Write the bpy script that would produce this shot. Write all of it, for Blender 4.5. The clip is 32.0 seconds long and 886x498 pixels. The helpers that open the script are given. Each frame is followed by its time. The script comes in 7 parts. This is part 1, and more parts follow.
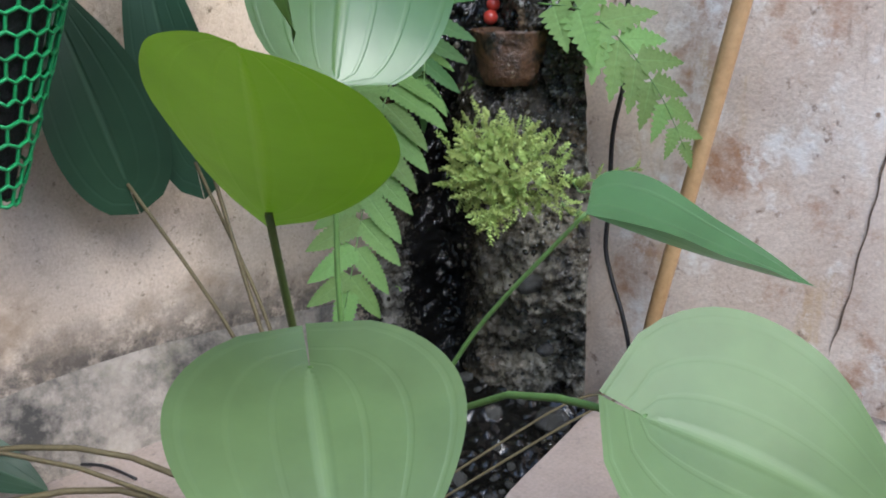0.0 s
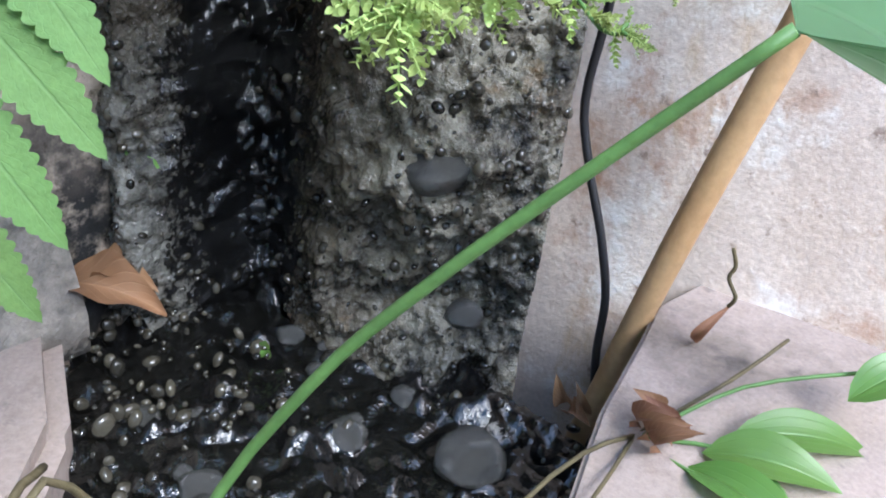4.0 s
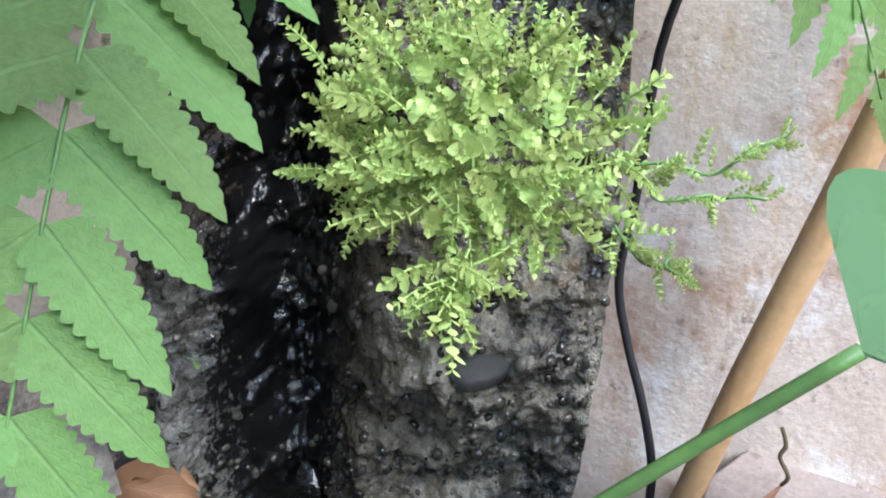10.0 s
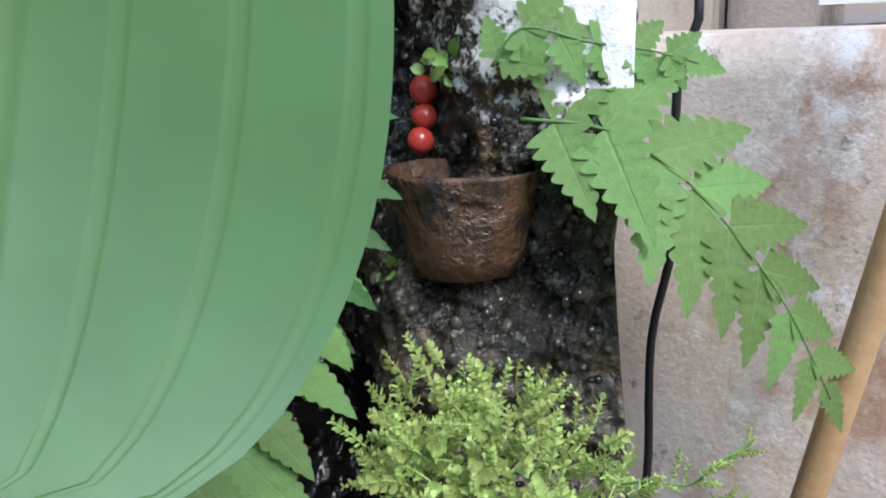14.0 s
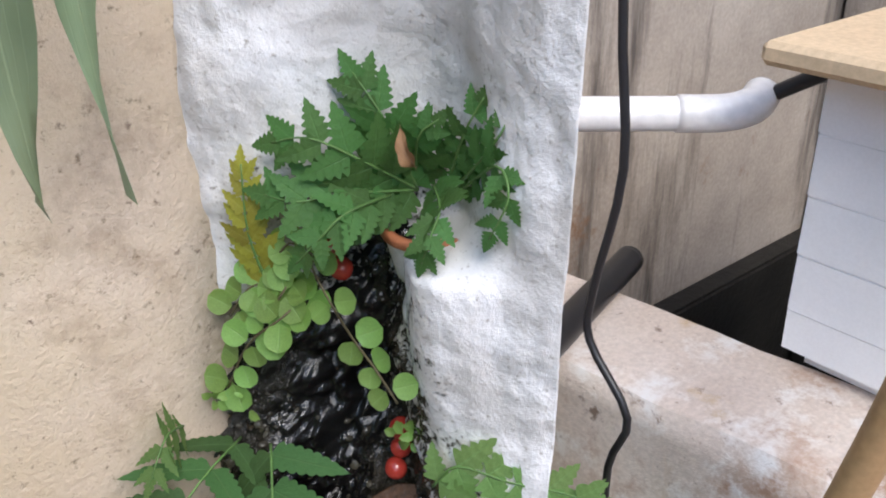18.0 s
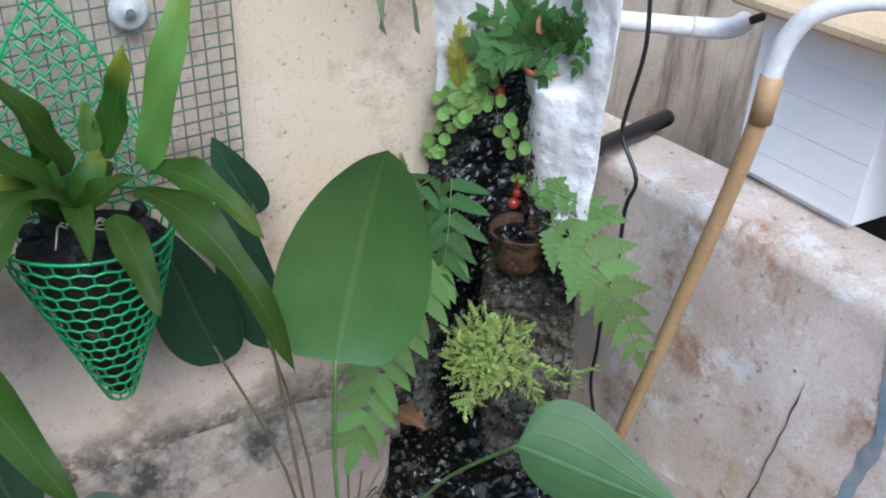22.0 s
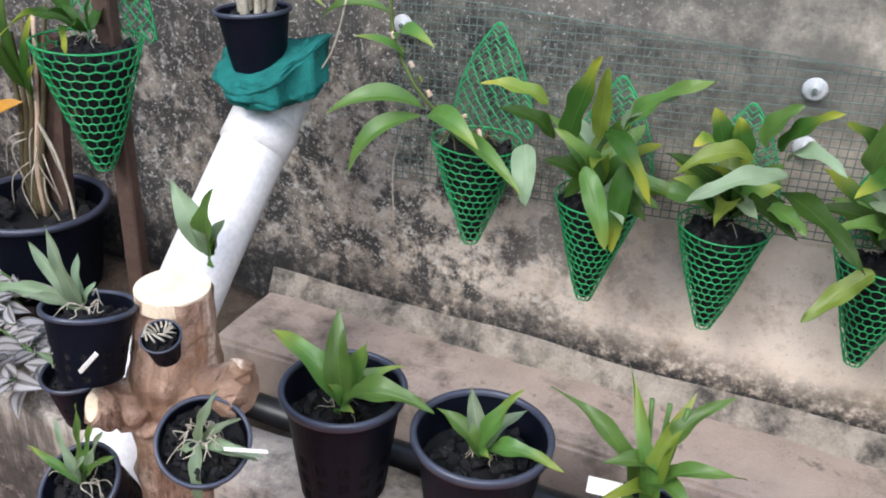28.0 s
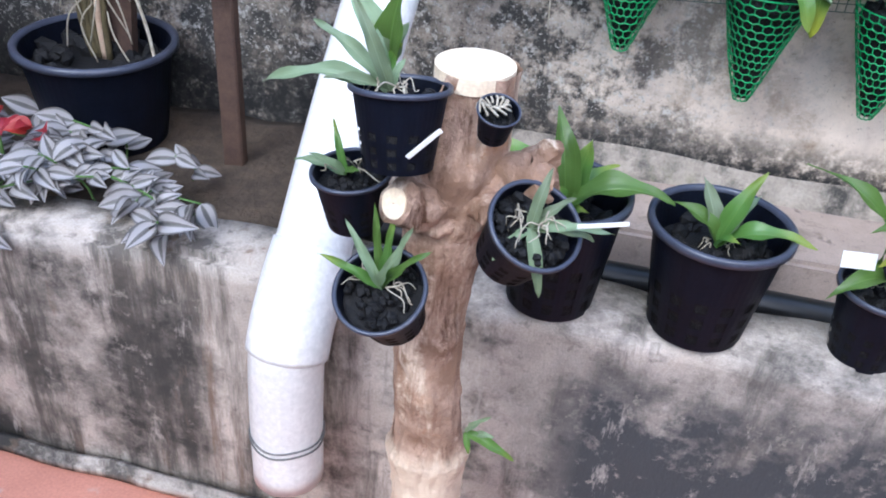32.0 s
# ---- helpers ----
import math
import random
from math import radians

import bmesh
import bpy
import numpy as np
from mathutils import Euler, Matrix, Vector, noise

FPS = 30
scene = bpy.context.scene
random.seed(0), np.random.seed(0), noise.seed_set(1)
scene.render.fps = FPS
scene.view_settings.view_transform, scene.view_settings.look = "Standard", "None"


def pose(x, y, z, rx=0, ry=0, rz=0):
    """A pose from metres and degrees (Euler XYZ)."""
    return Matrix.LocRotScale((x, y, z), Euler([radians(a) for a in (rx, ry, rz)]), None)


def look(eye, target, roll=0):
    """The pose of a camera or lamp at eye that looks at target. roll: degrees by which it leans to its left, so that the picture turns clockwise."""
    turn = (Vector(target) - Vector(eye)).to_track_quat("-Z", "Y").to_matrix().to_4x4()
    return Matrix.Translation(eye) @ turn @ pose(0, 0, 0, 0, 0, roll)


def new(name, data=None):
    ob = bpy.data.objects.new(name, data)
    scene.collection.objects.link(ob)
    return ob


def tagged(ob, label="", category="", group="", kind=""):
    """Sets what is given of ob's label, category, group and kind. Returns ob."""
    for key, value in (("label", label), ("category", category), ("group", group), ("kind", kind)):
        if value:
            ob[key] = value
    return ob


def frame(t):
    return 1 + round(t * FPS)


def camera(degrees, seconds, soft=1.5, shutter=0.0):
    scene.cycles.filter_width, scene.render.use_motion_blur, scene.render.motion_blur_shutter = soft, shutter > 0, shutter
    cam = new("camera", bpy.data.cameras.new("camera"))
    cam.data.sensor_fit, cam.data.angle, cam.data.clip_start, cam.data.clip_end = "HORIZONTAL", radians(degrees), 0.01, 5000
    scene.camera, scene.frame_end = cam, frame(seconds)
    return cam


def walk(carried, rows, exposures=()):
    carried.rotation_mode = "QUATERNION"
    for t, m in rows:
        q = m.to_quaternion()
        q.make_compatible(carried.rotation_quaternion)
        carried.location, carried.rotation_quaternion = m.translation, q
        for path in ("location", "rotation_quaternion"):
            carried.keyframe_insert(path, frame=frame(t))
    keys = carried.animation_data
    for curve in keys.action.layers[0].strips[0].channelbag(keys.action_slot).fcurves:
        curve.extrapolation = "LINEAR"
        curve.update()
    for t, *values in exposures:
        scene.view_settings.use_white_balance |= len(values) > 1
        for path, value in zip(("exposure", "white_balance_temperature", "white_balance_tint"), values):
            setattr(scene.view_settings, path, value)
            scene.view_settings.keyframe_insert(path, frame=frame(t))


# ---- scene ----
cam = camera(53.41, 32.0, soft=1.9)
PATH = [
    (0, (-0.1298, -0.6343, 0.8591), (1.1518, 0.7810, 0.2637), -0.55),
    (0.5, (-0.0701, -0.5817, 0.8702), (1.2920, 0.7523, 0.2658), 0.10),
    (1, (-0.0124, -0.5375, 0.8543), (1.3942, 0.7565, 0.2651), 0.78),
    (1.5, (0.0381, -0.4939, 0.8534), (1.4740, 0.7517, 0.2316), 1.71),
    (2, (0.0561, -0.4690, 0.8433), (1.5154, 0.7227, 0.1722), 2.65),
    (2.5, (0.0809, -0.4212, 0.8244), (1.5326, 0.7507, 0.1038), 3.95),
    (3, (0.1093, -0.3883, 0.7885), (1.5840, 0.7586, 0.0743), 4.32),
    (3.5, (0.1253, -0.3580, 0.7629), (1.6073, 0.7325, -0.0210), 6.21),
    (4, (0.1455, -0.3299, 0.7434), (1.6096, 0.6450, -0.2084), 7.88),
    (4.5, (0.1488, -0.3257, 0.6913), (1.6838, 0.5864, -0.2097), 12.46),
    (6.5, (0.1724, -0.2843, 0.7163), (1.7733, 0.4754, -0.2110), 14.88),
    (7, (0.1691, -0.2781, 0.7322), (1.7823, 0.4841, -0.1715), 14.51),
    (7.5, (0.1695, -0.2772, 0.7487), (1.7786, 0.5155, -0.1359), 13.24),
    (8, (0.1655, -0.2806, 0.7700), (1.7368, 0.6019, -0.0972), 10.23),
    (8.5, (0.1642, -0.2882, 0.7818), (1.6968, 0.6876, -0.0542), 7.35),
    (9, (0.1463, -0.2962, 0.7883), (1.6888, 0.6983, -0.0064), 7.21),
    (9.5, (0.1480, -0.3094, 0.7892), (1.6743, 0.7176, 0.0047), 5.64),
    (10, (0.1530, -0.3086, 0.7818), (1.6517, 0.7670, 0.0092), 4.25),
    (10.5, (0.1420, -0.3115, 0.7930), (1.6180, 0.8242, 0.0640), 3.19),
    (11, (0.1494, -0.3124, 0.7951), (1.6154, 0.8682, 0.1191), 2.23),
    (11.5, (0.1443, -0.3141, 0.7953), (1.6101, 0.8781, 0.1398), 1.62),
    (12, (0.1393, -0.3161, 0.8029), (1.6011, 0.8855, 0.1554), 1.18),
    (12.5, (0.1317, -0.3251, 0.8231), (1.5849, 0.9042, 0.2094), 0.41),
    (13, (0.1301, -0.3333, 0.8391), (1.5896, 0.9224, 0.2977), -0.53),
    (13.5, (0.1338, -0.3410, 0.8528), (1.5962, 0.9297, 0.3564), -1.81),
    (14, (0.1284, -0.3477, 0.8687), (1.6101, 0.9128, 0.4043), -1.79),
    (14.5, (0.1239, -0.3573, 0.8975), (1.6226, 0.8976, 0.4744), -1.45),
    (15, (0.1289, -0.3797, 0.9138), (1.6216, 0.9059, 0.5687), -1.58),
    (15.5, (0.1364, -0.4034, 0.9357), (1.6429, 0.8708, 0.6088), -0.80),
    (17.5, (0.2044, -0.3890, 1.1259), (1.3858, 0.9897, 0.2872), -0.01),
    (18, (0.2073, -0.3941, 1.1578), (1.3455, 0.9825, 0.2582), -0.57),
    (18.5, (0.1883, -0.4292, 1.1702), (1.2923, 0.9306, 0.2046), -0.73),
    (19, (0.1095, -0.4949, 1.1887), (1.1799, 0.8519, 0.1688), 0.34),
    (19.5, (0.0555, -0.5547, 1.2232), (1.0413, 0.8417, 0.1849), 0.56),
    (20, (0.0063, -0.6188, 1.2372), (0.9129, 0.8276, 0.1949), 0.72),
    (20.5, (-0.0139, -0.6417, 1.2451), (0.8806, 0.8122, 0.2029), 1.36),
    (21, (-0.0160, -0.6635, 1.2526), (0.8778, 0.7980, 0.2205), 2.09),
    (21.5, (-0.0335, -0.7079, 1.2623), (0.8570, 0.7573, 0.2326), 2.54),
    (22, (-0.0498, -0.7528, 1.2604), (0.8209, 0.7242, 0.2306), 2.41),
    (22.5, (-0.0654, -0.8090, 1.2683), (0.6916, 0.7057, 0.2041), 2.52),
    (23, (-0.0881, -0.8562, 1.2872), (0.5581, 0.7011, 0.2115), 1.86),
    (23.5, (-0.0998, -0.8797, 1.2847), (0.4723, 0.7067, 0.2095), 1.76),
    (24, (-0.1008, -0.8914, 1.2914), (0.4564, 0.7057, 0.2242), 2.01),
    (24.5, (-0.1083, -0.8997, 1.2932), (0.4431, 0.7094, 0.2412), 2.65),
    (26.5, (-0.3736, -0.9731, 1.3819), (-0.3624, 0.7443, 0.3570), 3.48),
    (27, (-0.4358, -1.0897, 1.4020), (-0.6554, 0.6146, 0.3786), 3.74),
    (27.5, (-0.4750, -1.1737, 1.4110), (-0.8899, 0.5230, 0.4368), 3.73),
    (28, (-0.4996, -1.2537, 1.4055), (-1.1537, 0.3836, 0.4615), 3.43),
    (28.5, (-0.5003, -1.3593, 1.4181), (-1.3757, 0.1589, 0.4543), 3.49),
    (29, (-0.4796, -1.4198, 1.4306), (-1.4753, 0.0185, 0.4611), 2.93),
    (29.5, (-0.4833, -1.4296, 1.4308), (-1.5026, -0.0051, 0.4656), 2.90),
    (30, (-0.5287, -1.4295, 1.4093), (-1.5506, -0.0087, 0.4412), 3.16),
    (30.5, (-0.6580, -1.4634, 1.3727), (-1.4792, 0.0327, 0.3299), 4.23),
    (31, (-0.7486, -1.4967, 1.3182), (-1.3288, 0.0834, 0.2380), 5.21),
    (31.5, (-0.8326, -1.4684, 1.2835), (-1.2566, 0.1541, 0.1936), 6.11),
    (32, (-0.9040, -1.3997, 1.2528), (-1.2280, 0.2131, 0.1152), 4.88),
]
walk(cam, [(t, look(eye, target, roll)) for t, eye, target, roll in PATH],
     exposures=[(0, 1.50, 6500, 10), (2, 1.57, 6400, 10), (4, 2.36, 6000, 10), (7, 2.43, 6000, 10), (9, 2.40, 6100, 10), (12, 2.19, 6400, 10), (13, 1.99, 6500, 10), (15.5, 1.48, 6400, 10), (18, 1.20, 6900, 12), (20, 0.84, 6300, 8), (21, 1.18, 6250, 8), (22, 1.25, 6200, 8), (24, 1.29, 6200, 8), (27, 1.25, 7000, 8), (29, 1.37, 6500, 10), (30, 1.40, 6350, 10), (32, 1.43, 5950, 9)])

# ---- light: a roofed yard lit by a bright overcast sky ----
world = bpy.data.worlds.new("sky")
scene.world = world
world.use_nodes = True
wn = world.node_tree.nodes
sky = wn.new("ShaderNodeTexSky")
sky.sky_type = "NISHITA"
sky.sun_disc = False
sky.sun_elevation, sky.sun_rotation = radians(46), radians(153)
world.node_tree.links.new(sky.outputs[0], wn["Background"].inputs[0])
wn["Background"].inputs[1].default_value = 0.27
sun = new("sun", bpy.data.lights.new("sun", "SUN"))
sun.data.energy, sun.data.angle, sun.data.color = 1.2, radians(24), (1.0, 0.985, 0.96)
sun.matrix_world = look((-1.7, -3.4, 4.45), (0.0, 0.0, 0.5))

# ---- materials ----
def mat(name, base, dark=None, rough=0.8, scale=30.0, bump=0.2, fine=300.0, spots=None, spec=0.3, metal=0.0, mix=0.5, sub=0.0):
    """Two scales of colour noise and a fine relief; spots: (colour, scale, low, high)."""
    m = bpy.data.materials.new(name)
    m.use_nodes = True
    nt = m.node_tree
    b = nt.nodes["Principled BSDF"]
    b.inputs["Roughness"].default_value = rough
    b.inputs["Specular IOR Level"].default_value = spec
    b.inputs["Metallic"].default_value = metal
    tc = nt.nodes.new("ShaderNodeTexCoord")
    dark = dark or tuple(c * 0.65 for c in base)

    def noisy(s, detail=6.0, r=0.6, stretch=None):
        n = nt.nodes.new("ShaderNodeTexNoise")
        n.inputs["Scale"].default_value, n.inputs["Detail"].default_value, n.inputs["Roughness"].default_value = s, detail, r
        src = tc.outputs["Object"]
        if stretch:
            mp = nt.nodes.new("ShaderNodeMapping")
            mp.inputs["Scale"].default_value = stretch
            nt.links.new(src, mp.inputs[0])
            src = mp.outputs[0]
        nt.links.new(src, n.inputs["Vector"])
        return n.outputs["Fac"]

    def ramp(fac, lo, hi, a, c):
        r = nt.nodes.new("ShaderNodeValToRGB")
        r.color_ramp.elements[0].position, r.color_ramp.elements[1].position = lo, hi
        r.color_ramp.elements[0].color, r.color_ramp.elements[1].color = (*a, 1), (*c, 1)
        nt.links.new(fac, r.inputs[0])
        return r.outputs[0]

    def blend(fac, a, c, kind="MIX"):
        x = nt.nodes.new("ShaderNodeMix")
        x.data_type, x.blend_type = "RGBA", kind
        for sock, v in ((x.inputs[0], fac), (x.inputs[6], a), (x.inputs[7], c)):
            if isinstance(v, (int, float)):
                sock.default_value = v
            elif isinstance(v, tuple):
                sock.default_value = (*v, 1)
            else:
                nt.links.new(v, sock)
        return x.outputs[2]

    col = ramp(noisy(scale), 0.35, 0.65, dark, base)
    col = blend(mix * 0.6, col, ramp(noisy(fine, 3.0), 0.3, 0.7, tuple(c * 0.6 for c in base), tuple(min(1, c * 1.25) for c in base)))
    for sp in spots or ():
        c, s, lo, hi = sp[:4]
        f = nt.nodes.new("ShaderNodeMapRange")
        f.inputs[1].default_value, f.inputs[2].default_value = lo, hi
        nt.links.new(noisy(s, 8.0, 0.7, sp[5] if len(sp) > 5 else None), f.inputs[0])
        fac = f.outputs[0]
        if len(sp) > 4 and sp[4]:  # stain that keeps to a band of heights: (z0, z1) full to none
            se = nt.nodes.new("ShaderNodeSeparateXYZ")
            nt.links.new(tc.outputs["Object"], se.inputs[0])
            for axis, full, none in (sp[4] if isinstance(sp[4], list) else [sp[4]]):
                g = nt.nodes.new("ShaderNodeMapRange")
                g.inputs[1].default_value, g.inputs[2].default_value, g.inputs[3].default_value, g.inputs[4].default_value = full, none, 1, 0
                nt.links.new(se.outputs[axis], g.inputs[0])
                k = nt.nodes.new("ShaderNodeMath")
                k.operation = "MULTIPLY"
                nt.links.new(fac, k.inputs[0])
                nt.links.new(g.outputs[0], k.inputs[1])
                fac = k.outputs[0]
        col = blend(fac, col, c)
    nt.links.new(col, b.inputs["Base Color"])
    if bump:
        bn = nt.nodes.new("ShaderNodeBump")
        bn.inputs["Strength"].default_value, bn.inputs["Distance"].default_value = min(bump, 1.0), 0.004 * max(bump, 1.0)
        add = nt.nodes.new("ShaderNodeMath")
        nt.links.new(noisy(fine * 0.5, 4.0, 0.7), add.inputs[0])
        nt.links.new(noisy(scale * 2.5, 4.0, 0.6), add.inputs[1])
        nt.links.new(add.outputs[0], bn.inputs["Height"])
        nt.links.new(bn.outputs[0], b.inputs["Normal"])
    if sub:
        b.inputs["Subsurface Weight"].default_value = sub
        b.inputs["Subsurface Radius"].default_value = (0.004, 0.004, 0.002)
    return m


MOULD = (0.045, 0.043, 0.040)
STREAK = (1.0, 1.0, 0.12)  # stains drawn out down the wall
M_WALL = mat("plaster_wall", (0.60, 0.50, 0.405), (0.47, 0.375, 0.29), 0.9, 9, 0.45, 420,
             [((0.53, 0.435, 0.31), 5, 0.32, 0.60, [(0, 0.22, 0.02), (2, 0.90, 0.66)]), ((0.74, 0.63, 0.52), 4, 0.30, 0.55, (0, -0.15, 0.08)), ((0.20, 0.15, 0.11), 170, 0.60, 0.70), ((0.17, 0.13, 0.085), 95, 0.60, 0.68, (0, 0.15, 0.0)), ((0.30, 0.22, 0.15), 14, 0.52, 0.74), ((0.125, 0.12, 0.10), 8, 0.22, 0.54, [(2, 1.15, 0.80), (0, -0.15, 0.12)]), ((0.10, 0.095, 0.08), 10, 0.38, 0.58, [(2, 1.0, 0.82), (0, -0.55, -0.15)]), (MOULD, 6, 0.31, 0.57, (0, -1.5, -0.60)), (MOULD, 26, 0.42, 0.62, (0, -1.45, -0.65)),
              ((0.42, 0.40, 0.365), 24, 0.57, 0.64, [(0, -1.0, -0.6), (2, 0.86, 1.02)]), (MOULD, 13, 0.47, 0.56, (0, -0.95, -0.55)), ((0.52, 0.50, 0.46), 55, 0.55, 0.63, [(0, -0.9, -0.5), (2, 0.9, 1.1)]), ((0.50, 0.47, 0.43), 150, 0.56, 0.64, (0, -0.95, -0.5)), (MOULD, 110, 0.56, 0.66, (0, -1.1, -0.5)), (MOULD, 22, 0.38, 0.58, (2, 0.535, 0.635)), (MOULD, 60, 0.44, 0.60, (2, 0.54, 0.62)), ((0.02, 0.02, 0.02), 48, 0.40, 0.54, (2, 0.555, 0.625))])
M_WALL_L = mat("mouldy_wall", (0.30, 0.28, 0.25), (0.10, 0.095, 0.085), 0.95, 6, 0.4, 320, [(MOULD, 11, 0.40, 0.60), (MOULD, 40, 0.5, 0.6), ((0.42, 0.39, 0.35), 30, 0.60, 0.68)])
M_CONC = mat("concrete", (0.54, 0.48, 0.425), (0.285, 0.25, 0.22), 0.9, 8, 0.5, 320,
             [((0.13, 0.115, 0.10), 9, 0.50, 0.60, None, STREAK), (MOULD, 2.6, 0.50, 0.64), (MOULD, 6, 0.50, 0.66), (MOULD, 45, 0.58, 0.80), ((0.050, 0.053, 0.058), 6.0, 0.30, 0.50, [(2, 0.42, 0.52), (0, -0.86, -1.0)]), ((0.30, 0.27, 0.24), 30, 0.58, 0.70), ((0.17, 0.12, 0.09), 14, 0.57, 0.68, [(0, -1.25, -1.0)], STREAK), ((0.50, 0.46, 0.42), 20, 0.60, 0.74, None, (1, 1, 0.3))])
M_LEDGE = mat("cement_ledge", (0.36, 0.29, 0.25), (0.25, 0.20, 0.175), 0.9, 12, 0.35, 400, [((0.11, 0.09, 0.075), 7, 0.54, 0.70), (MOULD, 25, 0.60, 0.75), ((0.20, 0.17, 0.15), 90, 0.60, 0.70)])
M_TANK = mat("tank_render", (0.68, 0.59, 0.515), (0.50, 0.39, 0.31), 0.85, 9, 0.26, 320,
             [((0.36, 0.20, 0.12), 11, 0.52, 0.66), ((0.46, 0.31, 0.15), 7, 0.57, 0.68, None, (1, 1, 0.3)), ((0.72, 0.69, 0.65), 20, 0.54, 0.66), ((0.26, 0.19, 0.15), 60, 0.60, 0.68), ((0.24, 0.17, 0.13), 16, 0.60, 0.70, None, (1, 1, 0.25))])
# near-black for the wet tank inside: the shade of its depth is in the colour
M_TANK_IN = mat("near_black_tank_inside", (0.030, 0.027, 0.022), (0.012, 0.011, 0.010), 0.6, 12, 0.4, 200)
M_FLOOR = mat("red_cement_floor", (0.60, 0.275, 0.205), (0.48, 0.21, 0.155), 0.7, 5, 0.15, 200, [((0.14, 0.11, 0.10), 4, 0.60, 0.70), ((0.52, 0.40, 0.34), 8, 0.60, 0.72)])

def leafmat(name, base, rib=None, veins=(4.0, 0.0), vein_amount=0.35, rough=0.38, trans=0.35, tip=None, stripe=None, waxy=0.5):
    """A leaf: midrib and veins run by the blade's own coordinates, light shines through it, every blade differs a little."""
    m = bpy.data.materials.new(name)
    m.use_nodes = True
    nt = m.node_tree
    N, K = nt.nodes.new, nt.links.new
    b = nt.nodes["Principled BSDF"]
    rib = rib or tuple(min(1, c * 1.7 + 0.03) for c in base)

    def mth(op, a, c=0.0, clamp=False):
        x = N("ShaderNodeMath")
        x.operation, x.use_clamp = op, clamp
        for s, v in ((x.inputs[0], a), (x.inputs[1], c)):
            if isinstance(v, (int, float)):
                s.default_value = v
            else:
                K(v, s)
        return x.outputs[0]

    def rng(v, lo, hi, a=0.0, c=1.0):
        x = N("ShaderNodeMapRange")
        x.interpolation_type = "SMOOTHSTEP"
        K(v, x.inputs[0])
        for i, w in enumerate((lo, hi, a, c)):
            x.inputs[i + 1].default_value = w
        return x.outputs[0]

    def blend(fac, a, c):
        x = N("ShaderNodeMix")
        x.data_type = "RGBA"
        for s, v in ((x.inputs[0], fac), (x.inputs[6], a), (x.inputs[7], c)):
            if isinstance(v, (int, float)):
                s.default_value = v
            elif isinstance(v, tuple):
                s.default_value = (*v, 1)
            else:
                K(v, s)
        return x.outputs[2]

    uv = N("ShaderNodeUVMap")
    se = N("ShaderNodeSeparateXYZ")
    K(uv.outputs[0], se.inputs[0])
    du = mth("ABSOLUTE", mth("MULTIPLY", mth("SUBTRACT", se.outputs[0], 0.5), 2.0))
    v = se.outputs[1]
    ph = mth("ADD", mth("MULTIPLY", du, veins[0]), mth("MULTIPLY", v, veins[1]))
    wave = mth("COSINE", mth("MULTIPLY", ph, 6.2832))
    vm = mth("MULTIPLY", rng(wave, 0.80, 1.0), vein_amount)
    mid = rng(du, 0.085, 0.02)
    no = N("ShaderNodeTexNoise")
    tc = N("ShaderNodeTexCoord")
    K(tc.outputs["Object"], no.inputs["Vector"])
    no.inputs["Scale"].default_value, no.inputs["Detail"].default_value = 45, 5
    soft = N("ShaderNodeTexNoise")  # broad paler and darker areas of the blade
    K(tc.outputs["Object"], soft.inputs["Vector"])
    soft.inputs["Scale"].default_value, soft.inputs["Detail"].default_value = 14, 2
    oi = N("ShaderNodeObjectInfo")
    hsv = N("ShaderNodeHueSaturation")
    K(rng(oi.outputs["Random"], 0, 1, 0.485, 0.512), hsv.inputs["Hue"])
    K(mth("ADD", mth("ADD", mth("MULTIPLY", oi.outputs["Random"], 0.32), 0.12), mth("ADD", mth("MULTIPLY", no.outputs["Fac"], 0.30), mth("MULTIPLY", soft.outputs["Fac"], 0.36))), hsv.inputs["Value"])
    hsv.inputs["Saturation"].default_value = 1.0
    hsv.inputs["Color"].default_value = (*(min(1, c * 1.45) for c in base), 1)
    col = hsv.outputs[0]
    if stripe:
        col = blend(mth("MULTIPLY", rng(du, 0.16, 0.28), rng(du, 0.86, 0.72)), col, stripe)
    col = blend(mth("MULTIPLY", vm, 0.6), col, rib)
    col = blend(mth("MULTIPLY", mid, 0.5), col, rib)
    if tip:
        col = blend(mth("MULTIPLY", rng(v, 0.55, 1.0), rng(oi.outputs["Random"], 0.35, 0.8)), col, tip)
    K(col, b.inputs["Base Color"])
    b.inputs["Roughness"].default_value, b.inputs["Specular IOR Level"].default_value = rough, waxy
    bn = N("ShaderNodeBump")
    bn.inputs["Strength"].default_value, bn.inputs["Distance"].default_value = 0.45, 0.0016
    K(mth("SUBTRACT", mth("MULTIPLY", no.outputs["Fac"], 0.4), mth("ADD", vm, mid)), bn.inputs["Height"])
    K(bn.outputs[0], b.inputs["Normal"])
    tr = N("ShaderNodeBsdfTranslucent")
    K(blend(0.5, col, tuple(min(1, c * 2.2) for c in base)), tr.inputs[0])
    ms = N("ShaderNodeMixShader")
    ms.inputs[0].default_value = trans
    K(b.outputs[0], ms.inputs[1])
    K(tr.outputs[0], ms.inputs[2])
    K(ms.outputs[0], nt.nodes["Material Output"].inputs[0])
    return m


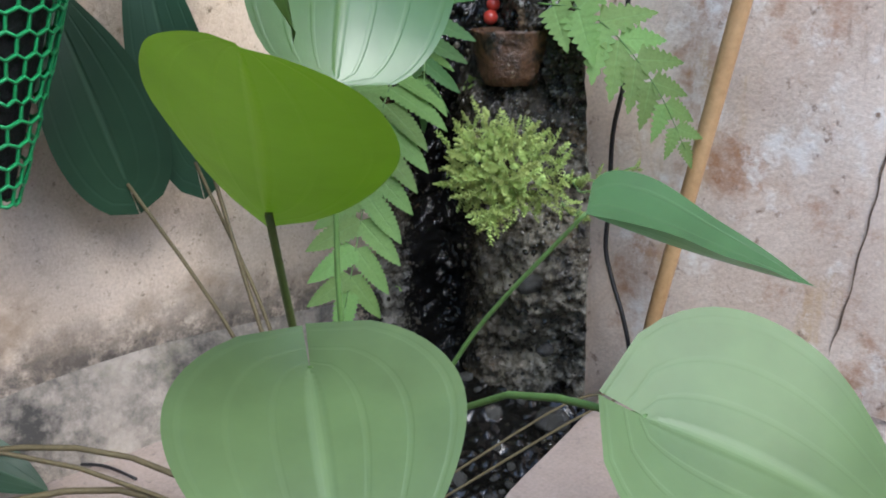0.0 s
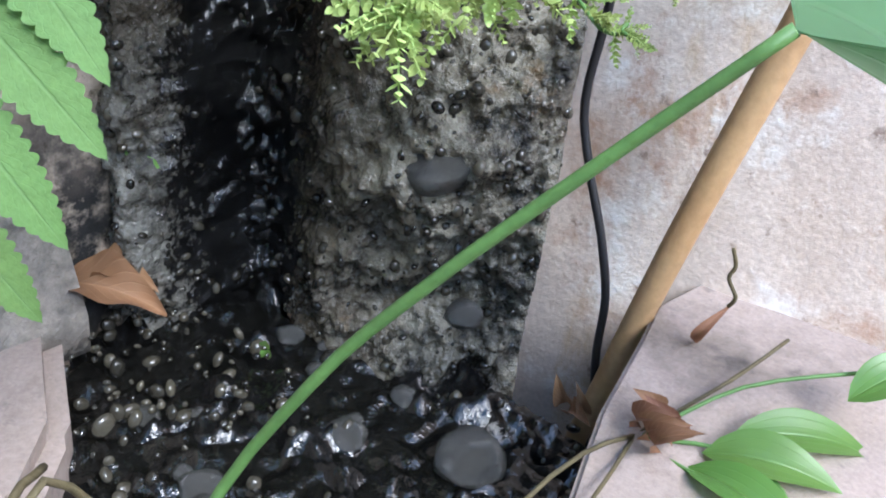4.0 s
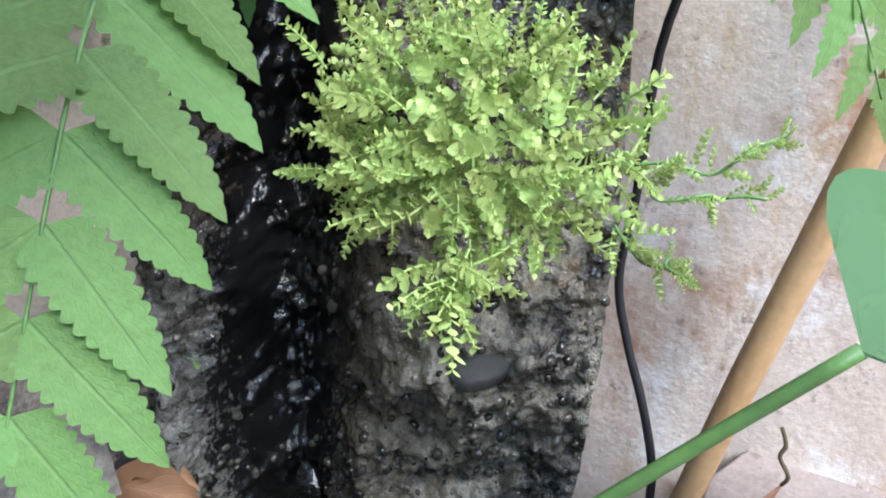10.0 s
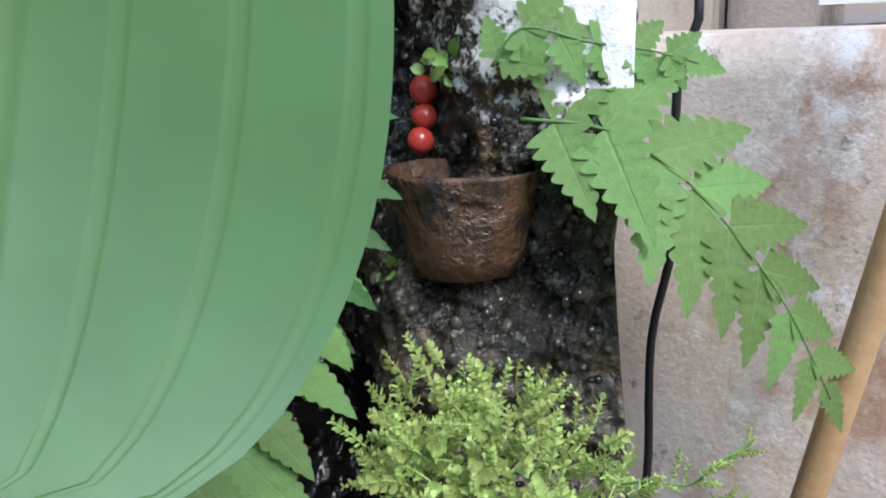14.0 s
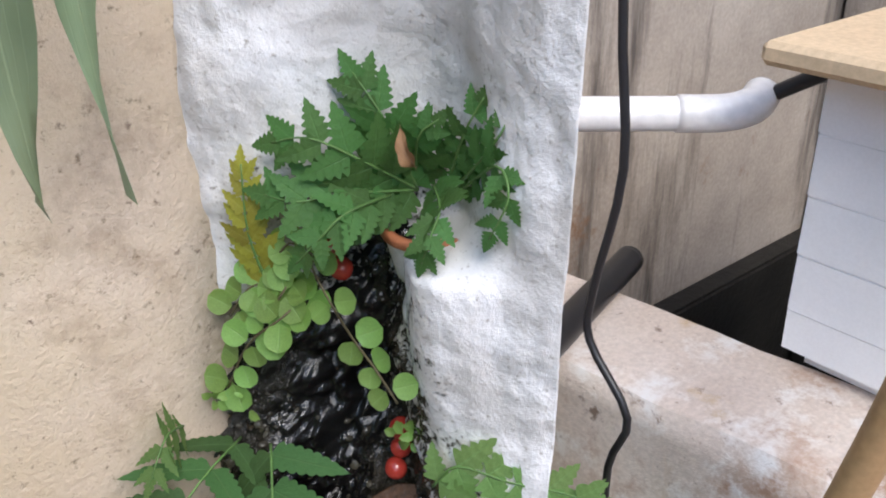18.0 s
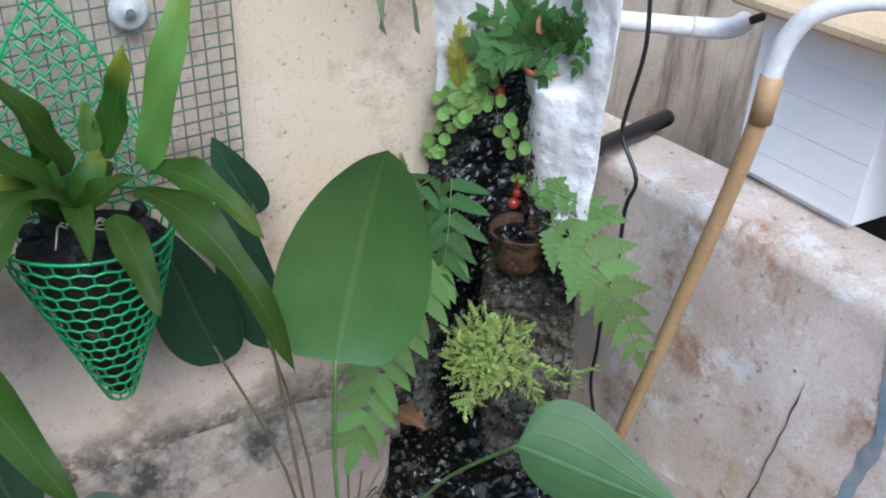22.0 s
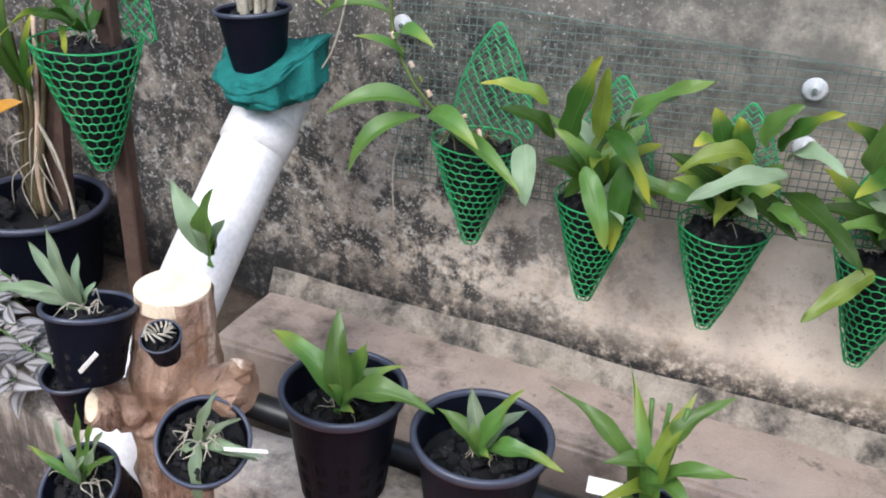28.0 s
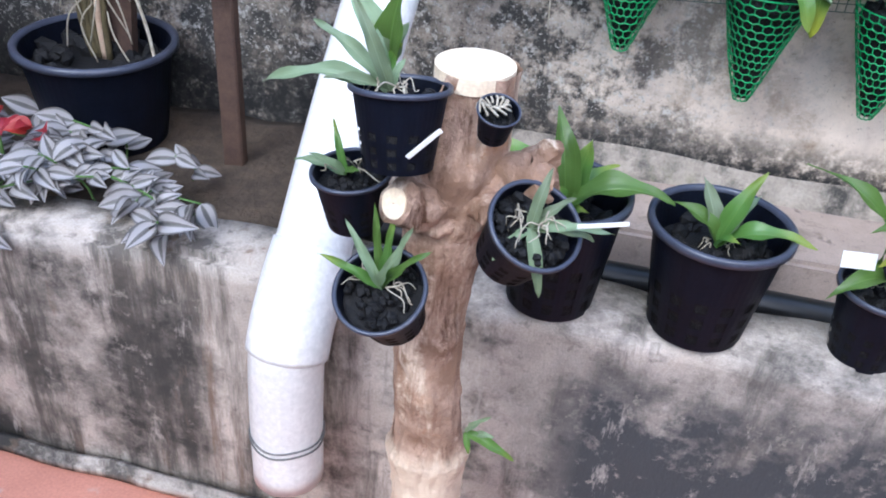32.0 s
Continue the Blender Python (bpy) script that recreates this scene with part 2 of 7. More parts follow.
# five tones for one lily: each leaf's apparent brightness is put into its colour
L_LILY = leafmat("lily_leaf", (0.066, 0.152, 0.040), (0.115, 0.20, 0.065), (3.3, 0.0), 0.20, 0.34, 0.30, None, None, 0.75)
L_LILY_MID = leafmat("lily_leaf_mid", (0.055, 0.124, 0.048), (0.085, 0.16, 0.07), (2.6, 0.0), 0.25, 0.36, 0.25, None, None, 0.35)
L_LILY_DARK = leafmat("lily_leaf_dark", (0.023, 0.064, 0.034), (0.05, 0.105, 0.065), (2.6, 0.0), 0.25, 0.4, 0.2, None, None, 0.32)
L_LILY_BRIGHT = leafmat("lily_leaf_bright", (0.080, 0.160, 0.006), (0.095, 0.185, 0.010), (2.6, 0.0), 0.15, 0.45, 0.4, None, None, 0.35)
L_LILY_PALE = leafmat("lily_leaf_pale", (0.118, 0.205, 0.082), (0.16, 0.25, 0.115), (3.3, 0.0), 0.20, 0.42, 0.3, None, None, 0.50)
L_ORCHID = leafmat("orchid_leaf", (0.031, 0.078, 0.012), (0.06, 0.125, 0.03), (3.0, 0.0), 0.15, 0.46, 0.25, (0.30, 0.32, 0.04), None, 0.16)
L_ORCHID_YELLOW = leafmat("orchid_leaf_yellowing", (0.17, 0.25, 0.035), (0.26, 0.30, 0.06), (3.0, 0.0), 0.15, 0.42, 0.3, (0.50, 0.42, 0.06))
L_POT = leafmat("young_orchid_leaf", (0.105, 0.220, 0.048), (0.14, 0.26, 0.06), (3.0, 0.0), 0.2, 0.36, 0.35, (0.26, 0.32, 0.06))
L_GREY = leafmat("grey_green_leaf", (0.19, 0.26, 0.15), (0.26, 0.33, 0.2), (3.0, 0.0), 0.2, 0.5, 0.2)
L_FERN = leafmat("fern_leaf", (0.122, 0.228, 0.068), (0.15, 0.255, 0.10), (-3.0, 10.0), 0.25, 0.55, 0.35, None, None, 0.2)
L_FERN_LIGHT = leafmat("light_fern_leaf", (0.170, 0.295, 0.095), (0.18, 0.33, 0.12), (-3.0, 8.0), 0.25, 0.55, 0.4, None, None, 0.2)
L_FERN_MID = leafmat("mid_fern_leaf", (0.066, 0.160, 0.042), (0.09, 0.19, 0.06), (-3.0, 10.0), 0.25, 0.5, 0.3, None, None, 0.25)
L_FERN_DARK = leafmat("dark_fern_leaf", (0.060, 0.135, 0.044), (0.10, 0.19, 0.07), (-3.0, 10.0), 0.25, 0.55, 0.3, None, None, 0.2)
L_FERN_YELLOW = leafmat("yellow_fern_leaf", (0.30, 0.29, 0.035), (0.36, 0.34, 0.07), (-3.0, 10.0), 0.3, 0.5, 0.35)
L_MAIDEN = leafmat("maidenhair_leaf", (0.20, 0.36, 0.085), (0.23, 0.38, 0.12), (0.0, 0.0), 0.0, 0.5, 0.35)
L_PILEA = leafmat("pilea_leaf", (0.360, 0.462, 0.152), (0.40, 0.49, 0.18), (0.0, 0.0), 0.0, 0.55, 0.2, None, None, 0.15)
L_ZEBRA = leafmat("wandering_leaf", (0.135, 0.127, 0.122), (0.075, 0.077, 0.064), (0.0, 0.0), 0.0, 0.40, 0.15, None, (0.34, 0.325, 0.325))
L_RED = leafmat("red_leaf", (0.36, 0.03, 0.025), (0.45, 0.08, 0.06), (-3.0, 8.0), 0.3, 0.45, 0.2)
L_PURPLE = leafmat("purple_leaf", (0.16, 0.05, 0.155), (0.24, 0.11, 0.23), (0.0, 0.0), 0.0, 0.45, 0.2)
L_ORANGE = leafmat("dying_leaf", (0.55, 0.25, 0.03), (0.6, 0.35, 0.08), (3.0, 0.0), 0.2, 0.5, 0.25)
L_DEAD = leafmat("dead_leaf", (0.235, 0.115, 0.060), (0.31, 0.17, 0.09), (-3.0, 7.0), 0.5, 0.7, 0.1)
M_STEM = mat("green_stem", (0.095, 0.19, 0.052), (0.065, 0.13, 0.038), 0.5, 40, 0.1)
M_STEM_DARK = mat("brown_stem", (0.11, 0.09, 0.045), (0.07, 0.055, 0.03), 0.7, 60, 0.3)
M_ROOT = mat("pale_root", (0.46, 0.42, 0.34), (0.24, 0.20, 0.145), 0.8, 60, 0.3)
M_NET = mat("green_plastic_net", (0.012, 0.30, 0.10), (0.010, 0.22, 0.07), 0.38, 30, 0.05, spec=0.5)
M_WIRE = mat("galvanised_wire", (0.13, 0.17, 0.15), (0.07, 0.10, 0.085), 0.6, 60, 0.0, metal=0.2)
M_TIE = mat("grey_tie_wire", (0.20, 0.20, 0.20), (0.12, 0.12, 0.12), 0.5, 60, 0.0, metal=0.5)
M_POT = mat("black_plastic", (0.009, 0.012, 0.024), (0.005, 0.007, 0.014), 0.42, 30, 0.08, spec=0.28)
M_RIM = mat("grey_black_rim", (0.048, 0.055, 0.082), (0.034, 0.039, 0.060), 0.35, 30, 0.05, spec=0.5)
M_COAL = mat("charcoal", (0.014, 0.014, 0.015), (0.005, 0.005, 0.006), 0.6, 90, 0.6, spec=0.2)
M_PVC = mat("white_pvc", (0.75, 0.74, 0.73), (0.66, 0.65, 0.635), 0.32, 6, 0.03, 120, [((0.55, 0.53, 0.5), 9, 0.62, 0.8)], spec=0.5)
M_WOOD = mat("peeled_log", (0.52, 0.36, 0.27), (0.20, 0.110, 0.070), 0.75, 16, 0.9, 260, [((0.72, 0.60, 0.47), 26, 0.52, 0.64, None, (1, 1, 0.12)), ((0.11, 0.055, 0.032), 34, 0.54, 0.64, None, (1, 1, 0.15)), ((0.13, 0.070, 0.045), 12, 0.57, 0.66, None, (1, 1, 0.4)), ((0.66, 0.50, 0.39), 20, 0.56, 0.66, (2, 0.72, 0.80)), ((0.30, 0.15, 0.08), 10, 0.58, 0.7), ((0.27, 0.165, 0.11), 15, 0.46, 0.56, (2, 0.50, 0.42)), ((0.70, 0.565, 0.43), 18, 0.32, 0.46, (2, 0.415, 0.445)), ((0.30, 0.17, 0.10), 40, 0.58, 0.66, (2, 0.43, 0.45), (1, 1, 0.2))])
M_BARK = mat("pale_bark", (0.60, 0.46, 0.35), (0.42, 0.28, 0.19), 0.8, 18, 0.6, 260, [((0.24, 0.14, 0.09), 30, 0.58, 0.68, None, (1, 1, 0.2)), ((0.30, 0.34, 0.24), 12, 0.62, 0.72)])
M_WOOD_CUT = mat("sawn_log_end", (0.80, 0.68, 0.52), (0.66, 0.50, 0.34), 0.8, 30, 0.3)
M_POST = mat("rusty_post", (0.09, 0.055, 0.04), (0.05, 0.03, 0.025), 0.8, 30, 0.3)
M_TEAL = mat("teal_shade_cloth", (0.006, 0.16, 0.14), (0.004, 0.10, 0.09), 0.85, 60, 0.8, 500)
M_WASHER = mat("grey_washer", (0.42, 0.43, 0.43), (0.32, 0.33, 0.33), 0.5, 40, 0.05)
M_TAG = mat("white_tag", (0.78, 0.77, 0.74), (0.68, 0.67, 0.64), 0.5, 40, 0.05)
M_SOIL = mat("dark_soil", (0.085, 0.062, 0.045), (0.035, 0.027, 0.02), 0.95, 30, 0.9, 160)
M_CLAY = mat("wet_terracotta", (0.125, 0.060, 0.030), (0.038, 0.022, 0.012), 0.25, 26, 0.8, 420, [((0.014, 0.013, 0.010), 34, 0.46, 0.60), ((0.24, 0.19, 0.12), 90, 0.62, 0.72)], spec=0.5)
M_LIME = mat("limewashed_render", (0.72, 0.71, 0.70), (0.60, 0.58, 0.56), 0.9, 12, 0.35, 300, [((0.34, 0.31, 0.27), 60, 0.62, 0.72), ((0.55, 0.53, 0.50), 30, 0.5, 0.66, None, (1, 1, 0.15))])
M_ROCK = mat("wet_rock", (0.062, 0.050, 0.034), (0.012, 0.010, 0.008), 0.10, 24, 1.3, 300, [((0.20, 0.185, 0.145), 60, 0.34, 0.58, [(2, 0.66, 0.75), (1, -0.125, -0.065)]), ((0.165, 0.16, 0.14), 50, 0.30, 0.52, [(2, 0.58, 0.64), (1, -0.020, -0.045)]), ((0.007, 0.007, 0.006), 14, 0.50, 0.63), ((0.012, 0.011, 0.008), 22, 0.40, 0.58, (2, 0.80, 0.72)), ((0.20, 0.19, 0.165), 130, 0.57, 0.69), ((0.13, 0.080, 0.036), 20, 0.58, 0.70)], spec=0.5)
M_STONE = mat("wet_pebble", (0.075, 0.075, 0.070), (0.018, 0.018, 0.016), 0.16, 60, 0.5, 500, [((0.16, 0.155, 0.14), 120, 0.62, 0.72)], spec=0.5)
M_BLACKROCK = mat("black_wet_rock", (0.008, 0.008, 0.008), (0.003, 0.003, 0.003), 0.05, 40, 0.25, 260, spec=0.5)
M_BERRY = mat("red_bead", (0.42, 0.045, 0.03), (0.26, 0.025, 0.018), 0.2, 60, 0.1, spec=0.6)
M_CABLE = mat("black_cable", (0.014, 0.014, 0.016), None, 0.4, 40, 0.0, spec=0.5)
M_POLE = mat("tan_pole", (0.44, 0.29, 0.15), (0.34, 0.20, 0.095), 0.5, 14, 0.12, 200)
M_FOAM = mat("white_foam", (0.90, 0.90, 0.895), (0.86, 0.86, 0.855), 0.75, 20, 0.05, 500, mix=0.15)
M_BOARD = mat("cardboard", (0.60, 0.46, 0.30), (0.52, 0.38, 0.24), 0.85, 10, 0.1)
M_BLUE = mat("blue_paint_streak", (0.16, 0.27, 0.34), (0.34, 0.33, 0.30), 0.8, 22, 0.4, 160)
M_CRACK = mat("crack_dirt", (0.16, 0.12, 0.09), (0.06, 0.045, 0.035), 0.95, 40, 0.5, 260)
M_BACK = mat("brown_render", (0.50, 0.43, 0.36), (0.29, 0.235, 0.19), 0.9, 7, 0.35, 200, [((0.12, 0.10, 0.085), 9, 0.54, 0.66, None, STREAK), ((0.24, 0.12, 0.06), 9, 0.60, 0.72)])
M_RIM_CLAY = mat("orange_terracotta", (0.45, 0.16, 0.07), (0.28, 0.09, 0.04), 0.6, 30, 0.3, 300)
M_STEM_OLIVE = mat("olive_stem", (0.085, 0.12, 0.03), (0.06, 0.08, 0.02), 0.5, 40, 0.1)


def overlay(m, attr, light, dark, rough, spec, jag=0.5, relief=0.4, pits=None):
    """Lay a second surface over a material where the mesh's own mask says so, with a ragged edge."""
    nt = m.node_tree
    b = nt.nodes["Principled BSDF"]
    N, K = nt.nodes.new, nt.links.new
    at, tc = N("ShaderNodeAttribute"), N("ShaderNodeTexCoord")
    at.attribute_name = attr
    outs = []
    for sc in (70, 320, 25):
        n = N("ShaderNodeTexNoise")
        n.inputs["Scale"].default_value, n.inputs["Detail"].default_value = sc, 6
        K(tc.outputs["Object"], n.inputs["Vector"])
        outs.append(n.outputs["Fac"])
    acc = at.outputs["Fac"]
    for o, w in ((outs[0], jag), (outs[1], jag * 0.8)):
        k = N("ShaderNodeMath")
        k.operation = "MULTIPLY_ADD"
        k.inputs[1].default_value = w
        K(o, k.inputs[0])
        K(acc, k.inputs[2])
        acc = k.outputs[0]
    g = N("ShaderNodeMapRange")
    mid = jag * 0.9
    g.inputs[1].default_value, g.inputs[2].default_value = mid - 0.05, mid + 0.05
    K(acc, g.inputs[0])
    r = N("ShaderNodeValToRGB")
    r.color_ramp.elements[0].position, r.color_ramp.elements[1].position = 0.35, 0.6
    r.color_ramp.elements[0].color, r.color_ramp.elements[1].color = (*dark, 1), (*light, 1)
    K(outs[2], r.inputs[0])
    top = r.outputs[0]
    if pits:  # grime in the small pits
        pr, px = N("ShaderNodeMapRange"), N("ShaderNodeMix")
        pr.inputs[1].default_value, pr.inputs[2].default_value = 0.60, 0.74
        px.data_type = "RGBA"
        K(outs[1], pr.inputs[0])
        K(pr.outputs[0], px.inputs[0])
        K(top, px.inputs[6])
        px.inputs[7].default_value = (*pits, 1)
        top = px.outputs[2]
    x = N("ShaderNodeMix")
    x.data_type = "RGBA"
    K(g.outputs[0], x.inputs[0])
    K(b.inputs["Base Color"].links[0].from_socket, x.inputs[6])
    K(top, x.inputs[7])
    K(x.outputs[2], b.inputs["Base Color"])
    bump = [n for n in nt.nodes if n.type == "BUMP"][0]
    for sock, to in ((b.inputs["Roughness"], rough), (b.inputs["Specular IOR Level"], spec), (bump.inputs["Strength"], relief)):
        q = N("ShaderNodeMix")
        K(g.outputs[0], q.inputs[0])
        if sock.links:
            K(sock.links[0].from_socket, q.inputs[2])
        else:
            q.inputs[2].default_value = sock.default_value
        q.inputs[3].default_value = to
        K(q.outputs[0], sock)


M_GRAVEL = mat("wet_gravel", (0.060, 0.058, 0.050), (0.010, 0.010, 0.009), 0.06, 40, 0.15, 500, spec=0.5)
gn, gk = M_GRAVEL.node_tree.nodes.new, M_GRAVEL.node_tree.links.new  # every stone its own tone
g_in, g_geo, g_mul = M_GRAVEL.node_tree.nodes["Principled BSDF"].inputs["Base Color"], gn("ShaderNodeNewGeometry"), gn("ShaderNodeMix")
g_ramp = gn("ShaderNodeValToRGB")
g_ramp.color_ramp.elements[0].color, g_ramp.color_ramp.elements[1].color = (0.2, 0.2, 0.2, 1), (1.5, 1.4, 1.2, 1)
gk(g_geo.outputs["Random Per Island"], g_ramp.inputs[0])
g_mul.data_type, g_mul.blend_type = "RGBA", "MULTIPLY"
g_mul.inputs[0].default_value = 1.0
gk(g_in.links[0].from_socket, g_mul.inputs[6])
gk(g_ramp.outputs[0], g_mul.inputs[7])
gk(g_mul.outputs[2], g_in)
M_WATER = mat("rippled_water", (0.006, 0.006, 0.005), (0.003, 0.003, 0.003), 0.02, 60, 0.35, 120, spec=0.7)
M_COLUMN = M_ROCK.copy()
M_COLUMN.name = "limewashed_wet_rock"
overlay(M_COLUMN, "black_film", (0.010, 0.010, 0.010), (0.003, 0.003, 0.003), 0.05, 0.5, 0.5, 0.30)
overlay(M_COLUMN, "limewash", (0.67, 0.66, 0.65), (0.50, 0.48, 0.455), 0.9, 0.2, 0.62, 0.34, (0.36, 0.34, 0.31))

# ---- helpers for building ----
def mesh_of(name, bm, material, smooth=False):
    me = bpy.data.meshes.new(name)
    bm.to_mesh(me)
    bm.free()
    if material:
        me.materials.append(material)
    if smooth:
        for p in me.polygons:
            p.use_smooth = True
    return me


def part(name, bm, material, parent=None, label="", smooth=False):
    ob = new(name, mesh_of(name, bm, material, smooth))
    if parent is not None:
        ob.parent = parent
    if label:
        ob["label"] = label
    return ob


def box(bm, x0, x1, y0, y1, z0, z1, cuts=0):
    vs = [bm.verts.new((x, y, z)) for x in (x0, x1) for y in (y0, y1) for z in (z0, z1)]
    for q in ((0, 1, 3, 2), (4, 6, 7, 5), (0, 4, 5, 1), (2, 3, 7, 6), (0, 2, 6, 4), (1, 5, 7, 3)):
        bm.faces.new([vs[i] for i in q])
    return bm


def slab(name, x0, x1, y0, y1, z0, z1, material, label, bevel=0.006, wob=0.0, cell=0.05, fall=None):
    """A block of the setting with worn edges: bevelled, cut up and roughened."""
    bm = box(bmesh.new(), x0, x1, y0, y1, z0, z1)
    if bevel:
        bmesh.ops.bevel(bm, geom=bm.edges[:], offset=bevel, segments=2, affect="EDGES")
    if wob:
        for ax, (a, b) in enumerate(((x0, x1), (y0, y1), (z0, z1))):
            n = int((b - a) / cell)
            for i in range(1, n):
                co, no = Vector((0, 0, 0)), Vector((0, 0, 0))
                co[ax], no[ax] = a + (b - a) * i / n, 1
                bmesh.ops.bisect_plane(bm, geom=bm.verts[:] + bm.edges[:] + bm.faces[:], plane_co=co, plane_no=no)
        bmesh.ops.recalc_face_normals(bm, faces=bm.faces[:])
        for v in bm.verts:
            v.co += Vector([noise.noise(v.co * 9 + Vector((k * 7.3, 0, 0))) for k in range(3)]) * wob
    if fall:  # a top that falls away along x: (x, drop) pairs
        for v in bm.verts:
            v.co.z -= np.interp(v.co.x, [f[0] for f in fall], [f[1] for f in fall]) * (v.co.z - z0) / (z1 - z0)
    bmesh.ops.recalc_face_normals(bm, faces=bm.faces[:])
    return tagged(part(name, bm, material, smooth=bool(wob)), label, kind="structure")


def prism(name, outline, z0, z1, material, label, bevel=0.006, wob=0.002):
    """A block of the setting over an outline on the ground, with worn edges."""
    bm = bmesh.new()
    low, top = ([bm.verts.new((x, y, z)) for x, y in outline] for z in (z0, z1))
    n = len(outline)
    bm.faces.new(low[::-1])
    bm.faces.new(top)
    for i in range(n):
        bm.faces.new((low[i], low[(i + 1) % n], top[(i + 1) % n], top[i]))
    bmesh.ops.recalc_face_normals(bm, faces=bm.faces[:])
    bmesh.ops.bevel(bm, geom=bm.edges[:], offset=bevel, segments=2, affect="EDGES")
    xs, ys = [p[0] for p in outline], [p[1] for p in outline]
    for ax, (a, b) in enumerate(((min(xs), max(xs)), (min(ys), max(ys)))):
        k = int((b - a) / 0.04)
        for i in range(1, k):
            co, no = Vector((0, 0, 0)), Vector((0, 0, 0))
            co[ax], no[ax] = a + (b - a) * i / k, 1
            bmesh.ops.bisect_plane(bm, geom=bm.verts[:] + bm.edges[:] + bm.faces[:], plane_co=co, plane_no=no)
    for v in bm.verts:
        v.co += Vector([noise.noise(v.co * 9 + Vector((k * 7.3, 0, 0))) for k in range(3)]) * wob
    bmesh.ops.recalc_face_normals(bm, faces=bm.faces[:])
    return tagged(part(name, bm, material), label, kind="structure")



def thing(name, label, category, place=(0, 0, 0), group="", kind=""):
    ob = new(name)
    ob.location = place
    ob.empty_display_size = 0.02
    return tagged(ob, label, category, group, kind)


def tube(bm, pts, r, n=8, r2=None, closed_ends=True):
    """A round bar along a smooth line through the points."""
    P = [Vector(p) for p in pts]
    if len(P) > 2:
        Q = []
        for i in range(len(P) - 1):
            a, b, c, d = P[max(i - 1, 0)], P[i], P[i + 1], P[min(i + 2, len(P) - 1)]
            for k in range(4):
                t = k / 4
                Q.append(0.5 * (2 * b + (c - a) * t + (2 * a - 5 * b + 4 * c - d) * t * t + (3 * b - a - 3 * c + d) * t ** 3))
        P = Q + [P[-1]]
    up, rings = None, []
    for i, p in enumerate(P):
        d = (P[min(i + 1, len(P) - 1)] - P[max(i - 1, 0)]).normalized()
        up = (up - d * up.dot(d)) if up else d.orthogonal()
        up.normalize()
        s = d.cross(up)
        rr = r if r2 is None else r + (r2 - r) * i / (len(P) - 1)
        rings.append([bm.verts.new(p + (up * math.cos(a) + s * math.sin(a)) * rr) for a in (2 * math.pi * k / n for k in range(n))])
    for A, B in zip(rings, rings[1:]):
        for k in range(n):
            bm.faces.new((A[k], A[(k + 1) % n], B[(k + 1) % n], B[k]))
    if closed_ends:
        bm.faces.new(rings[0][::-1])
        bm.faces.new(rings[-1])
    return bm


def lathe(bm, prof, seg=32, hole=None, cap=False):
    """Turn a profile of (radius, height) about z; hole(k, i) leaves out a face."""
    rings = [[bm.verts.new((r * math.cos(2 * math.pi * k / seg), r * math.sin(2 * math.pi * k / seg), z)) for k in range(seg)] for r, z in prof]
    for i, (A, B) in enumerate(zip(rings, rings[1:])):
        for k in range(seg):
            if not (hole and hole(k, i)):
                bm.faces.new((A[k], A[(k + 1) % seg], B[(k + 1) % seg], B[k]))
    if cap:
        bm.faces.new(rings[0][::-1])
    return bm


def width_at(shape, t):
    if shape == "heart":
        return max(0.0, math.sin(math.pi * t ** 0.62)) ** 0.75 * (1 - 0.12 * t)
    if shape == "oval":
        return max(0.0, math.sin(math.pi * t ** 0.76)) ** 0.66 * (1 - 0.06 * t)
    if shape == "broad":
        return max(0.0, math.sin(math.pi * t ** 0.653)) ** 0.577 * (1 - 0.06 * t)
    if shape == "spear":
        return max(0.0, math.sin(math.pi * t ** 0.52)) ** 0.946 * (1 - 0.06 * t)
    if shape == "strap":
        return min(1.0, (t / 0.12 + 0.25)) * (1 - t ** 5) ** 0.7 * (0.75 + 0.25 * math.sin(math.pi * min(1, t * 1.3)))
    if shape == "round":
        return math.sqrt(max(0.0, 1 - (2 * t - 1) ** 2))
    return max(0.0, math.sin(math.pi * t ** 0.8)) ** 0.9  # lance


def blade(bm, base, tip, width, face, shape="lance", bend=0.1, fold=0.12, n=10, m=3, wave=0.0, lobe=0.0, seed=0.0):
    """One leaf blade. face: the way its upper side looks; bend: how far it arches; fold: how far its halves rise."""
    base, tip, face = Vector(base), Vector(tip), Vector(face)
    ax = tip - base
    L = ax.length
    d = ax / L
    side = d.cross(face)
    side = (side if side.length > 1e-4 else d.orthogonal()).normalized()
    nr = side.cross(d)
    uvl = bm.loops.layers.uv.verify()
    rows = []
    for i in range(n + 1):
        t = i / n
        w = max(width_at(shape, t), 0.012) * width * 0.5
        row = []
        for j in range(-m, m + 1):
            u = j / m
            back = lobe * L * (1 - t) ** 4 * abs(u) ** 1.6
            wv = wave * L * math.sin(t * 14 + seed * 5 + (2 if u > 0 else 0)) * abs(u) ** 2
            p = base + d * (t * L - back) + nr * (bend * L * 4 * t * (1 - t) - bend * 0.5 * L * t + fold * w * 2 * abs(u) ** 1.4 + wv) + side * (u * w)
            row.append((bm.verts.new(p), (u * 0.5 + 0.5, t)))
        rows.append(row)
    for A, B in zip(rows, rows[1:]):
        for j in range(2 * m):
            q = (A[j], A[j + 1], B[j + 1], B[j])
            f = bm.faces.new([x[0] for x in q])
            f.smooth = True
            for lp, x in zip(f.loops, q):
                lp[uvl].uv = x[1]
    return bm


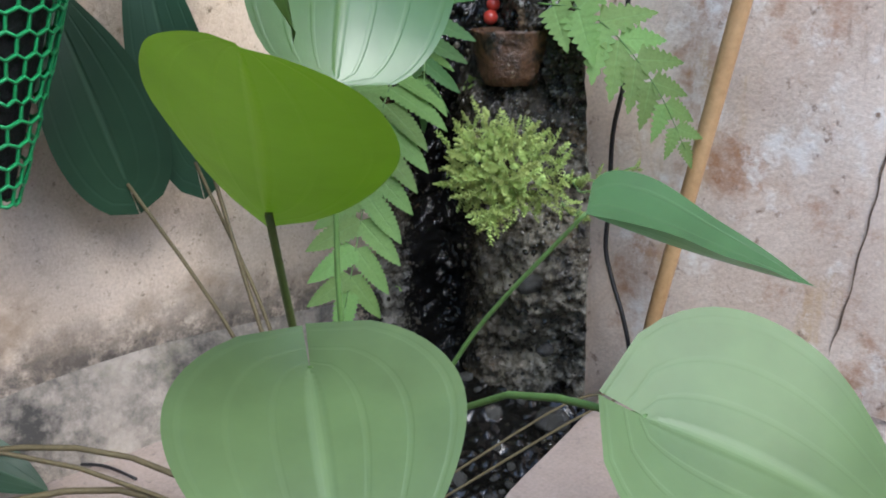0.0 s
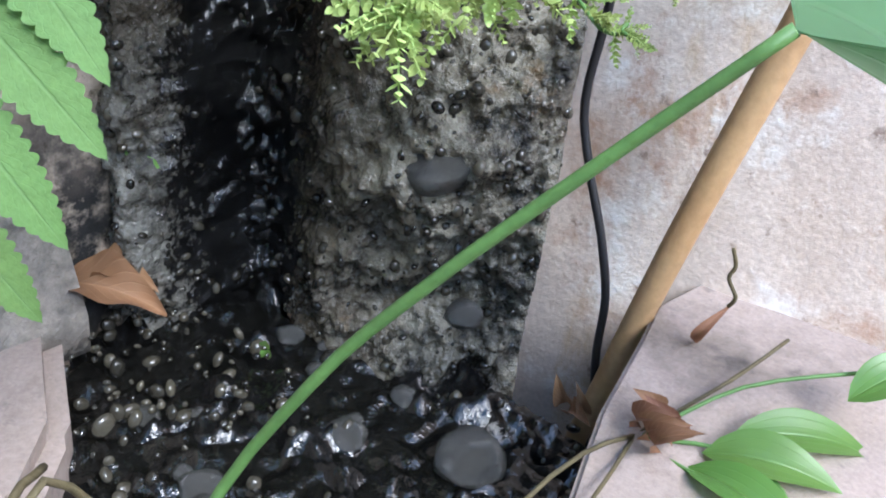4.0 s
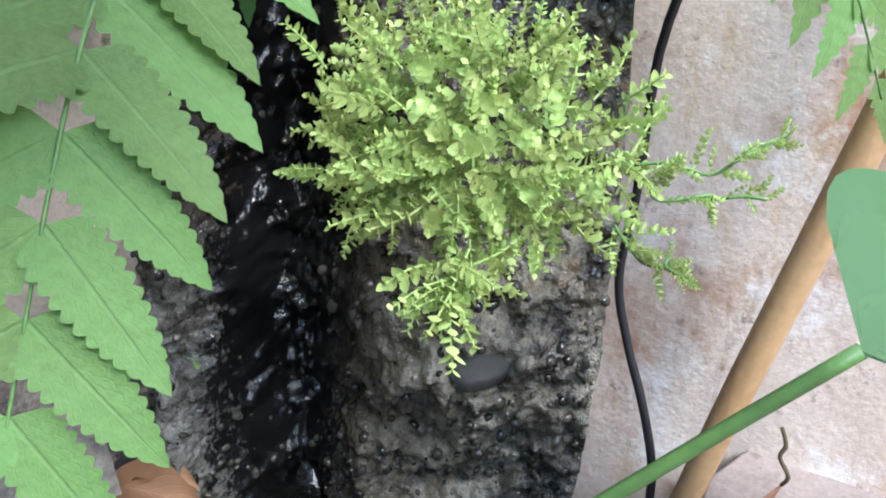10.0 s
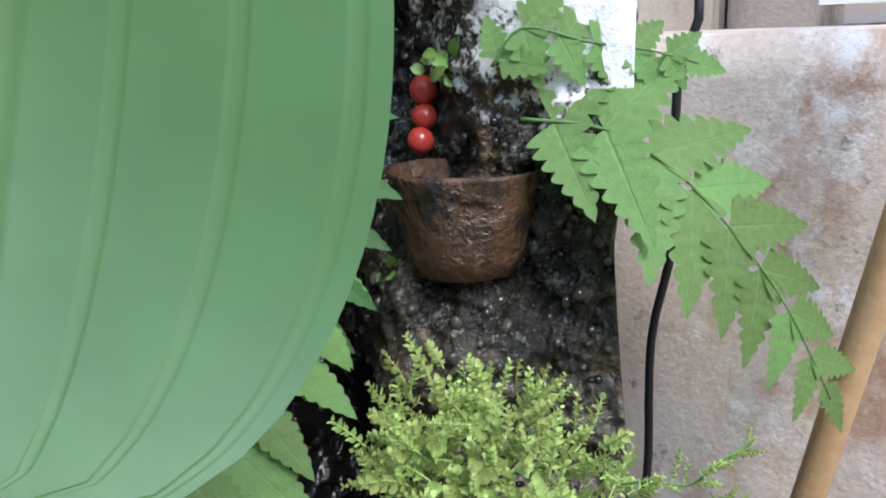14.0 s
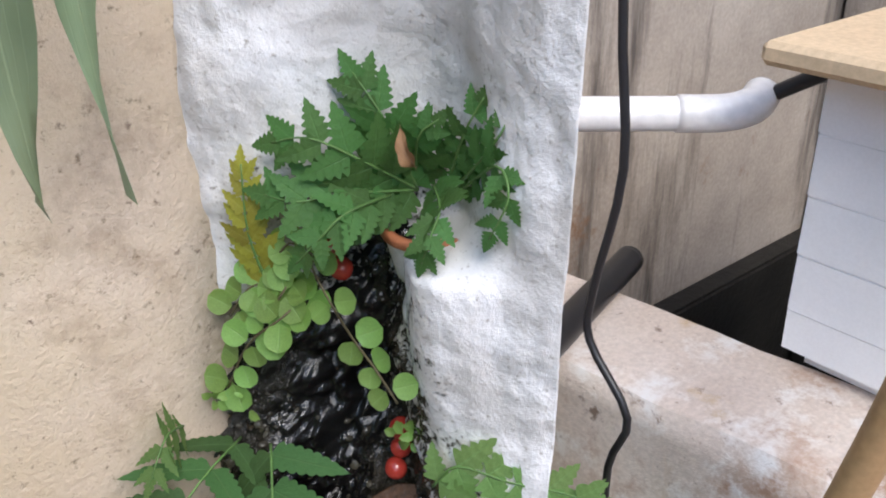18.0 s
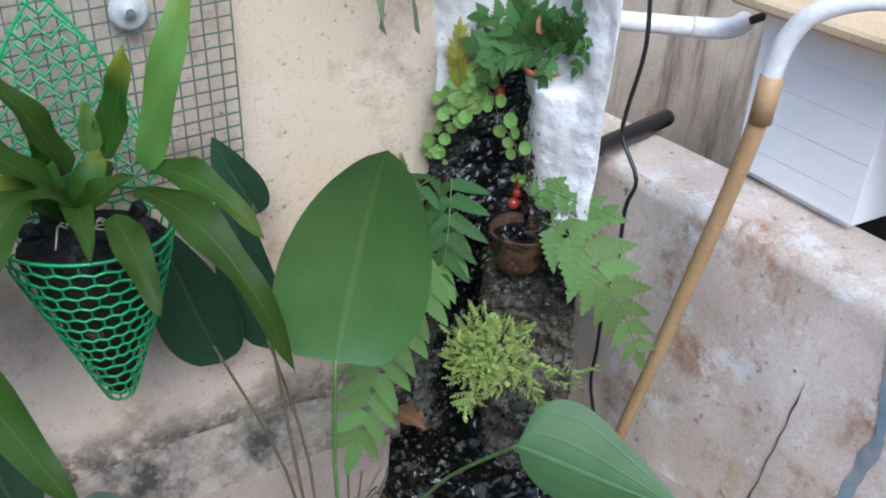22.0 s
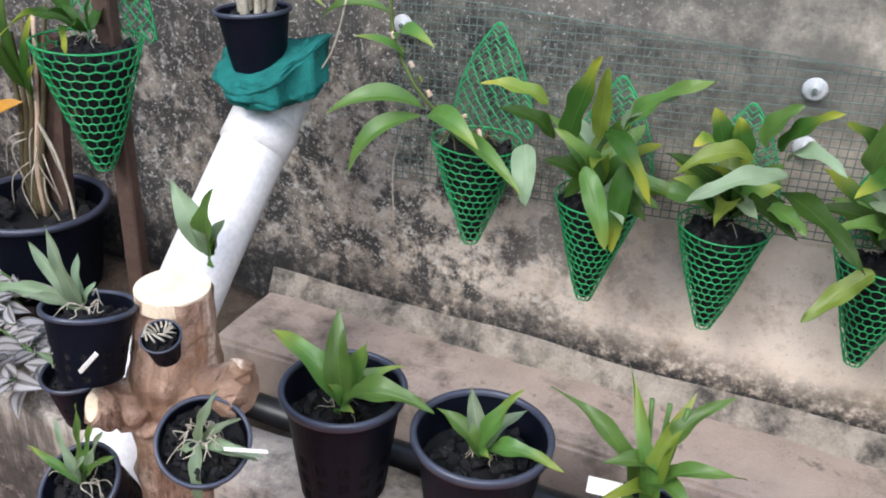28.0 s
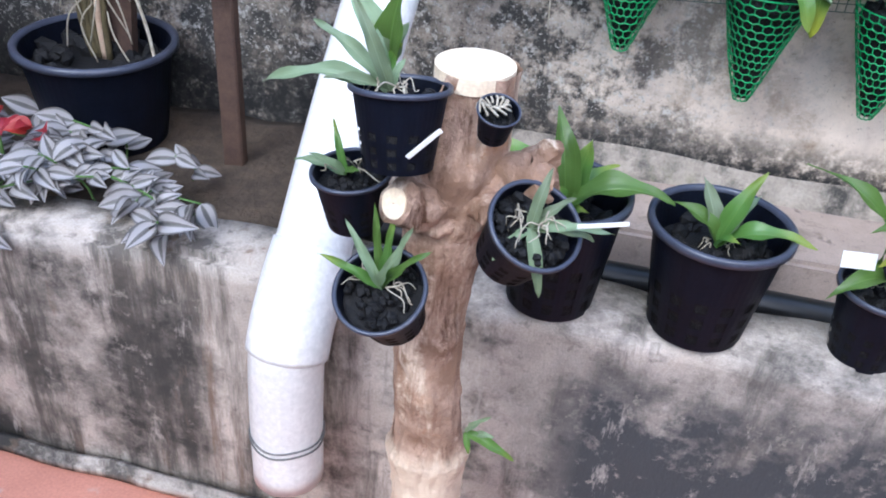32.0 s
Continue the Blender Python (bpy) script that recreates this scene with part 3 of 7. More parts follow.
def leaf(parent, base, tip, width, face, material, shape="lance", bend=0.1, fold=0.12, n=10, m=3, wave=0.0, lobe=0.0, name="leaf", label=""):
    return part(name, blade(bmesh.new(), base, tip, width, face, shape, bend, fold, n, m, wave, lobe, random.random()), material, parent, label)


def stem(parent, pts, r, material=None, name="stem", r2=None):
    return part(name, tube(bmesh.new(), pts, r, 6, r2), material or M_STEM, parent, smooth=True)


def chunks(bm, r, z, count, size, seed):
    """Broken lumps heaped on a disc."""
    rg = random.Random(seed)
    for _ in range(count):
        a, q = rg.random() * 6.283, r * math.sqrt(rg.random())
        s = size * rg.uniform(0.6, 1.3)
        made = bmesh.ops.create_icosphere(bm, subdivisions=1, radius=s)["verts"]
        rot = Euler((rg.random() * 6, rg.random() * 6, 0)).to_matrix()
        off = Vector((q * math.cos(a), q * math.sin(a), z + rg.uniform(-0.3, 0.6) * size))
        for v in made:
            v.co = rot @ Vector((v.co.x * rg.uniform(0.8, 1.3), v.co.y * rg.uniform(0.6, 1.1), v.co.z * rg.uniform(0.5, 0.9))) + off
    return bm


def net_pot(name, label, place, r, h, slots=(12, 2), tilt=(0, 0), group="", fill=0.8, seed=1, bottom=0.72):
    """A black plastic orchid pot with slots, a rolled rim and charcoal in it. place is the middle of its foot."""
    pot = thing(name, label, "plant pot", place, group)
    pot.rotation_euler = (Euler((radians(tilt[0]), radians(tilt[1]), 0)).to_matrix() @ Euler((0, 0, seed * 0.7)).to_matrix()).to_euler()
    seg = slots[0] * 4
    zs = [0, 0.07, 0.17, 0.24, 0.34, 0.41, 0.51, 0.58, 0.88, 1.0]
    prof = [(r * (bottom + (0.97 - bottom) * z), h * z) for z in zs]
    open_rows = (1, 3, 5)[: slots[1] + 0] if slots[1] < 3 else (1, 3, 5)
    bm = lathe(bmesh.new(), prof, seg, lambda k, i: k % 4 in (1, 2) and i in open_rows, True)
    bmesh.ops.solidify(bm, geom=bm.faces[:], thickness=0.0022)
    body = part("body", bm, M_POT, pot, smooth=False)
    rim = lathe(bmesh.new(), [(r * 0.95, h * 0.97), (r * 0.955, h * 1.005), (r, h * 1.02), (r * 1.05, h * 1.005), (r * 1.05, h * 0.95), (r * 0.98, h * 0.945)], 40)
    part("rim", rim, M_RIM, body, "rolled grey-black rim", smooth=True)
    zc = h * fill
    bm = chunks(bmesh.new(), r * 0.80, zc, int(46), r * 0.15, seed)
    bmesh.ops.create_circle(bm, cap_ends=True, segments=24, radius=r * (bottom + (0.97 - bottom) * fill) * 0.97, matrix=Matrix.Translation((0, 0, zc - 0.004)))
    lathe(bm, [(r * (bottom + (0.97 - bottom) * q) * 0.945, h * q - 0.002) for q in (0.04, fill - 0.02)], 28)
    tagged(part("charcoal", bm, M_COAL, pot), kind="stuff")
    return pot


def strap_plant(name, label, place, leaves, material, group="", shape="strap", fold=0.2, category="orchid", face=None, roots=0, width_gain=1.0):
    """Leaves given as base, tip, width and arch in the yard's own metres."""
    p = thing(name, label, category, place, group)
    o = Vector(place)
    for i, (bx, by, bz, tx, ty, tz, w, bend) in enumerate(leaves):
        b, t = Vector((bx, by, bz)) - o, Vector((tx, ty, tz)) - o
        f = face or Vector((0, -0.55, 0.85))
        mt = material[i % len(material)] if isinstance(material, (list, tuple)) else material
        leaf(p, b, t, w * width_gain, f, mt, shape, bend, fold, 14, 2, 0.034)
    rg = random.Random(len(leaves) * 7)
    for i in range(roots):
        a = rg.random() * 6.283
        s = Vector((0.012 * math.cos(a), 0.012 * math.sin(a), 0.01))
        far, turn = rg.uniform(0.018, 0.042), rg.uniform(-1.2, 1.2)
        e = Vector((far * math.cos(a + turn), far * math.sin(a + turn), rg.uniform(-0.006, 0.010)))
        m1 = s.lerp(e, 0.35) + Vector((rg.uniform(-0.005, 0.005), rg.uniform(-0.005, 0.005), rg.uniform(0.001, 0.011)))
        m2 = s.lerp(e, 0.7) + Vector((rg.uniform(-0.006, 0.006), rg.uniform(-0.006, 0.006), rg.uniform(-0.002, 0.007)))
        stem(p, [s, m1, m2, e], rg.uniform(0.0007, 0.0011), M_ROOT, "root", 0.0005)
    return p


def tuft(rg, place, count, length, width, spread=1.0, droop=0.35, out=(0, -0.4, 0)):
    """Rows for a fan of arching leaves round a point."""
    rows = []
    for i in range(count):
        a = 2 * math.pi * (i + rg.random() * 0.6) / count
        el = rg.uniform(0.05, 1.15)
        Lg = length * rg.uniform(0.65, 1.15)
        d = Vector((math.cos(a) * math.cos(el) * spread, math.sin(a) * math.cos(el) * spread, math.sin(el))) + Vector(out) * 0.5
        d.normalize()
        b = Vector(place) + Vector((math.cos(a), math.sin(a), 0)) * 0.008
        e = b + d * Lg
        e.y = min(e.y, -0.012)
        rows.append((*b, *e, width * rg.uniform(0.8, 1.2), droop * rg.uniform(0.5, 1.1)))
    return rows

# ---- the setting ----
slab("wall_back", -2.74, 0.40, 0.0, 0.14, 0.0, 2.3, M_WALL, "stained beige plaster wall with dark mould along its foot", 0.0, 0.004, 0.06)
slab("wall_left", -2.86, -2.74, -2.6, 0.14, 0.0, 2.3, M_WALL_L, "dark mouldy rendered wall behind the planter", 0.0)
slab("floor", -2.86, 1.42, -2.74, 0.25, -0.08, 0.0, M_FLOOR, "worn red cement yard floor with dark patches", 0.0)
FALL = [(-2.2, 0.095), (-1.6, 0.04), (-0.9, 0.0), (0.0, 0.01), (0.5, 0.018)]
slab("planter_front", -2.19, 0.53, -0.492, -0.385, 0.0, 0.55, M_CONC, "grey concrete front wall of the planter with black stains", 0.014, 0.006, 0.04, FALL)
slab("planter_side", -2.735, -2.192, -1.8, -0.15, 0.0, 0.455, M_CONC, "grey concrete side arm of the planter", 0.014, 0.006, 0.05)
slab("planter_foot", -2.19, 0.45, -0.522, -0.493, 0.0, 0.035, M_CONC, "rough mortar fillet where planter meets floor", 0.010, 0.008, 0.03)
slab("planter_soil", -2.735, -1.36, -0.384, -0.002, 0.2, 0.478, M_SOIL, "dark planting soil in the trough", 0.0, 0.012, 0.03)
prism("ledge", [(-1.355, -0.002), (0.332, -0.002), (0.320, -0.014), (0.286, -0.076), (0.256, -0.102), (0.18, -0.124), (0.0, -0.172), (-0.5, -0.190), (-1.355, -0.200)], 0.25, 0.508, M_LEDGE, "pinkish cement ledge at the foot of the wall", 0.008)
prism("planter_corner", [(0.02, -0.384), (0.245, -0.283), (0.370, -0.248), (0.418, -0.233), (0.512, -0.213), (0.56, -0.222), (0.56, -0.384)], 0.25, 0.530, M_LEDGE, "pale cement slab between the front wall and the tank", 0.002)
slab("trough_bed", -1.355, 0.24, -0.386, -0.10, 0.2, 0.40, M_SOIL, "dark wet gutter behind the front wall", 0.0, 0.006, 0.03)

# mortar fillet that slopes from the wall to the ledge
bm = bmesh.new()
rows = []
for i in range(120):
    x = -1.35 + 1.68 * i / 119
    k = 0.045 + 0.012 * noise.noise(Vector((x * 4, 0, 0))) + (0.02 if x > -0.3 else 0) * min(1, (x + 0.3) * 3)
    d = 0.022 + 0.006 * noise.noise(Vector((x * 6, 3, 0)))
    rows.append([bm.verts.new((x, y, z)) for y, z in ((-0.001, 0.508 + k), (-d * 0.5, 0.512 + k * 0.45), (-d, 0.509), (-d, 0.49), (-0.001, 0.49))])
for A, B in zip(rows, rows[1:]):
    for j in range(4):
        bm.faces.new((A[j], B[j], B[j + 1], A[j + 1]))
M_FILLET = mat("mossy_mortar", (0.34, 0.30, 0.255), (0.19, 0.17, 0.145), 0.95, 30, 0.6, 200, [((0.05, 0.048, 0.044), 16, 0.46, 0.64), ((0.19, 0.19, 0.12), 10, 0.58, 0.75)])
tagged(part("trim_fillet", bm, M_FILLET, smooth=True), "mossy grey mortar fillet along the wall foot", kind="structure")


# ---- rockwork column with a water channel, in the corner ----
def col_left(z):
    return 0.360 + 0.04 * (z - 0.83) if z > 0.83 else 0.360


def col_right(z):
    low = min(1.0, max(0.0, (0.80 - z) / 0.16))
    return 0.451 + 0.03 * max(0.0, z - 0.85) + 0.018 * low * low * (3 - 2 * low), -0.176 + 0.008 * min(1.0, max(0.0, (0.84 - z) / 0.06))


def column_point(s, z):
    """Face of the column: s from the wall (0) to its outer edge (1)."""
    xl = col_left(z)
    xr, yr = col_right(z)
    p = Vector((xl + (xr - xl) * s, 0.01 + (yr - 0.01) * s, z))
    out = Vector((yr, -(xr - xl), 0)).normalized() * 1.0
    out = Vector((-abs(out.x), -abs(out.y), 0))
    def g(a, m, w):
        return math.exp(-((a - m) / w) ** 2)

    def step(a, lo, hi):
        a = min(1.0, max(0.0, (a - lo) / (hi - lo)))
        return a * a * (3 - 2 * a)

    low = 0.050 * g(s, 0.30, 0.14) * (1 - step(z, 0.76, 0.82))
    mid = 0.062 * g(s, 0.42, 0.21) * step(z, 0.76, 0.82) * (1 - step(z, 0.962, 0.984))
    top = 0.056 * g(s, 0.57, 0.21) * step(z, 0.962, 0.984) * (1 - 0.6 * step(z, 1.02, 1.15))
    deep = low + mid + top
    bulge = 0.024 * g(s, 0.60, 0.18) * g(z, 0.735, 0.05) + 0.028 * g(s, 0.75, 0.2) * g(z, 0.60, 0.05) + 0.028 * g(s, 0.15, 0.13) * g(z, 0.56, 0.09)
    pot = 0.020 * g(s, 0.66, 0.13) * step(z, 0.78, 0.97) * (1 - step(z, 0.966, 0.974))
    q = Vector((p.x, p.y, z))
    lime = whiteness(s, z)
    k = 1 - step(lime, -0.05, 0.05)
    rough = (0.003 + 0.004 * k) * noise.fractal(q * 28, 1.0, 2.0, 4) + (0.004 + 0.004 * k) * noise.noise(q * 14)
    rough += (1 - k) * 0.0016 * noise.noise(Vector((p.x * 90, p.y * 90, z * 14)))
    if k > 0:
        rough += k * (0.010 * noise.fractal(q * 55, 0.8, 2.0, 4) + 0.0022 * noise.noise(q * 260) + (0.0034 * noise.noise(q * 130) + 0.0022 * noise.noise(q * 75)) * step(blackness(s, z), -0.08, 0.04))
    return p + out * (bulge - deep + rough + pot), lime


def channel(z):
    return 0.30 + 0.16 * max(0, (z - 0.80)) / 0.25


def whiteness(s, z):
    """Above zero where the column is limewashed: right of the channel, a strip along the wall, and all of its top."""
    ch = channel(z)
    right = min((s - (ch + 0.10 + (0.97 - z) * 2.2)) * 0.8, (z - 0.838 - (1 - s) * 0.05) * 8)
    left = min((0.02 if z < 0.92 else ch - 0.12) - s, (z - 0.90) * 8)
    return max(right, left, (z - 0.985) * 8)


def blackness(s, z):
    return min(0.13 - abs(s - channel(z)), (0.975 - z) * 4)


bm = bmesh.new()
NS, NZ = 170, 520
z0, z1 = 0.44, 1.45
grid, masks = [], []
for j in range(NZ + 1):
    z = z0 + (z1 - z0) * (j / NZ) ** 1.25
    row = []
    for i in range(NS + 1):
        p, lime = column_point(i / NS, z)
        row.append(bm.verts.new(p))
        masks.append((lime, blackness(i / NS, z)))
    row += [bm.verts.new((row[NS].co.x + d, row[NS].co.y + e + 0.004 * noise.noise(Vector((d * 30, z * 30, 0))), z)) for d, e in ((0.006, 0.006), (0.025, 0.06), (0.05, 0.18))]
    masks += [masks[-1]] * 3
    grid.append(row)
for A, B in zip(grid, grid[1:]):
    for i in range(NS + 3):
        bm.faces.new((A[i], A[i + 1], B[i + 1], B[i])).smooth = True
rock = part("rockwork_column", bm, M_COLUMN)
for name, k in (("limewash", 0), ("black_film", 1)):
    rock.data.attributes.new(name, "FLOAT", "POINT").data.foreach_set("value", [max(-1.0, min(1.0, m[k] * (1 if k == 0 else 2.5))) for m in masks])
tagged(rock, "rock and cement water column, whitewashed above, wet and dark below", kind="structure")

# wet bed of the basin at the column's foot
bm = bmesh.new()
grid = []
for i in range(121):
    row = []
    for j in range(121):
        x, y = 0.17 + 0.285 * i / 120, -0.300 + 0.298 * j / 120
        q = Vector((x, y, 0))
        z = 0.480 + 0.012 * noise.fractal(q * 40, 0.8, 2.0, 4) + 0.010 * noise.noise(q * 16) + 0.0036 * noise.noise(q * 130)
        row.append(bm.verts.new((x, y, z)))
    grid.append(row)
for A, B in zip(grid, grid[1:]):
    for j in range(120):
        bm.faces.new((A[j], B[j], B[j + 1], A[j + 1])).smooth = True
tagged(part("basin_bed", bm, M_BLACKROCK), "black wet gravel bed of the drip basin", kind="structure")
bm = bmesh.new()
grid = []
for i in range(131):
    row = []
    for j in range(131):
        x, y = 0.20 + 0.22 * i / 130, -0.235 + 0.215 * j / 130
        row.append(bm.verts.new((x, y, 0.4825 + 0.0040 * noise.noise(Vector((x * 60, y * 60, 0))) + 0.0032 * noise.noise(Vector((x * 125, y * 125, 3))))))
    grid.append(row)
for A, B in zip(grid, grid[1:]):
    for j in range(130):
        bm.faces.new((A[j], B[j], B[j + 1], A[j + 1])).smooth = True
tagged(part("water", bm, M_WATER), "shallow rippled water between the stones of the basin", kind="structure")

# ---- water tank behind, with its rim ----
bm = bmesh.new()
grid = []
for j in range(41):
    z = 0.0 + 0.866 * j / 40
    row = []
    for i in range(41):
        y = 0.02 - (0.530 + 0.09 * z) * i / 40
        x = 0.526 - 0.11 * y + (0.04 * ((i - 37) / 3) ** 2 if i > 37 else 0)
        q = Vector((x, y, z))
        row.append(bm.verts.new((x + 0.004 * noise.noise(q * 12) + 0.002 * noise.noise(q * 40), y, z + (0.003 * noise.noise(q * 20) if j == 40 else 0))))
    row.append(bm.verts.new((1.3, row[-1].co.y + 0.02, z)))
    grid.append(row)
for A, B in zip(grid, grid[1:]):
    for i in range(41):
        f = bm.faces.new((A[i], A[i + 1], B[i + 1], B[i]))
        f.smooth = True
        f.material_index = 1 if i >= 40 else 0
top = grid[-1]
inner = [bm.verts.new((v.co.x + 0.085, v.co.y, 0.869)) for v in top[:41]]
deep = [bm.verts.new((v.co.x + 0.09, v.co.y, 0.30)) for v in top[:41]]
for i in range(40):
    bm.faces.new((top[i], top[i + 1], inner[i + 1], inner[i]))
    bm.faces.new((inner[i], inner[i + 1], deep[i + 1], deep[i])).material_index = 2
tank = part("tank_wall", bm, M_TANK)
tank.data.materials.append(M_BLUE)
tank.data.materials.append(M_TANK_IN)
tagged(tank, "weathered rendered tank wall with rust stains and blue paint at its corner", kind="structure")


def tank_face(y, z):
    q = Vector((0.526 - 0.11 * y, y, z))
    return Vector((q.x + 0.004 * noise.noise(q * 12) + 0.002 * noise.noise(q * 40), y, z))


def tank_streak(name, ys, zs, width, material, label, lift):
    """A ragged streak that runs up the tank's face."""
    bm = bmesh.new()
    rows = []
    for i in range(61):
        z = zs[0] + (zs[-1] - zs[0]) * i / 60
        y = float(np.interp(z, zs, ys)) + 0.003 * noise.noise(Vector((0, 0, z * 40)))
        w = width * (0.65 + 0.6 * noise.noise(Vector((3, 0, z * 30)))) * min(1.0, 0.15 + 6 * min(i, 60 - i) / 60)
        rows.append([bm.verts.new(tank_face(y + w * u, z) + Vector((-lift, 0, 0))) for u in (-1, -0.5, 0, 0.5, 1)])
    for A, B in zip(rows, rows[1:]):
        for k in range(4):
            bm.faces.new((A[k], A[k + 1], B[k + 1], B[k])).smooth = True
    tagged(part(name, bm, material), label, kind="structure")


tank_streak("paint_streak", (-0.425, -0.442, -0.452, -0.430), (0.540, 0.680, 0.740, 0.855), 0.0085, M_BLUE, "worn blue paint streak down the tank's corner", 0.0014)
tank_streak("wall_crack", (-0.350, -0.359, -0.374), (0.550, 0.610, 0.750), 0.0012, M_CRACK, "dark open crack in the tank's render", 0.0014)
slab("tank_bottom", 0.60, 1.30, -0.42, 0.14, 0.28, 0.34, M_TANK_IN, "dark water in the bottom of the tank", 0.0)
slab("wall_tank_side", 0.41, 1.34, 0.145, 0.25, 0.0, 2.3, M_BACK, "brown stained wall behind the tank", 0.0)
slab("wall_tank_back", 1.30, 1.42, -2.6, 0.14, 0.0, 2.3, M_BACK, "brown stained rendered wall past the tank", 0.0)
# slabs added to darken the tank below its rim
slab("tank_dark_slab", 0.64, 1.30, 0.110, 0.143, 0.30, 0.63, M_TANK_IN, "near-black slab added for the dark, wet depth of the tank", 0.004)
slab("tank_dark_slab_end", 1.262, 1.297, -0.42, 0.105, 0.30, 0.66, M_TANK_IN, "near-black end slab added for the dark, wet depth of the tank", 0.004)
# out of view: added for darker reflections, kept low so sun gets in
slab("unseen_wall_opposite", -2.66, 1.42, -2.74, -2.60, 0.0, 1.75, M_BACK, "unseen plain brown wall added across the yard to shape the light", 0.0)

# ---- things in the drip corner ----
def clay_pot(place, r, h, label, arc=1.0, lip=1.02):
    pot = thing("clay_pot", label, "plant pot", place, "clay pots set in the rockwork")
    prof = [(r * 0.70, 0), (r * 0.78, h * 0.3), (r * 0.93, h * 0.80), (r * 0.95, h * 0.82), (r * lip, h * 0.83), (r * lip, h), (r * 0.92, h), (r * 0.88, h * 0.8), (r * 0.7, h * 0.4)]
    if lip < 1:  # a plain flared wall with no collar
        prof = [(r * (0.70 + 0.28 * q), h * q) for q in (0, 0.2, 0.4, 0.6, 0.8, 0.95, 1.0)] + [(r * 0.92, h), (r * 0.88, h * 0.8), (r * 0.7, h * 0.4)]
    bm = lathe(bmesh.new(), prof, 36, None, True)
    for v in bm.verts:
        v.co += Vector((1, 1, 0.6)) * 0.0016 * noise.noise(v.co * 70)
    body = part("body", bm, M_CLAY if arc == 1 else M_RIM_CLAY, pot, smooth=True)
    if arc < 1:  # plastered over below the rim
        body.data.materials.append(M_LIME)
        for p in body.data.polygons:
            if p.center.z < h * 0.82:
                p.material_index = 1
    bm = chunks(bmesh.new(), r * 0.7, h * 0.78, 40, r * 0.12, 5)
    bmesh.ops.create_circle(bm, cap_ends=True, segments=24, radius=r * 0.9, matrix=Matrix.Translation((0, 0, h * 0.76)))
    tagged(part("soil", bm, M_BLACKROCK, pot), kind="stuff")
    return pot


clay_pot((0.421, -0.112, 0.770), 0.0345, 0.045, "wet brown terracotta pot set in the rockwork", 1.0, 0.97)
clay_pot((0.457, -0.084, 0.944), 0.0265, 0.030, "orange-rimmed terracotta pot plastered into the white column", 0.5)

for i, (x, y, z, r) in enumerate(((0.441, -0.073, 0.846, 0.0068), (0.440, -0.074, 0.834, 0.0062), (0.434, -0.076, 0.823, 0.0064), (0.427, -0.034, 0.949, 0.007), (0.431, -0.038, 0.937, 0.0066))):
    bm = bmesh.new()
    bmesh.ops.create_icosphere(bm, subdivisions=3, radius=r)
    for v in bm.verts:
        v.co += v.co * 0.08 * noise.noise(v.co * 120 + Vector((i, 0, 0)))
    b = part("red_ball", bm, M_BERRY, smooth=True)
    b.location = (x, y, z)
    tagged(b, "small wet red ball resting on the rockwork", "ball", "red balls on the rockwork")

# pebbles: built once in three shapes, scattered over the bed and on the rock face
shapes = []
for k in range(4):
    bm = bmesh.new()
    bmesh.ops.create_icosphere(bm, subdivisions=3, radius=1.0)
    for v in bm.verts:
        v.co = Vector((v.co.x * 1.2, v.co.y, v.co.z * 0.72)) * (1 + 0.22 * noise.noise(v.co * 1.3 + Vector((k * 9, 0, 0))))
    shapes.append(mesh_of("pebble", bm, M_STONE, True))
rg = random.Random(4)
spots = [(0.432, -0.134, 0.602, 0.018), (0.415, -0.165, 0.545, 0.008), (0.375, -0.140, 0.488, 0.008), (0.340, -0.085, 0.484, 0.007), (0.400, -0.190, 0.490, 0.014), (0.315, -0.12, 0.484, 0.009), (0.28, -0.19, 0.484, 0.010)]
spots += [(rg.uniform(0.25, 0.43), rg.uniform(-0.25, -0.06), 0.483 + 0.005 * rg.random(), rg.uniform(0.003, 0.006)) for _ in range(26)]
for i, (x, y, z, r) in enumerate(spots):
    p = new("pebble", shapes[i % 4])
    p.location, p.scale, p.rotation_euler = (x, y, z - 0.002), (r, r, r), (rg.uniform(-0.4, 0.4), rg.uniform(-0.4, 0.4), rg.random() * 6)
    tagged(p, "rounded wet black pebble in the drip basin", "stone", "pebbles of the drip basin")


unit = bmesh.new()
bmesh.ops.create_icosphere(unit, subdivisions=2, radius=1.0)
ball, skin = [v.co.copy() for v in unit.verts], [[v.index for v in f.verts] for f in unit.faces]
unit.free()


def gravel(name, label, spots):
    """Small rounded stones, half sunk: place and radius of each."""
    verts, faces = [], []
    for p, r in spots:
        turn, off = Euler((rg.random() * 6, rg.random() * 6, 0)).to_matrix(), len(verts)
        sx, sy, sz = rg.uniform(0.9, 1.4), rg.uniform(0.8, 1.1), rg.uniform(0.55, 0.9)
        verts += [p + turn @ Vector((v.x * r * sx, v.y * r * sy, v.z * r * sz)) * (1 + 0.15 * noise.noise(v * 1.6 + p * 90)) for v in ball]
        faces += [[k + off for k in f] for f in skin]
    me = bpy.data.meshes.new(name)
    me.from_pydata(verts, [], faces)
    me.materials.append(M_GRAVEL)
    me.polygons.foreach_set("use_smooth", [True] * len(me.polygons))
    tagged(new(name, me), label, "gravel", kind="stuff")


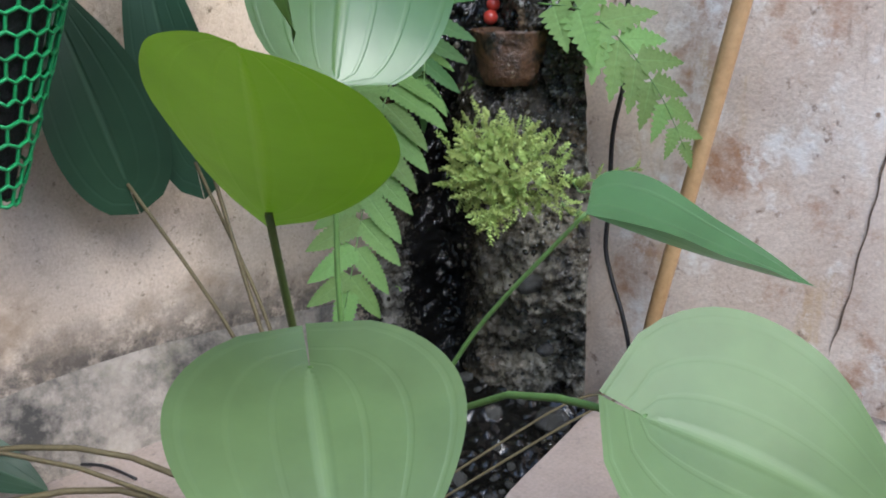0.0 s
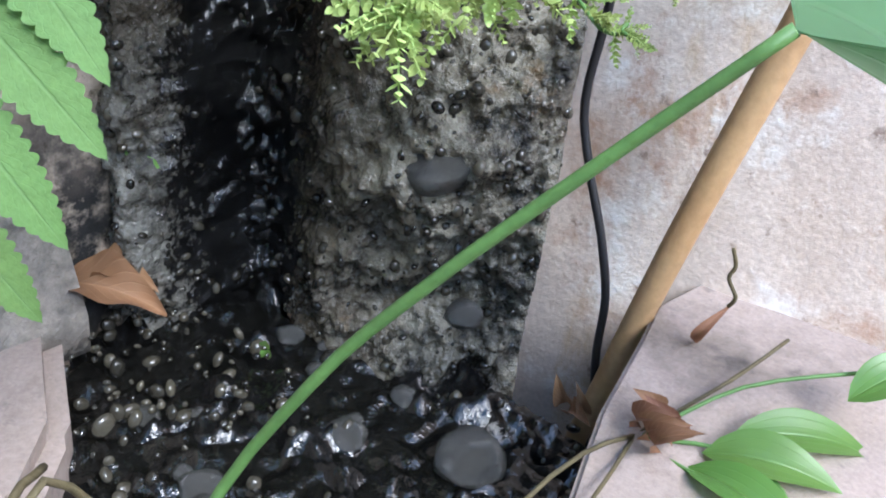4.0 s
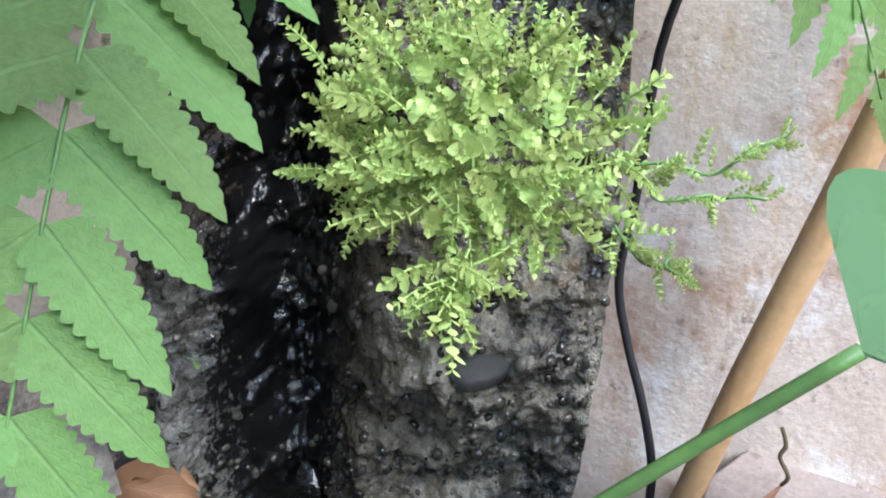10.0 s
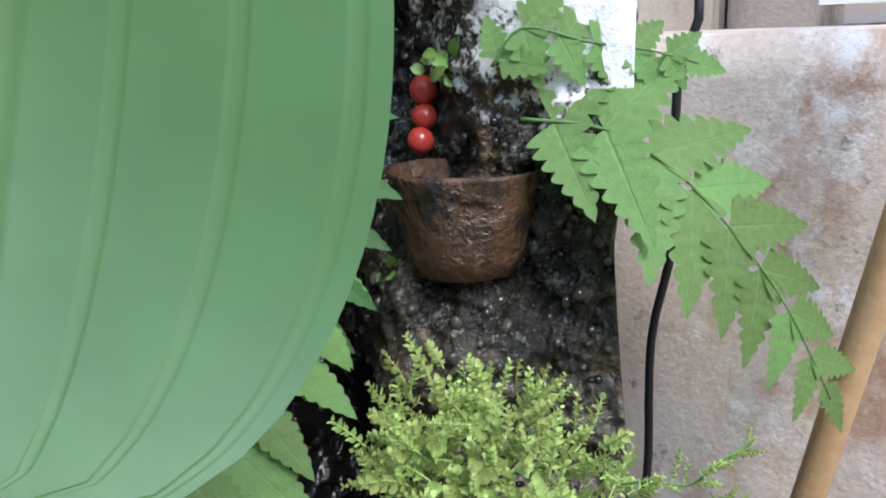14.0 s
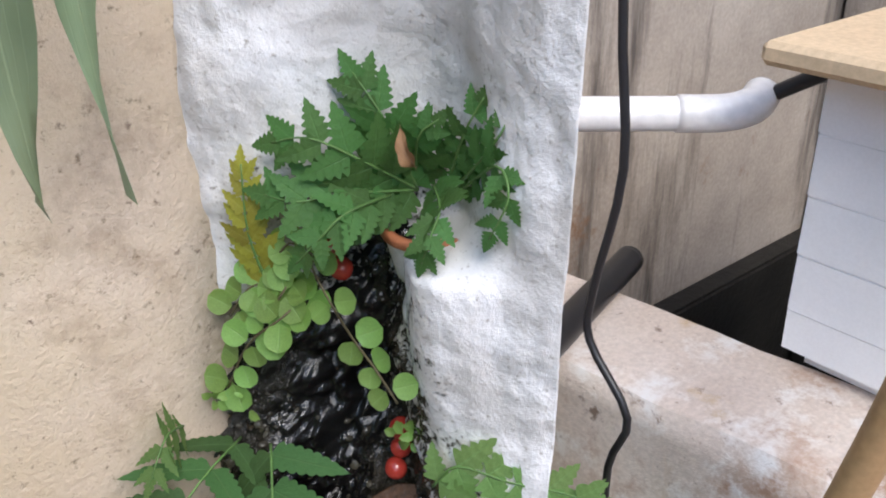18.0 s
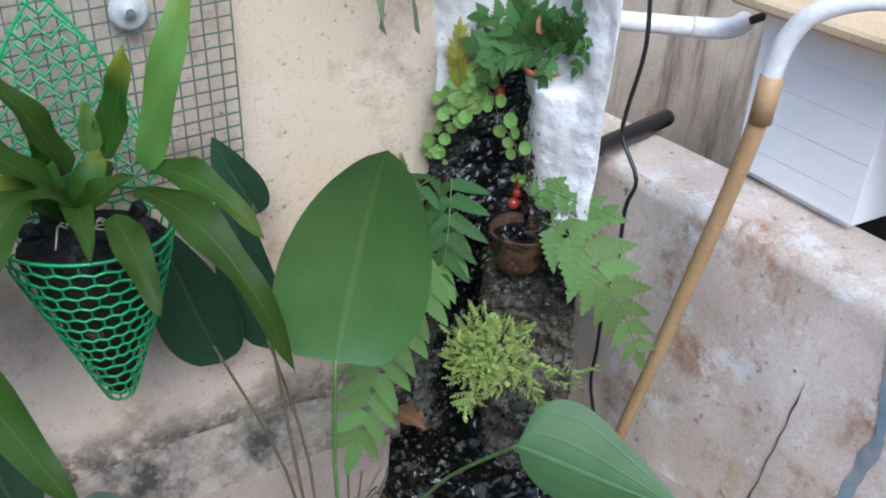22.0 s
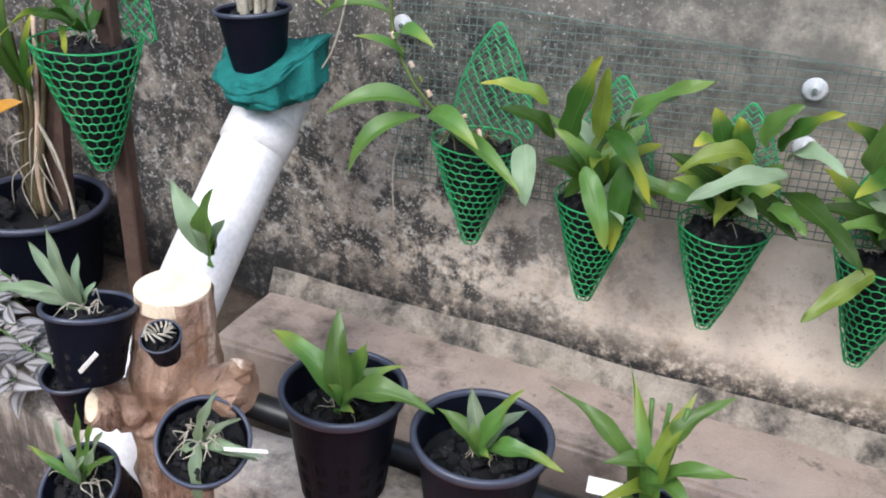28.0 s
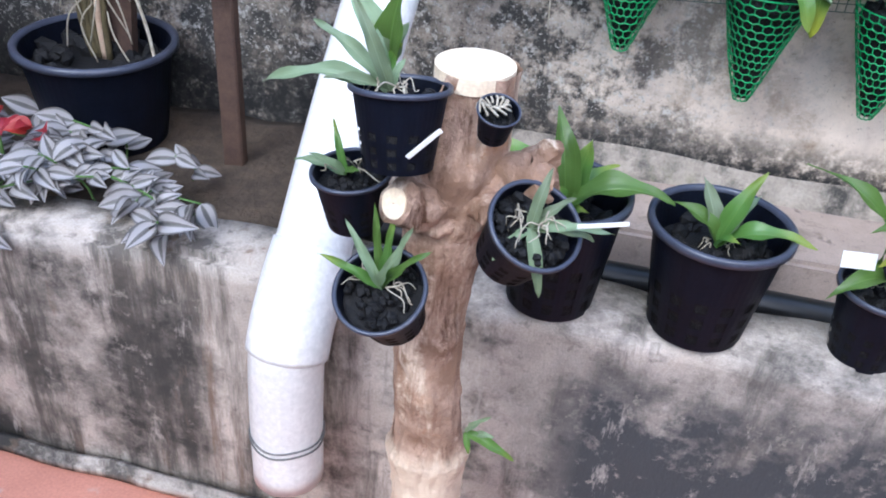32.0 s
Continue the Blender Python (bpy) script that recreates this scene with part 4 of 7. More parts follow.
bed = []
for i in range(180):
    q = Vector((rg.uniform(0.20, 0.46), rg.uniform(-0.285, -0.02), 0))
    q.z = 0.482 + 0.010 * noise.fractal(q * 40, 0.8, 2.0, 4) + 0.010 * noise.noise(q * 16) + 0.001
    bed.append((q, 0.0012 + 0.0032 * rg.random() ** 3))
for i in range(140):  # paler grit washed against the wall
    q = Vector((rg.uniform(0.285, 0.385), -0.008 - 0.10 * rg.random() ** 1.6, 0))
    q.z = 0.484 + 0.012 * rg.random() + 0.10 * max(0.0, q.y + 0.045)
    bed.append((q, 0.0014 + 0.0036 * rg.random() ** 3))
gravel("basin_gravel", "small wet dark gravel on the bed of the drip basin", bed)
face = []
while len(face) < 1500:
    s_, z_ = rg.random(), rg.uniform(0.48, 0.87)
    if whiteness(s_, z_) > -0.12 or blackness(s_, z_) > 0.02 and rg.random() < 0.75:
        continue
    face.append((column_point(s_, z_)[0], 0.0009 + 0.0026 * rg.random() ** 3))
gravel("rock_gravel", "fine wet gravel set in the face of the rockwork", face)


# ---- ferns ----
def pinna_mesh(name, length, width, teeth, material, seed=0):
    """A toothed leaflet along +x with its upper side to +z, its midrib sagging a little."""
    bm = bmesh.new()
    uvl = bm.loops.layers.uv.verify()
    mid, lo, hi = [], [], []
    n = teeth * 5
    for i in range(n + 1):
        t = i / n
        w = width * 0.5 * (1 - t ** (2.6 if width < 0.45 else 1.6)) * min(1, 0.80 + t * 4)
        cut = 0.36 if width < 0.45 else 0.56
        tooth = 1 - cut + cut * abs(math.sin(math.pi * (t * teeth + 0.15))) ** (0.42 if width < 0.45 else 0.55)
        z = -0.12 * length * t * t
        sh = 0.35 * w
        mid.append((bm.verts.new((t * length, 0, z)), (0.5, t)))
        hi.append((bm.verts.new((t * length + sh, w * tooth, z + 0.10 * w)), (1.0, t)))
        lo.append((bm.verts.new((t * length + sh, -w * tooth, z + 0.10 * w)), (0.0, t)))
    for A, B in ((lo, mid), (mid, hi)):
        for i in range(n):
            q = (A[i], A[i + 1], B[i + 1], B[i])
            f = bm.faces.new([x[0] for x in q])
            f.smooth = True
            for lp, x in zip(f.loops, q):
                lp[uvl].uv = x[1]
    return mesh_of(name, bm, material)


def frond(parent, pts, face, pairs, length, material, wide=0.34, teeth=9, angle=62, taper=0.75, stem_mat=None, end=True, bare=0.0, lift=-0.03):
    """A fern frond: a rachis through the points and toothed leaflets in pairs, growing shorter to the tip."""
    P = [Vector(p) for p in pts]
    bm = bmesh.new()
    part("rachis", tube(bm, P, 0.0009, 5, 0.0004), stem_mat or M_STEM, parent, smooth=True)
    seglen = [(b - a).length for a, b in zip(P, P[1:])]
    total = sum(seglen)

    def along(t):
        d = t * total
        for a, b, l in zip(P, P[1:], seglen):
            if d <= l or b is P[-1]:
                return a + (b - a) * (d / l), (b - a).normalized()
            d -= l

    base = pinna_mesh("leaflet", 1.0, wide, teeth, material)
    face = Vector(face).normalized()
    rg = random.Random(int(length * 1e4) + pairs)
    for i in range(pairs):
        t = bare + (1 - bare) * (i + 0.3) / pairs * 0.97
        p, d = along(t)
        q = (t - bare) / (1 - bare)
        Lp = length * min(1.0, 0.70 + q * 2.2) * (1 - taper * q ** 1.5)
        nz = (face - d * face.dot(d)).normalized()
        sd = d.cross(nz)
        for sg in (1, -1):
            a = radians(angle * (1 - 0.35 * q) + rg.uniform(-5, 5))
            xd = (d * math.cos(a) + sd * sg * math.sin(a) + nz * (lift + rg.uniform(-0.12, 0.12))).normalized()
            yd = nz.cross(xd).normalized()
            zd = xd.cross(yd)
            ob = new("leaflet", base)
            ob.parent = parent
            s = Lp * rg.uniform(0.93, 1.05)
            ob.matrix_local = Matrix.Translation(p) @ Matrix((xd, yd, zd)).transposed().to_4x4() @ Matrix.Diagonal((s, s, s, 1))
    if end:
        p, d = along(1.0)
        nz = (face - d * face.dot(d)).normalized()
        yd = nz.cross(d)
        ob = new("leaflet", base)
        ob.parent = parent
        s = length * (1 - taper) * 1.2
        ob.matrix_local = Matrix.Translation(p - d * s * 0.3) @ Matrix((d, yd, d.cross(yd))).transposed().to_4x4() @ Matrix.Diagonal((s, s, s, 1))


FACE = Vector((-0.75, -0.5, 0.35))
f = thing("fern", "broad bright green fern hanging over the drip basin", "fern", (0, 0, 0))
frond(f, [(0.368, -0.050, 0.803), (0.340, -0.072, 0.790), (0.302, -0.098, 0.776), (0.276, -0.118, 0.757), (0.256, -0.133, 0.735), (0.240, -0.143, 0.707), (0.226, -0.150, 0.676), (0.208, -0.158, 0.636)], (-0.20, -0.63, 0.75), 13, 0.063, L_FERN, 0.42, 12, 62, 0.45, bare=0.0, lift=0.10)
f = thing("fern", "second fern frond with toothed leaflets in the corner", "fern", (0, 0, 0))
frond(f, [(0.377, -0.040, 0.848), (0.359, -0.070, 0.832), (0.344, -0.091, 0.799), (0.331, -0.104, 0.758)], FACE, 6, 0.060, L_FERN_DARK, 0.34, 8, 62, 0.6)
frond(f, [(0.371, -0.016, 0.841), (0.335, -0.037, 0.842), (0.296, -0.050, 0.817), (0.269, -0.060, 0.776)], FACE, 6, 0.050, L_FERN_DARK, 0.36, 8, 62, 0.6)
f = thing("fern", "fern frond with deeply toothed leaflets rooted in the clay pot", "fern", (0, 0, 0))
frond(f, [(0.424, -0.140, 0.836), (0.436, -0.172, 0.832), (0.446, -0.197, 0.816), (0.457, -0.217, 0.792), (0.467, -0.236, 0.762), (0.477, -0.252, 0.724)], (-0.43, -0.77, 0.48), 8, 0.060, L_FERN_LIGHT, 0.60, 7, 62, 0.66, bare=0.04)
frond(f, [(0.417, -0.131, 0.857), (0.424, -0.141, 0.872), (0.440, -0.160, 0.866), (0.457, -0.178, 0.862), (0.471, -0.194, 0.856)], (-0.85, -0.45, 0.3), 6, 0.026, L_FERN_LIGHT, 0.75, 5, 62, 0.4)
f = thing("fern", "dark green fern with several fronds in the upper clay pot", "fern", (0, 0, 0))
for pts, n, ln in (
    ([(0.453, -0.078, 0.989), (0.42, -0.079, 1.013), (0.399, -0.069, 1.026), (0.39, -0.051, 1.021)], 6, 0.021),
    ([(0.453, -0.078, 0.989), (0.413, -0.075, 0.997), (0.392, -0.066, 0.996), (0.384, -0.051, 0.997)], 7, 0.022),
    ([(0.453, -0.078, 0.989), (0.437, -0.079, 1.024), (0.429, -0.062, 1.049)], 6, 0.020),
    ([(0.46, -0.092, 0.992), (0.453, -0.112, 1.026), (0.457, -0.121, 1.045)], 5, 0.015),
    ([(0.458, -0.1, 0.995), (0.452, -0.133, 1.028), (0.46, -0.137, 1.044)], 5, 0.014),
    ([(0.46, -0.102, 0.994), (0.449, -0.138, 1.02), (0.444, -0.151, 1.011), (0.441, -0.143, 0.99)], 7, 0.014),
    ([(0.45, -0.094, 0.997), (0.434, -0.118, 0.998), (0.425, -0.122, 0.988), (0.423, -0.118, 0.974)], 7, 0.014),
    ([(0.453, -0.077, 0.994), (0.443, -0.092, 1.022), (0.448, -0.101, 1.032)], 4, 0.014),
    ([(0.436, -0.078, 0.991), (0.406, -0.084, 0.992), (0.393, -0.079, 0.98), (0.387, -0.069, 0.967)], 6, 0.015),
):
    frond(f, pts, FACE, n, ln * 1.55, L_FERN_MID, 0.66, 6, 58, 0.5)
leaf(f, (0.436, -0.099, 1.011), (0.432, -0.092, 1.03), 0.007, FACE, L_DEAD, "lance", 0.35, 0.6, 12, 3, 0.10, label="dry brown curled leaf")
f = thing("fern", "yellowing fern frond against the white column", "fern", (0, 0, 0))
frond(f, [(0.385, -0.042, 0.945), (0.379, -0.039, 0.975), (0.382, -0.034, 1.008)], FACE, 8, 0.021, L_FERN_YELLOW, 0.6, 5, 60, 0.45)
f = thing("fern", "small fern tufts between the wet rocks", "fern", (0, 0, 0))
for pts in ([(0.354, -0.017, 0.759), (0.330, -0.038, 0.775), (0.311, -0.048, 0.750)], [(0.347, 0.002, 0.851), (0.329, -0.018, 0.864), (0.313, -0.028, 0.847)]):
    frond(f, pts, FACE, 5, 0.024, L_FERN, 0.5, 5, 58, 0.5)


def maidenhair(parent, pts, pairs, size, seed):
    """A wiry stalk with round leaflets in pairs."""
    P = [Vector(p) for p in pts]
    stem(parent, P, 0.0006, M_STEM_DARK, "stalk")
    rg = random.Random(seed)
    me = mesh_of("leaflet", blade(bmesh.new(), (0, 0, 0), (1, 0, 0), 1.05, (0, 0, 1), "round", -0.06, 0.1, 8, 3), L_MAIDEN)
    nf = FACE.normalized()
    for i in range(pairs):
        t = (i + 0.5) / pairs * (len(P) - 1)
        k = min(int(t), len(P) - 2)
        p = P[k].lerp(P[k + 1], t - k)
        d = (P[k + 1] - P[k]).normalized()
        sd = d.cross(nf).normalized()
        for sg in (1, -1):
            xd = (d * rg.uniform(0.1, 0.8) + sd * sg + nf * rg.uniform(-0.5, 0.4)).normalized()
            yd = nf.cross(xd).normalized()
            ob = new("leaflet", me)
            ob.parent = parent
            s = size * rg.uniform(0.85, 1.15)
            ob.matrix_local = Matrix.Translation(p + xd * 0.002) @ Matrix((xd, yd, xd.cross(yd))).transposed().to_4x4() @ Matrix.Diagonal((s, s, s, 1))


m1 = thing("maidenhair_fern", "maidenhair fern with round light green leaflets on dark stalks", "fern", (0, 0, 0))
maidenhair(m1, [(0.408, -0.043, 0.953), (0.4, -0.071, 0.947), (0.412, -0.074, 0.918), (0.411, -0.095, 0.91), (0.416, -0.105, 0.893)], 5, 0.0135, 1)
maidenhair(m1, [(0.407, -0.052, 0.941), (0.382, -0.059, 0.935), (0.372, -0.038, 0.913), (0.367, -0.016, 0.875)], 7, 0.0145, 2)
maidenhair(m1, [(0.401, -0.05, 0.954), (0.386, -0.054, 0.945), (0.378, -0.038, 0.918)], 5, 0.0135, 3)
maidenhair(m1, [(0.402, -0.054, 0.961), (0.392, -0.055, 0.971), (0.387, -0.044, 0.956)], 4, 0.0125, 4)
maidenhair(m1, [(0.386, -0.043, 0.947), (0.378, -0.034, 0.942), (0.372, -0.022, 0.923)], 4, 0.0125, 5)

# small sprouts on the wet rock
sp = thing("seedling", "tiny fresh green sprouts on the wet rock", "plant", (0, 0, 0))
rg = random.Random(9)
for cx, cy, cz, k in ((0.407, -0.081, 0.765, 16), (0.434, -0.090, 0.856, 10), (0.435, -0.131, 0.809, 6), (0.413, -0.088, 0.740, 6), (0.366, -0.012, 0.575, 5), (0.389, -0.073, 0.492, 3), (0.372, -0.022, 0.872, 9), (0.364, -0.008, 0.868, 8)):
    for _ in range(k):
        b = Vector((cx, cy, cz)) + Vector([rg.uniform(-0.007, 0.007) for _ in range(3)])
        leaf(sp, b, b + Vector((rg.uniform(-0.010, 0.002), rg.uniform(-0.01, 0.006), rg.uniform(-0.002, 0.009))), 0.0055, FACE, L_MAIDEN, "round", 0.1, 0.1, 4, 2)

# ---- pilea: a mound of sprigs, each with tiny paired leaves ----
C = Vector((0.372, -0.168, 0.712))
pil = thing("pilea_plant", "mound of tiny lime green pilea leaves spilling over the rock", "plant", C)


def sprig_mesh(seed, length=0.026):
    """A shoot with leaves in crossed pairs and a rosette at its end."""
    rg = random.Random(seed)
    bm = bmesh.new()
    end = Vector((length, rg.uniform(-0.004, 0.004), rg.uniform(-0.002, 0.004)))
    tube(bm, [(0, 0, 0), end * 0.5 + Vector((0, 0, 0.002)), end], 0.0006, 4, 0.0004)
    for i in range(9):
        t = 0.15 + 0.85 * i / 8
        p, rot = end * t, (i % 2) * 1.571 + rg.uniform(-0.4, 0.4)
        for sg in (1, -1):
            L = rg.uniform(0.0040, 0.0064) * (1.0 if i < 7 else 0.65)
            d = Vector((0.35 + 0.35 * t + rg.uniform(-0.15, 0.15), sg * math.cos(rot), sg * math.sin(rot))).normalized()
            blade(bm, p, p + d * L, L * rg.uniform(0.72, 0.90), (1, 0.1, 0.2), "lance", -0.10, 0.16, 4, 1)
    return mesh_of("sprig", bm, L_PILEA)


sprigs = [sprig_mesh(s) for s in range(9)]
rg = random.Random(21)
TAN, OUT, UP = Vector((0.55, -0.835, 0.0)), Vector((-0.835, -0.55, 0.0)), Vector((0, 0, 1))
MID = Vector((0.358, -0.168, 0.716))


def put_sprig(p, d, s):
    d = d.normalized()
    yd = Vector((rg.uniform(-1, 1), rg.uniform(-1, 1), rg.uniform(-1, 1))).cross(d).normalized()
    ob = new("sprig", sprigs[rg.randrange(9)])
    ob.parent = pil
    ob.matrix_local = Matrix.Translation(p - C) @ Matrix((d, yd, d.cross(yd))).transposed().to_4x4() @ Matrix.Diagonal((s, s, s, 1))


def jitter(k):
    return Vector((rg.uniform(-k, k), rg.uniform(-k, k), rg.uniform(-k, k)))


n = 0
while n < 360:
    q = jitter(1.0)
    if not 0.1 < q.length < 1.0 or q.y < -0.45:
        continue
    q.normalize()
    lump = 1 + 0.25 * noise.noise(q * 2.5)
    r = rg.uniform(0.35, 1.0) * lump
    base = MID + TAN * (0.045 * q.x * r) + OUT * (0.046 * q.y * r) + UP * (0.036 * q.z * r)
    put_sprig(base, TAN * q.x + OUT * q.y + UP * (q.z + 0.35) + jitter(1.0), rg.uniform(0.42, 0.78))
    n += 1
for i in range(20):  # a tongue that hangs lower
    t = rg.random()
    put_sprig(Vector((0.330, -0.188, 0.698)).lerp(Vector((0.311, -0.200, 0.689)), t) + jitter(0.006 * (1.2 - t)), Vector((-0.35, -0.25, -0.5)) + jitter(0.7), rg.uniform(0.5, 0.75))
for arm in (((0.396, -0.205, 0.708), (0.420, -0.224, 0.709), (0.441, -0.237, 0.708)), ((0.380, -0.205, 0.694), (0.380, -0.222, 0.687), (0.380, -0.231, 0.681)), ((0.390, -0.205, 0.702), (0.404, -0.222, 0.698), (0.415, -0.236, 0.695))):
    P = [Vector(p) for p in arm]
    Q = [P[0].lerp(P[1], i / 3) if i < 3 else P[1].lerp(P[2], (i - 3) / 3) for i in range(7)]
    Q = [q + jitter(0.0035) - UP * 0.004 * math.sin(i * 0.9) for i, q in enumerate(Q)]
    stem(pil, [q - C for q in Q], 0.0006, M_STEM, "runner")
    for i in range(16):
        t = i / 15 * 5.98
        k = int(t)
        put_sprig(Q[k].lerp(Q[k + 1], t - k), (P[2] - P[0]).normalized() + UP * 0.3 + jitter(1.1), rg.uniform(0.30, 0.55) * (1.1 - 0.03 * i))

# ---- cable, tube, pole and the tank's things ----
cb = thing("power_cable", "thin black cable hanging in front of the tank wall", "cable", (0.49, -0.18, 0.9))
o = Vector((0.49, -0.18, 0.9))
part("wire", tube(bmesh.new(), [Vector(p) - o for p in ((0.506, -0.152, 1.5), (0.506, -0.152, 1.20), (0.506, -0.153, 1.085), (0.506, -0.161, 1.011), (0.505, -0.150, 0.945), (0.505, -0.150, 0.915), (0.505, -0.178, 0.882), (0.505, -0.169, 0.845), (0.506, -0.169, 0.775), (0.506, -0.159, 0.722), (0.506, -0.159, 0.660), (0.506, -0.157, 0.617), (0.506, -0.166, 0.587), (0.506, -0.180, 0.555), (0.505, -0.190, 0.525), (0.503, -0.193, 0.495), (0.501, -0.199, 0.465), (0.499, -0.204, 0.435))], 0.0022, 8), M_CABLE, cb, smooth=True)
tb = thing("rubber_tube", "short black rubber tube lying on the tank rim", "tube", (0.607, -0.078, 0.880))
part("sleeve", tube(bmesh.new(), [(-0.13, -0.050, 0.014), (0.0, 0.0, 0.002), (0.040, 0.015, -0.001)], 0.0098, 16), M_CABLE, tb, smooth=True)

pole = thing("pole", "tan painted pipe leaning on the tank wall", "pole", (0.50, -0.203, 0.485))
o = Vector((0.50, -0.203, 0.485))
PP = [Vector(p) for p in ((0.498, -0.195, 0.440), (0.499, -0.203, 0.482), (0.500, -0.219, 0.570), (0.502, -0.240, 0.670), (0.504, -0.267, 0.800), (0.507, -0.292, 0.930), (0.508, -0.303, 1.000))]
shaft = part("shaft", tube(bmesh.new(), [p - o for p in PP], 0.0060, 16, 0.0082), M_POLE, pole, smooth=True)
part("socket", tube(bmesh.new(), [PP[-1] - o - Vector((0, 0, 0.010)), PP[-1] - o + Vector((0.001, -0.001, 0.03))], 0.0094, 16), M_POLE, shaft, "orange-tan socket end", smooth=True)
part("hose", tube(bmesh.new(), [PP[-1] - o + Vector(q) for q in ((0, 0, 0.025), (0.002, -0.006, 0.06), (0.010, -0.022, 0.085), (0.04, -0.06, 0.10), (0.12, -0.14, 0.09))], 0.0082, 14), M_PVC, pole, "white hose bent over the top", smooth=True)

foam = thing("foam_box", "white expanded foam box with ribbed sides on the tank rim", "box", (0.772, -0.262, 0.870))
for k in range(5):  # the sides step out a hair at every band
    g, z = 0.0004 * k, 0.0345 * k
    bm = box(bmesh.new(), -0.1465 - g, 0.1465 + g, -0.0720 - g, 0.0720 + g, z, z + 0.0345)
    if k == 0:
        for v in bm.verts:
            if v.co.z < 0.01:
                v.co.x *= 0.995
                v.co.y *= 0.995
    bmesh.ops.bevel(bm, geom=bm.edges[:] if k else [e for e in bm.edges if max(v.co.z for v in e.verts) < 0.01], offset=0.0007 if k else 0.010, segments=2 if k else 4, affect="EDGES")
    part("side_band" if k else "bottom", bm, M_FOAM, foam)
bd = thing("cardboard_sheet", "tan cardboard sheet lying over the foam box", "cardboard", (0.747, -0.355, 1.0455))
bm = box(bmesh.new(), -0.158, 0.25, -0.28, 0.185, 0, 0.012)
bmesh.ops.bevel(bm, geom=bm.edges[:], offset=0.003, segments=1, affect="EDGES")
part("sheet", bm, M_BOARD, bd)
wp = thing("pvc_elbow_pipe", "white plastic pipe with an elbow above the tank", "pipe", (0.615, -0.122, 1.004))
part("pipe", tube(bmesh.new(), [(-0.085, 0.072, 0.0), (-0.040, 0.034, 0.0), (0.0, 0.0, 0.0)], 0.0098, 18), M_PVC, wp, smooth=True)
part("elbow", tube(bmesh.new(), [(-0.008, 0.007, 0.0), (0.008, -0.007, 0.0), (0.018, -0.014, 0.001), (0.030, -0.017, 0.003), (0.042, -0.014, 0.006)], 0.0106, 18), M_PVC, wp, smooth=True)
part("cord", tube(bmesh.new(), [(0.036, -0.016, 0.004), (0.048, -0.040, 0.020), (0.06, -0.075, 0.040)], 0.0045, 8), M_CABLE, wp, "black cord", smooth=True)

# litter on the ledge: a split bamboo sheath, curled leaves, a brown fallen leaf
hp = thing("dry_sheath", "curled dry brown leaf sheaths at the foot of the pole", "plant litter", (0.492, -0.198, 0.470))
for b, t, w, fc in (((0.0, 0.010, -0.004), (-0.006, 0.016, 0.012), 0.009, (-0.9, -0.3, 0.3)), ((-0.004, 0.0, -0.002), (-0.010, 0.002, 0.016), 0.008, (-0.7, -0.6, 0.3)), ((-0.004, -0.012, -0.004), (-0.008, -0.018, 0.014), 0.008, (-0.6, -0.7, 0.4)), ((-0.008, 0.004, -0.004), (-0.016, -0.010, 0.004), 0.010, (-0.5, -0.5, 0.7))):
    leaf(hp, b, t, w, fc, L_DEAD, "lance", 0.3, 0.5, 8, 3, 0.06, name="sheath")
cl = thing("curled_leaf", "curled dry yellow-brown leaf stuck to the tank wall", "leaf", (0.497, -0.243, 0.545))
leaf(cl, (-0.001, 0.003, -0.016), (0.002, -0.006, 0.006), 0.0055, (-1, 0, 0.2), L_DEAD, "lance", 0.5, 0.5)
stem(cl, [(0.002, -0.006, 0.006), (0.001, -0.008, 0.012), (0.0, -0.003, 0.020), (0.001, -0.004, 0.026), (0.0, -0.001, 0.034)], 0.0010, M_STEM_DARK, "stalk")
br = thing("fallen_leaf", "brown wrinkled fallen leaf at the basin's edge", "leaf", (0.343, -0.020, 0.506))
leaf(br, (-0.012, 0.016, 0.012), (0.012, -0.024, 0.006), 0.024, (-0.45, -0.25, 0.85), L_DEAD, "lance", 0.2, 0.55, 16, 5, 0.06)
leaf(br, (0.0, 0.014, 0.006), (0.016, -0.012, 0.012), 0.020, (0.1, -0.5, 0.85), L_DEAD, "lance", 0.22, 0.6, 14, 4, 0.05)

# ---- the lily with heart-shaped leaves, in a pot before the basin ----
lp = net_pot("plant_pot", "black plastic pot of the heart-leaved lily", (0.170, -0.220, 0.402), 0.062, 0.075, (12, 2), (0, 0), "", 0.75, 3)
O = Vector((0.170, -0.220, 0.465))
lily = thing("lily_plant", "lily with large heart-shaped leaves on long green stalks", "plant", O)


def lily_leaf(base, tip, width, face, material, foot, via=None, lobe=0.16, bend=0.06, fold=0.10, r=0.0023, stalk=None, shape="heart"):
    b, t, f = Vector(base) - O, Vector(tip) - O, Vector(foot) - O
    leaf(lily, b, t, width, face, material, shape, bend, fold, 30, 7, 0.005, lobe)
    v = [Vector(q) - O for q in (via if isinstance(via, list) else [via])] if via else [(b + f) / 2 + Vector((0, 0, 0.02))]
    stem(lily, [f, *v, b], r, stalk or M_STEM, "leaf_stalk", r * 0.75)


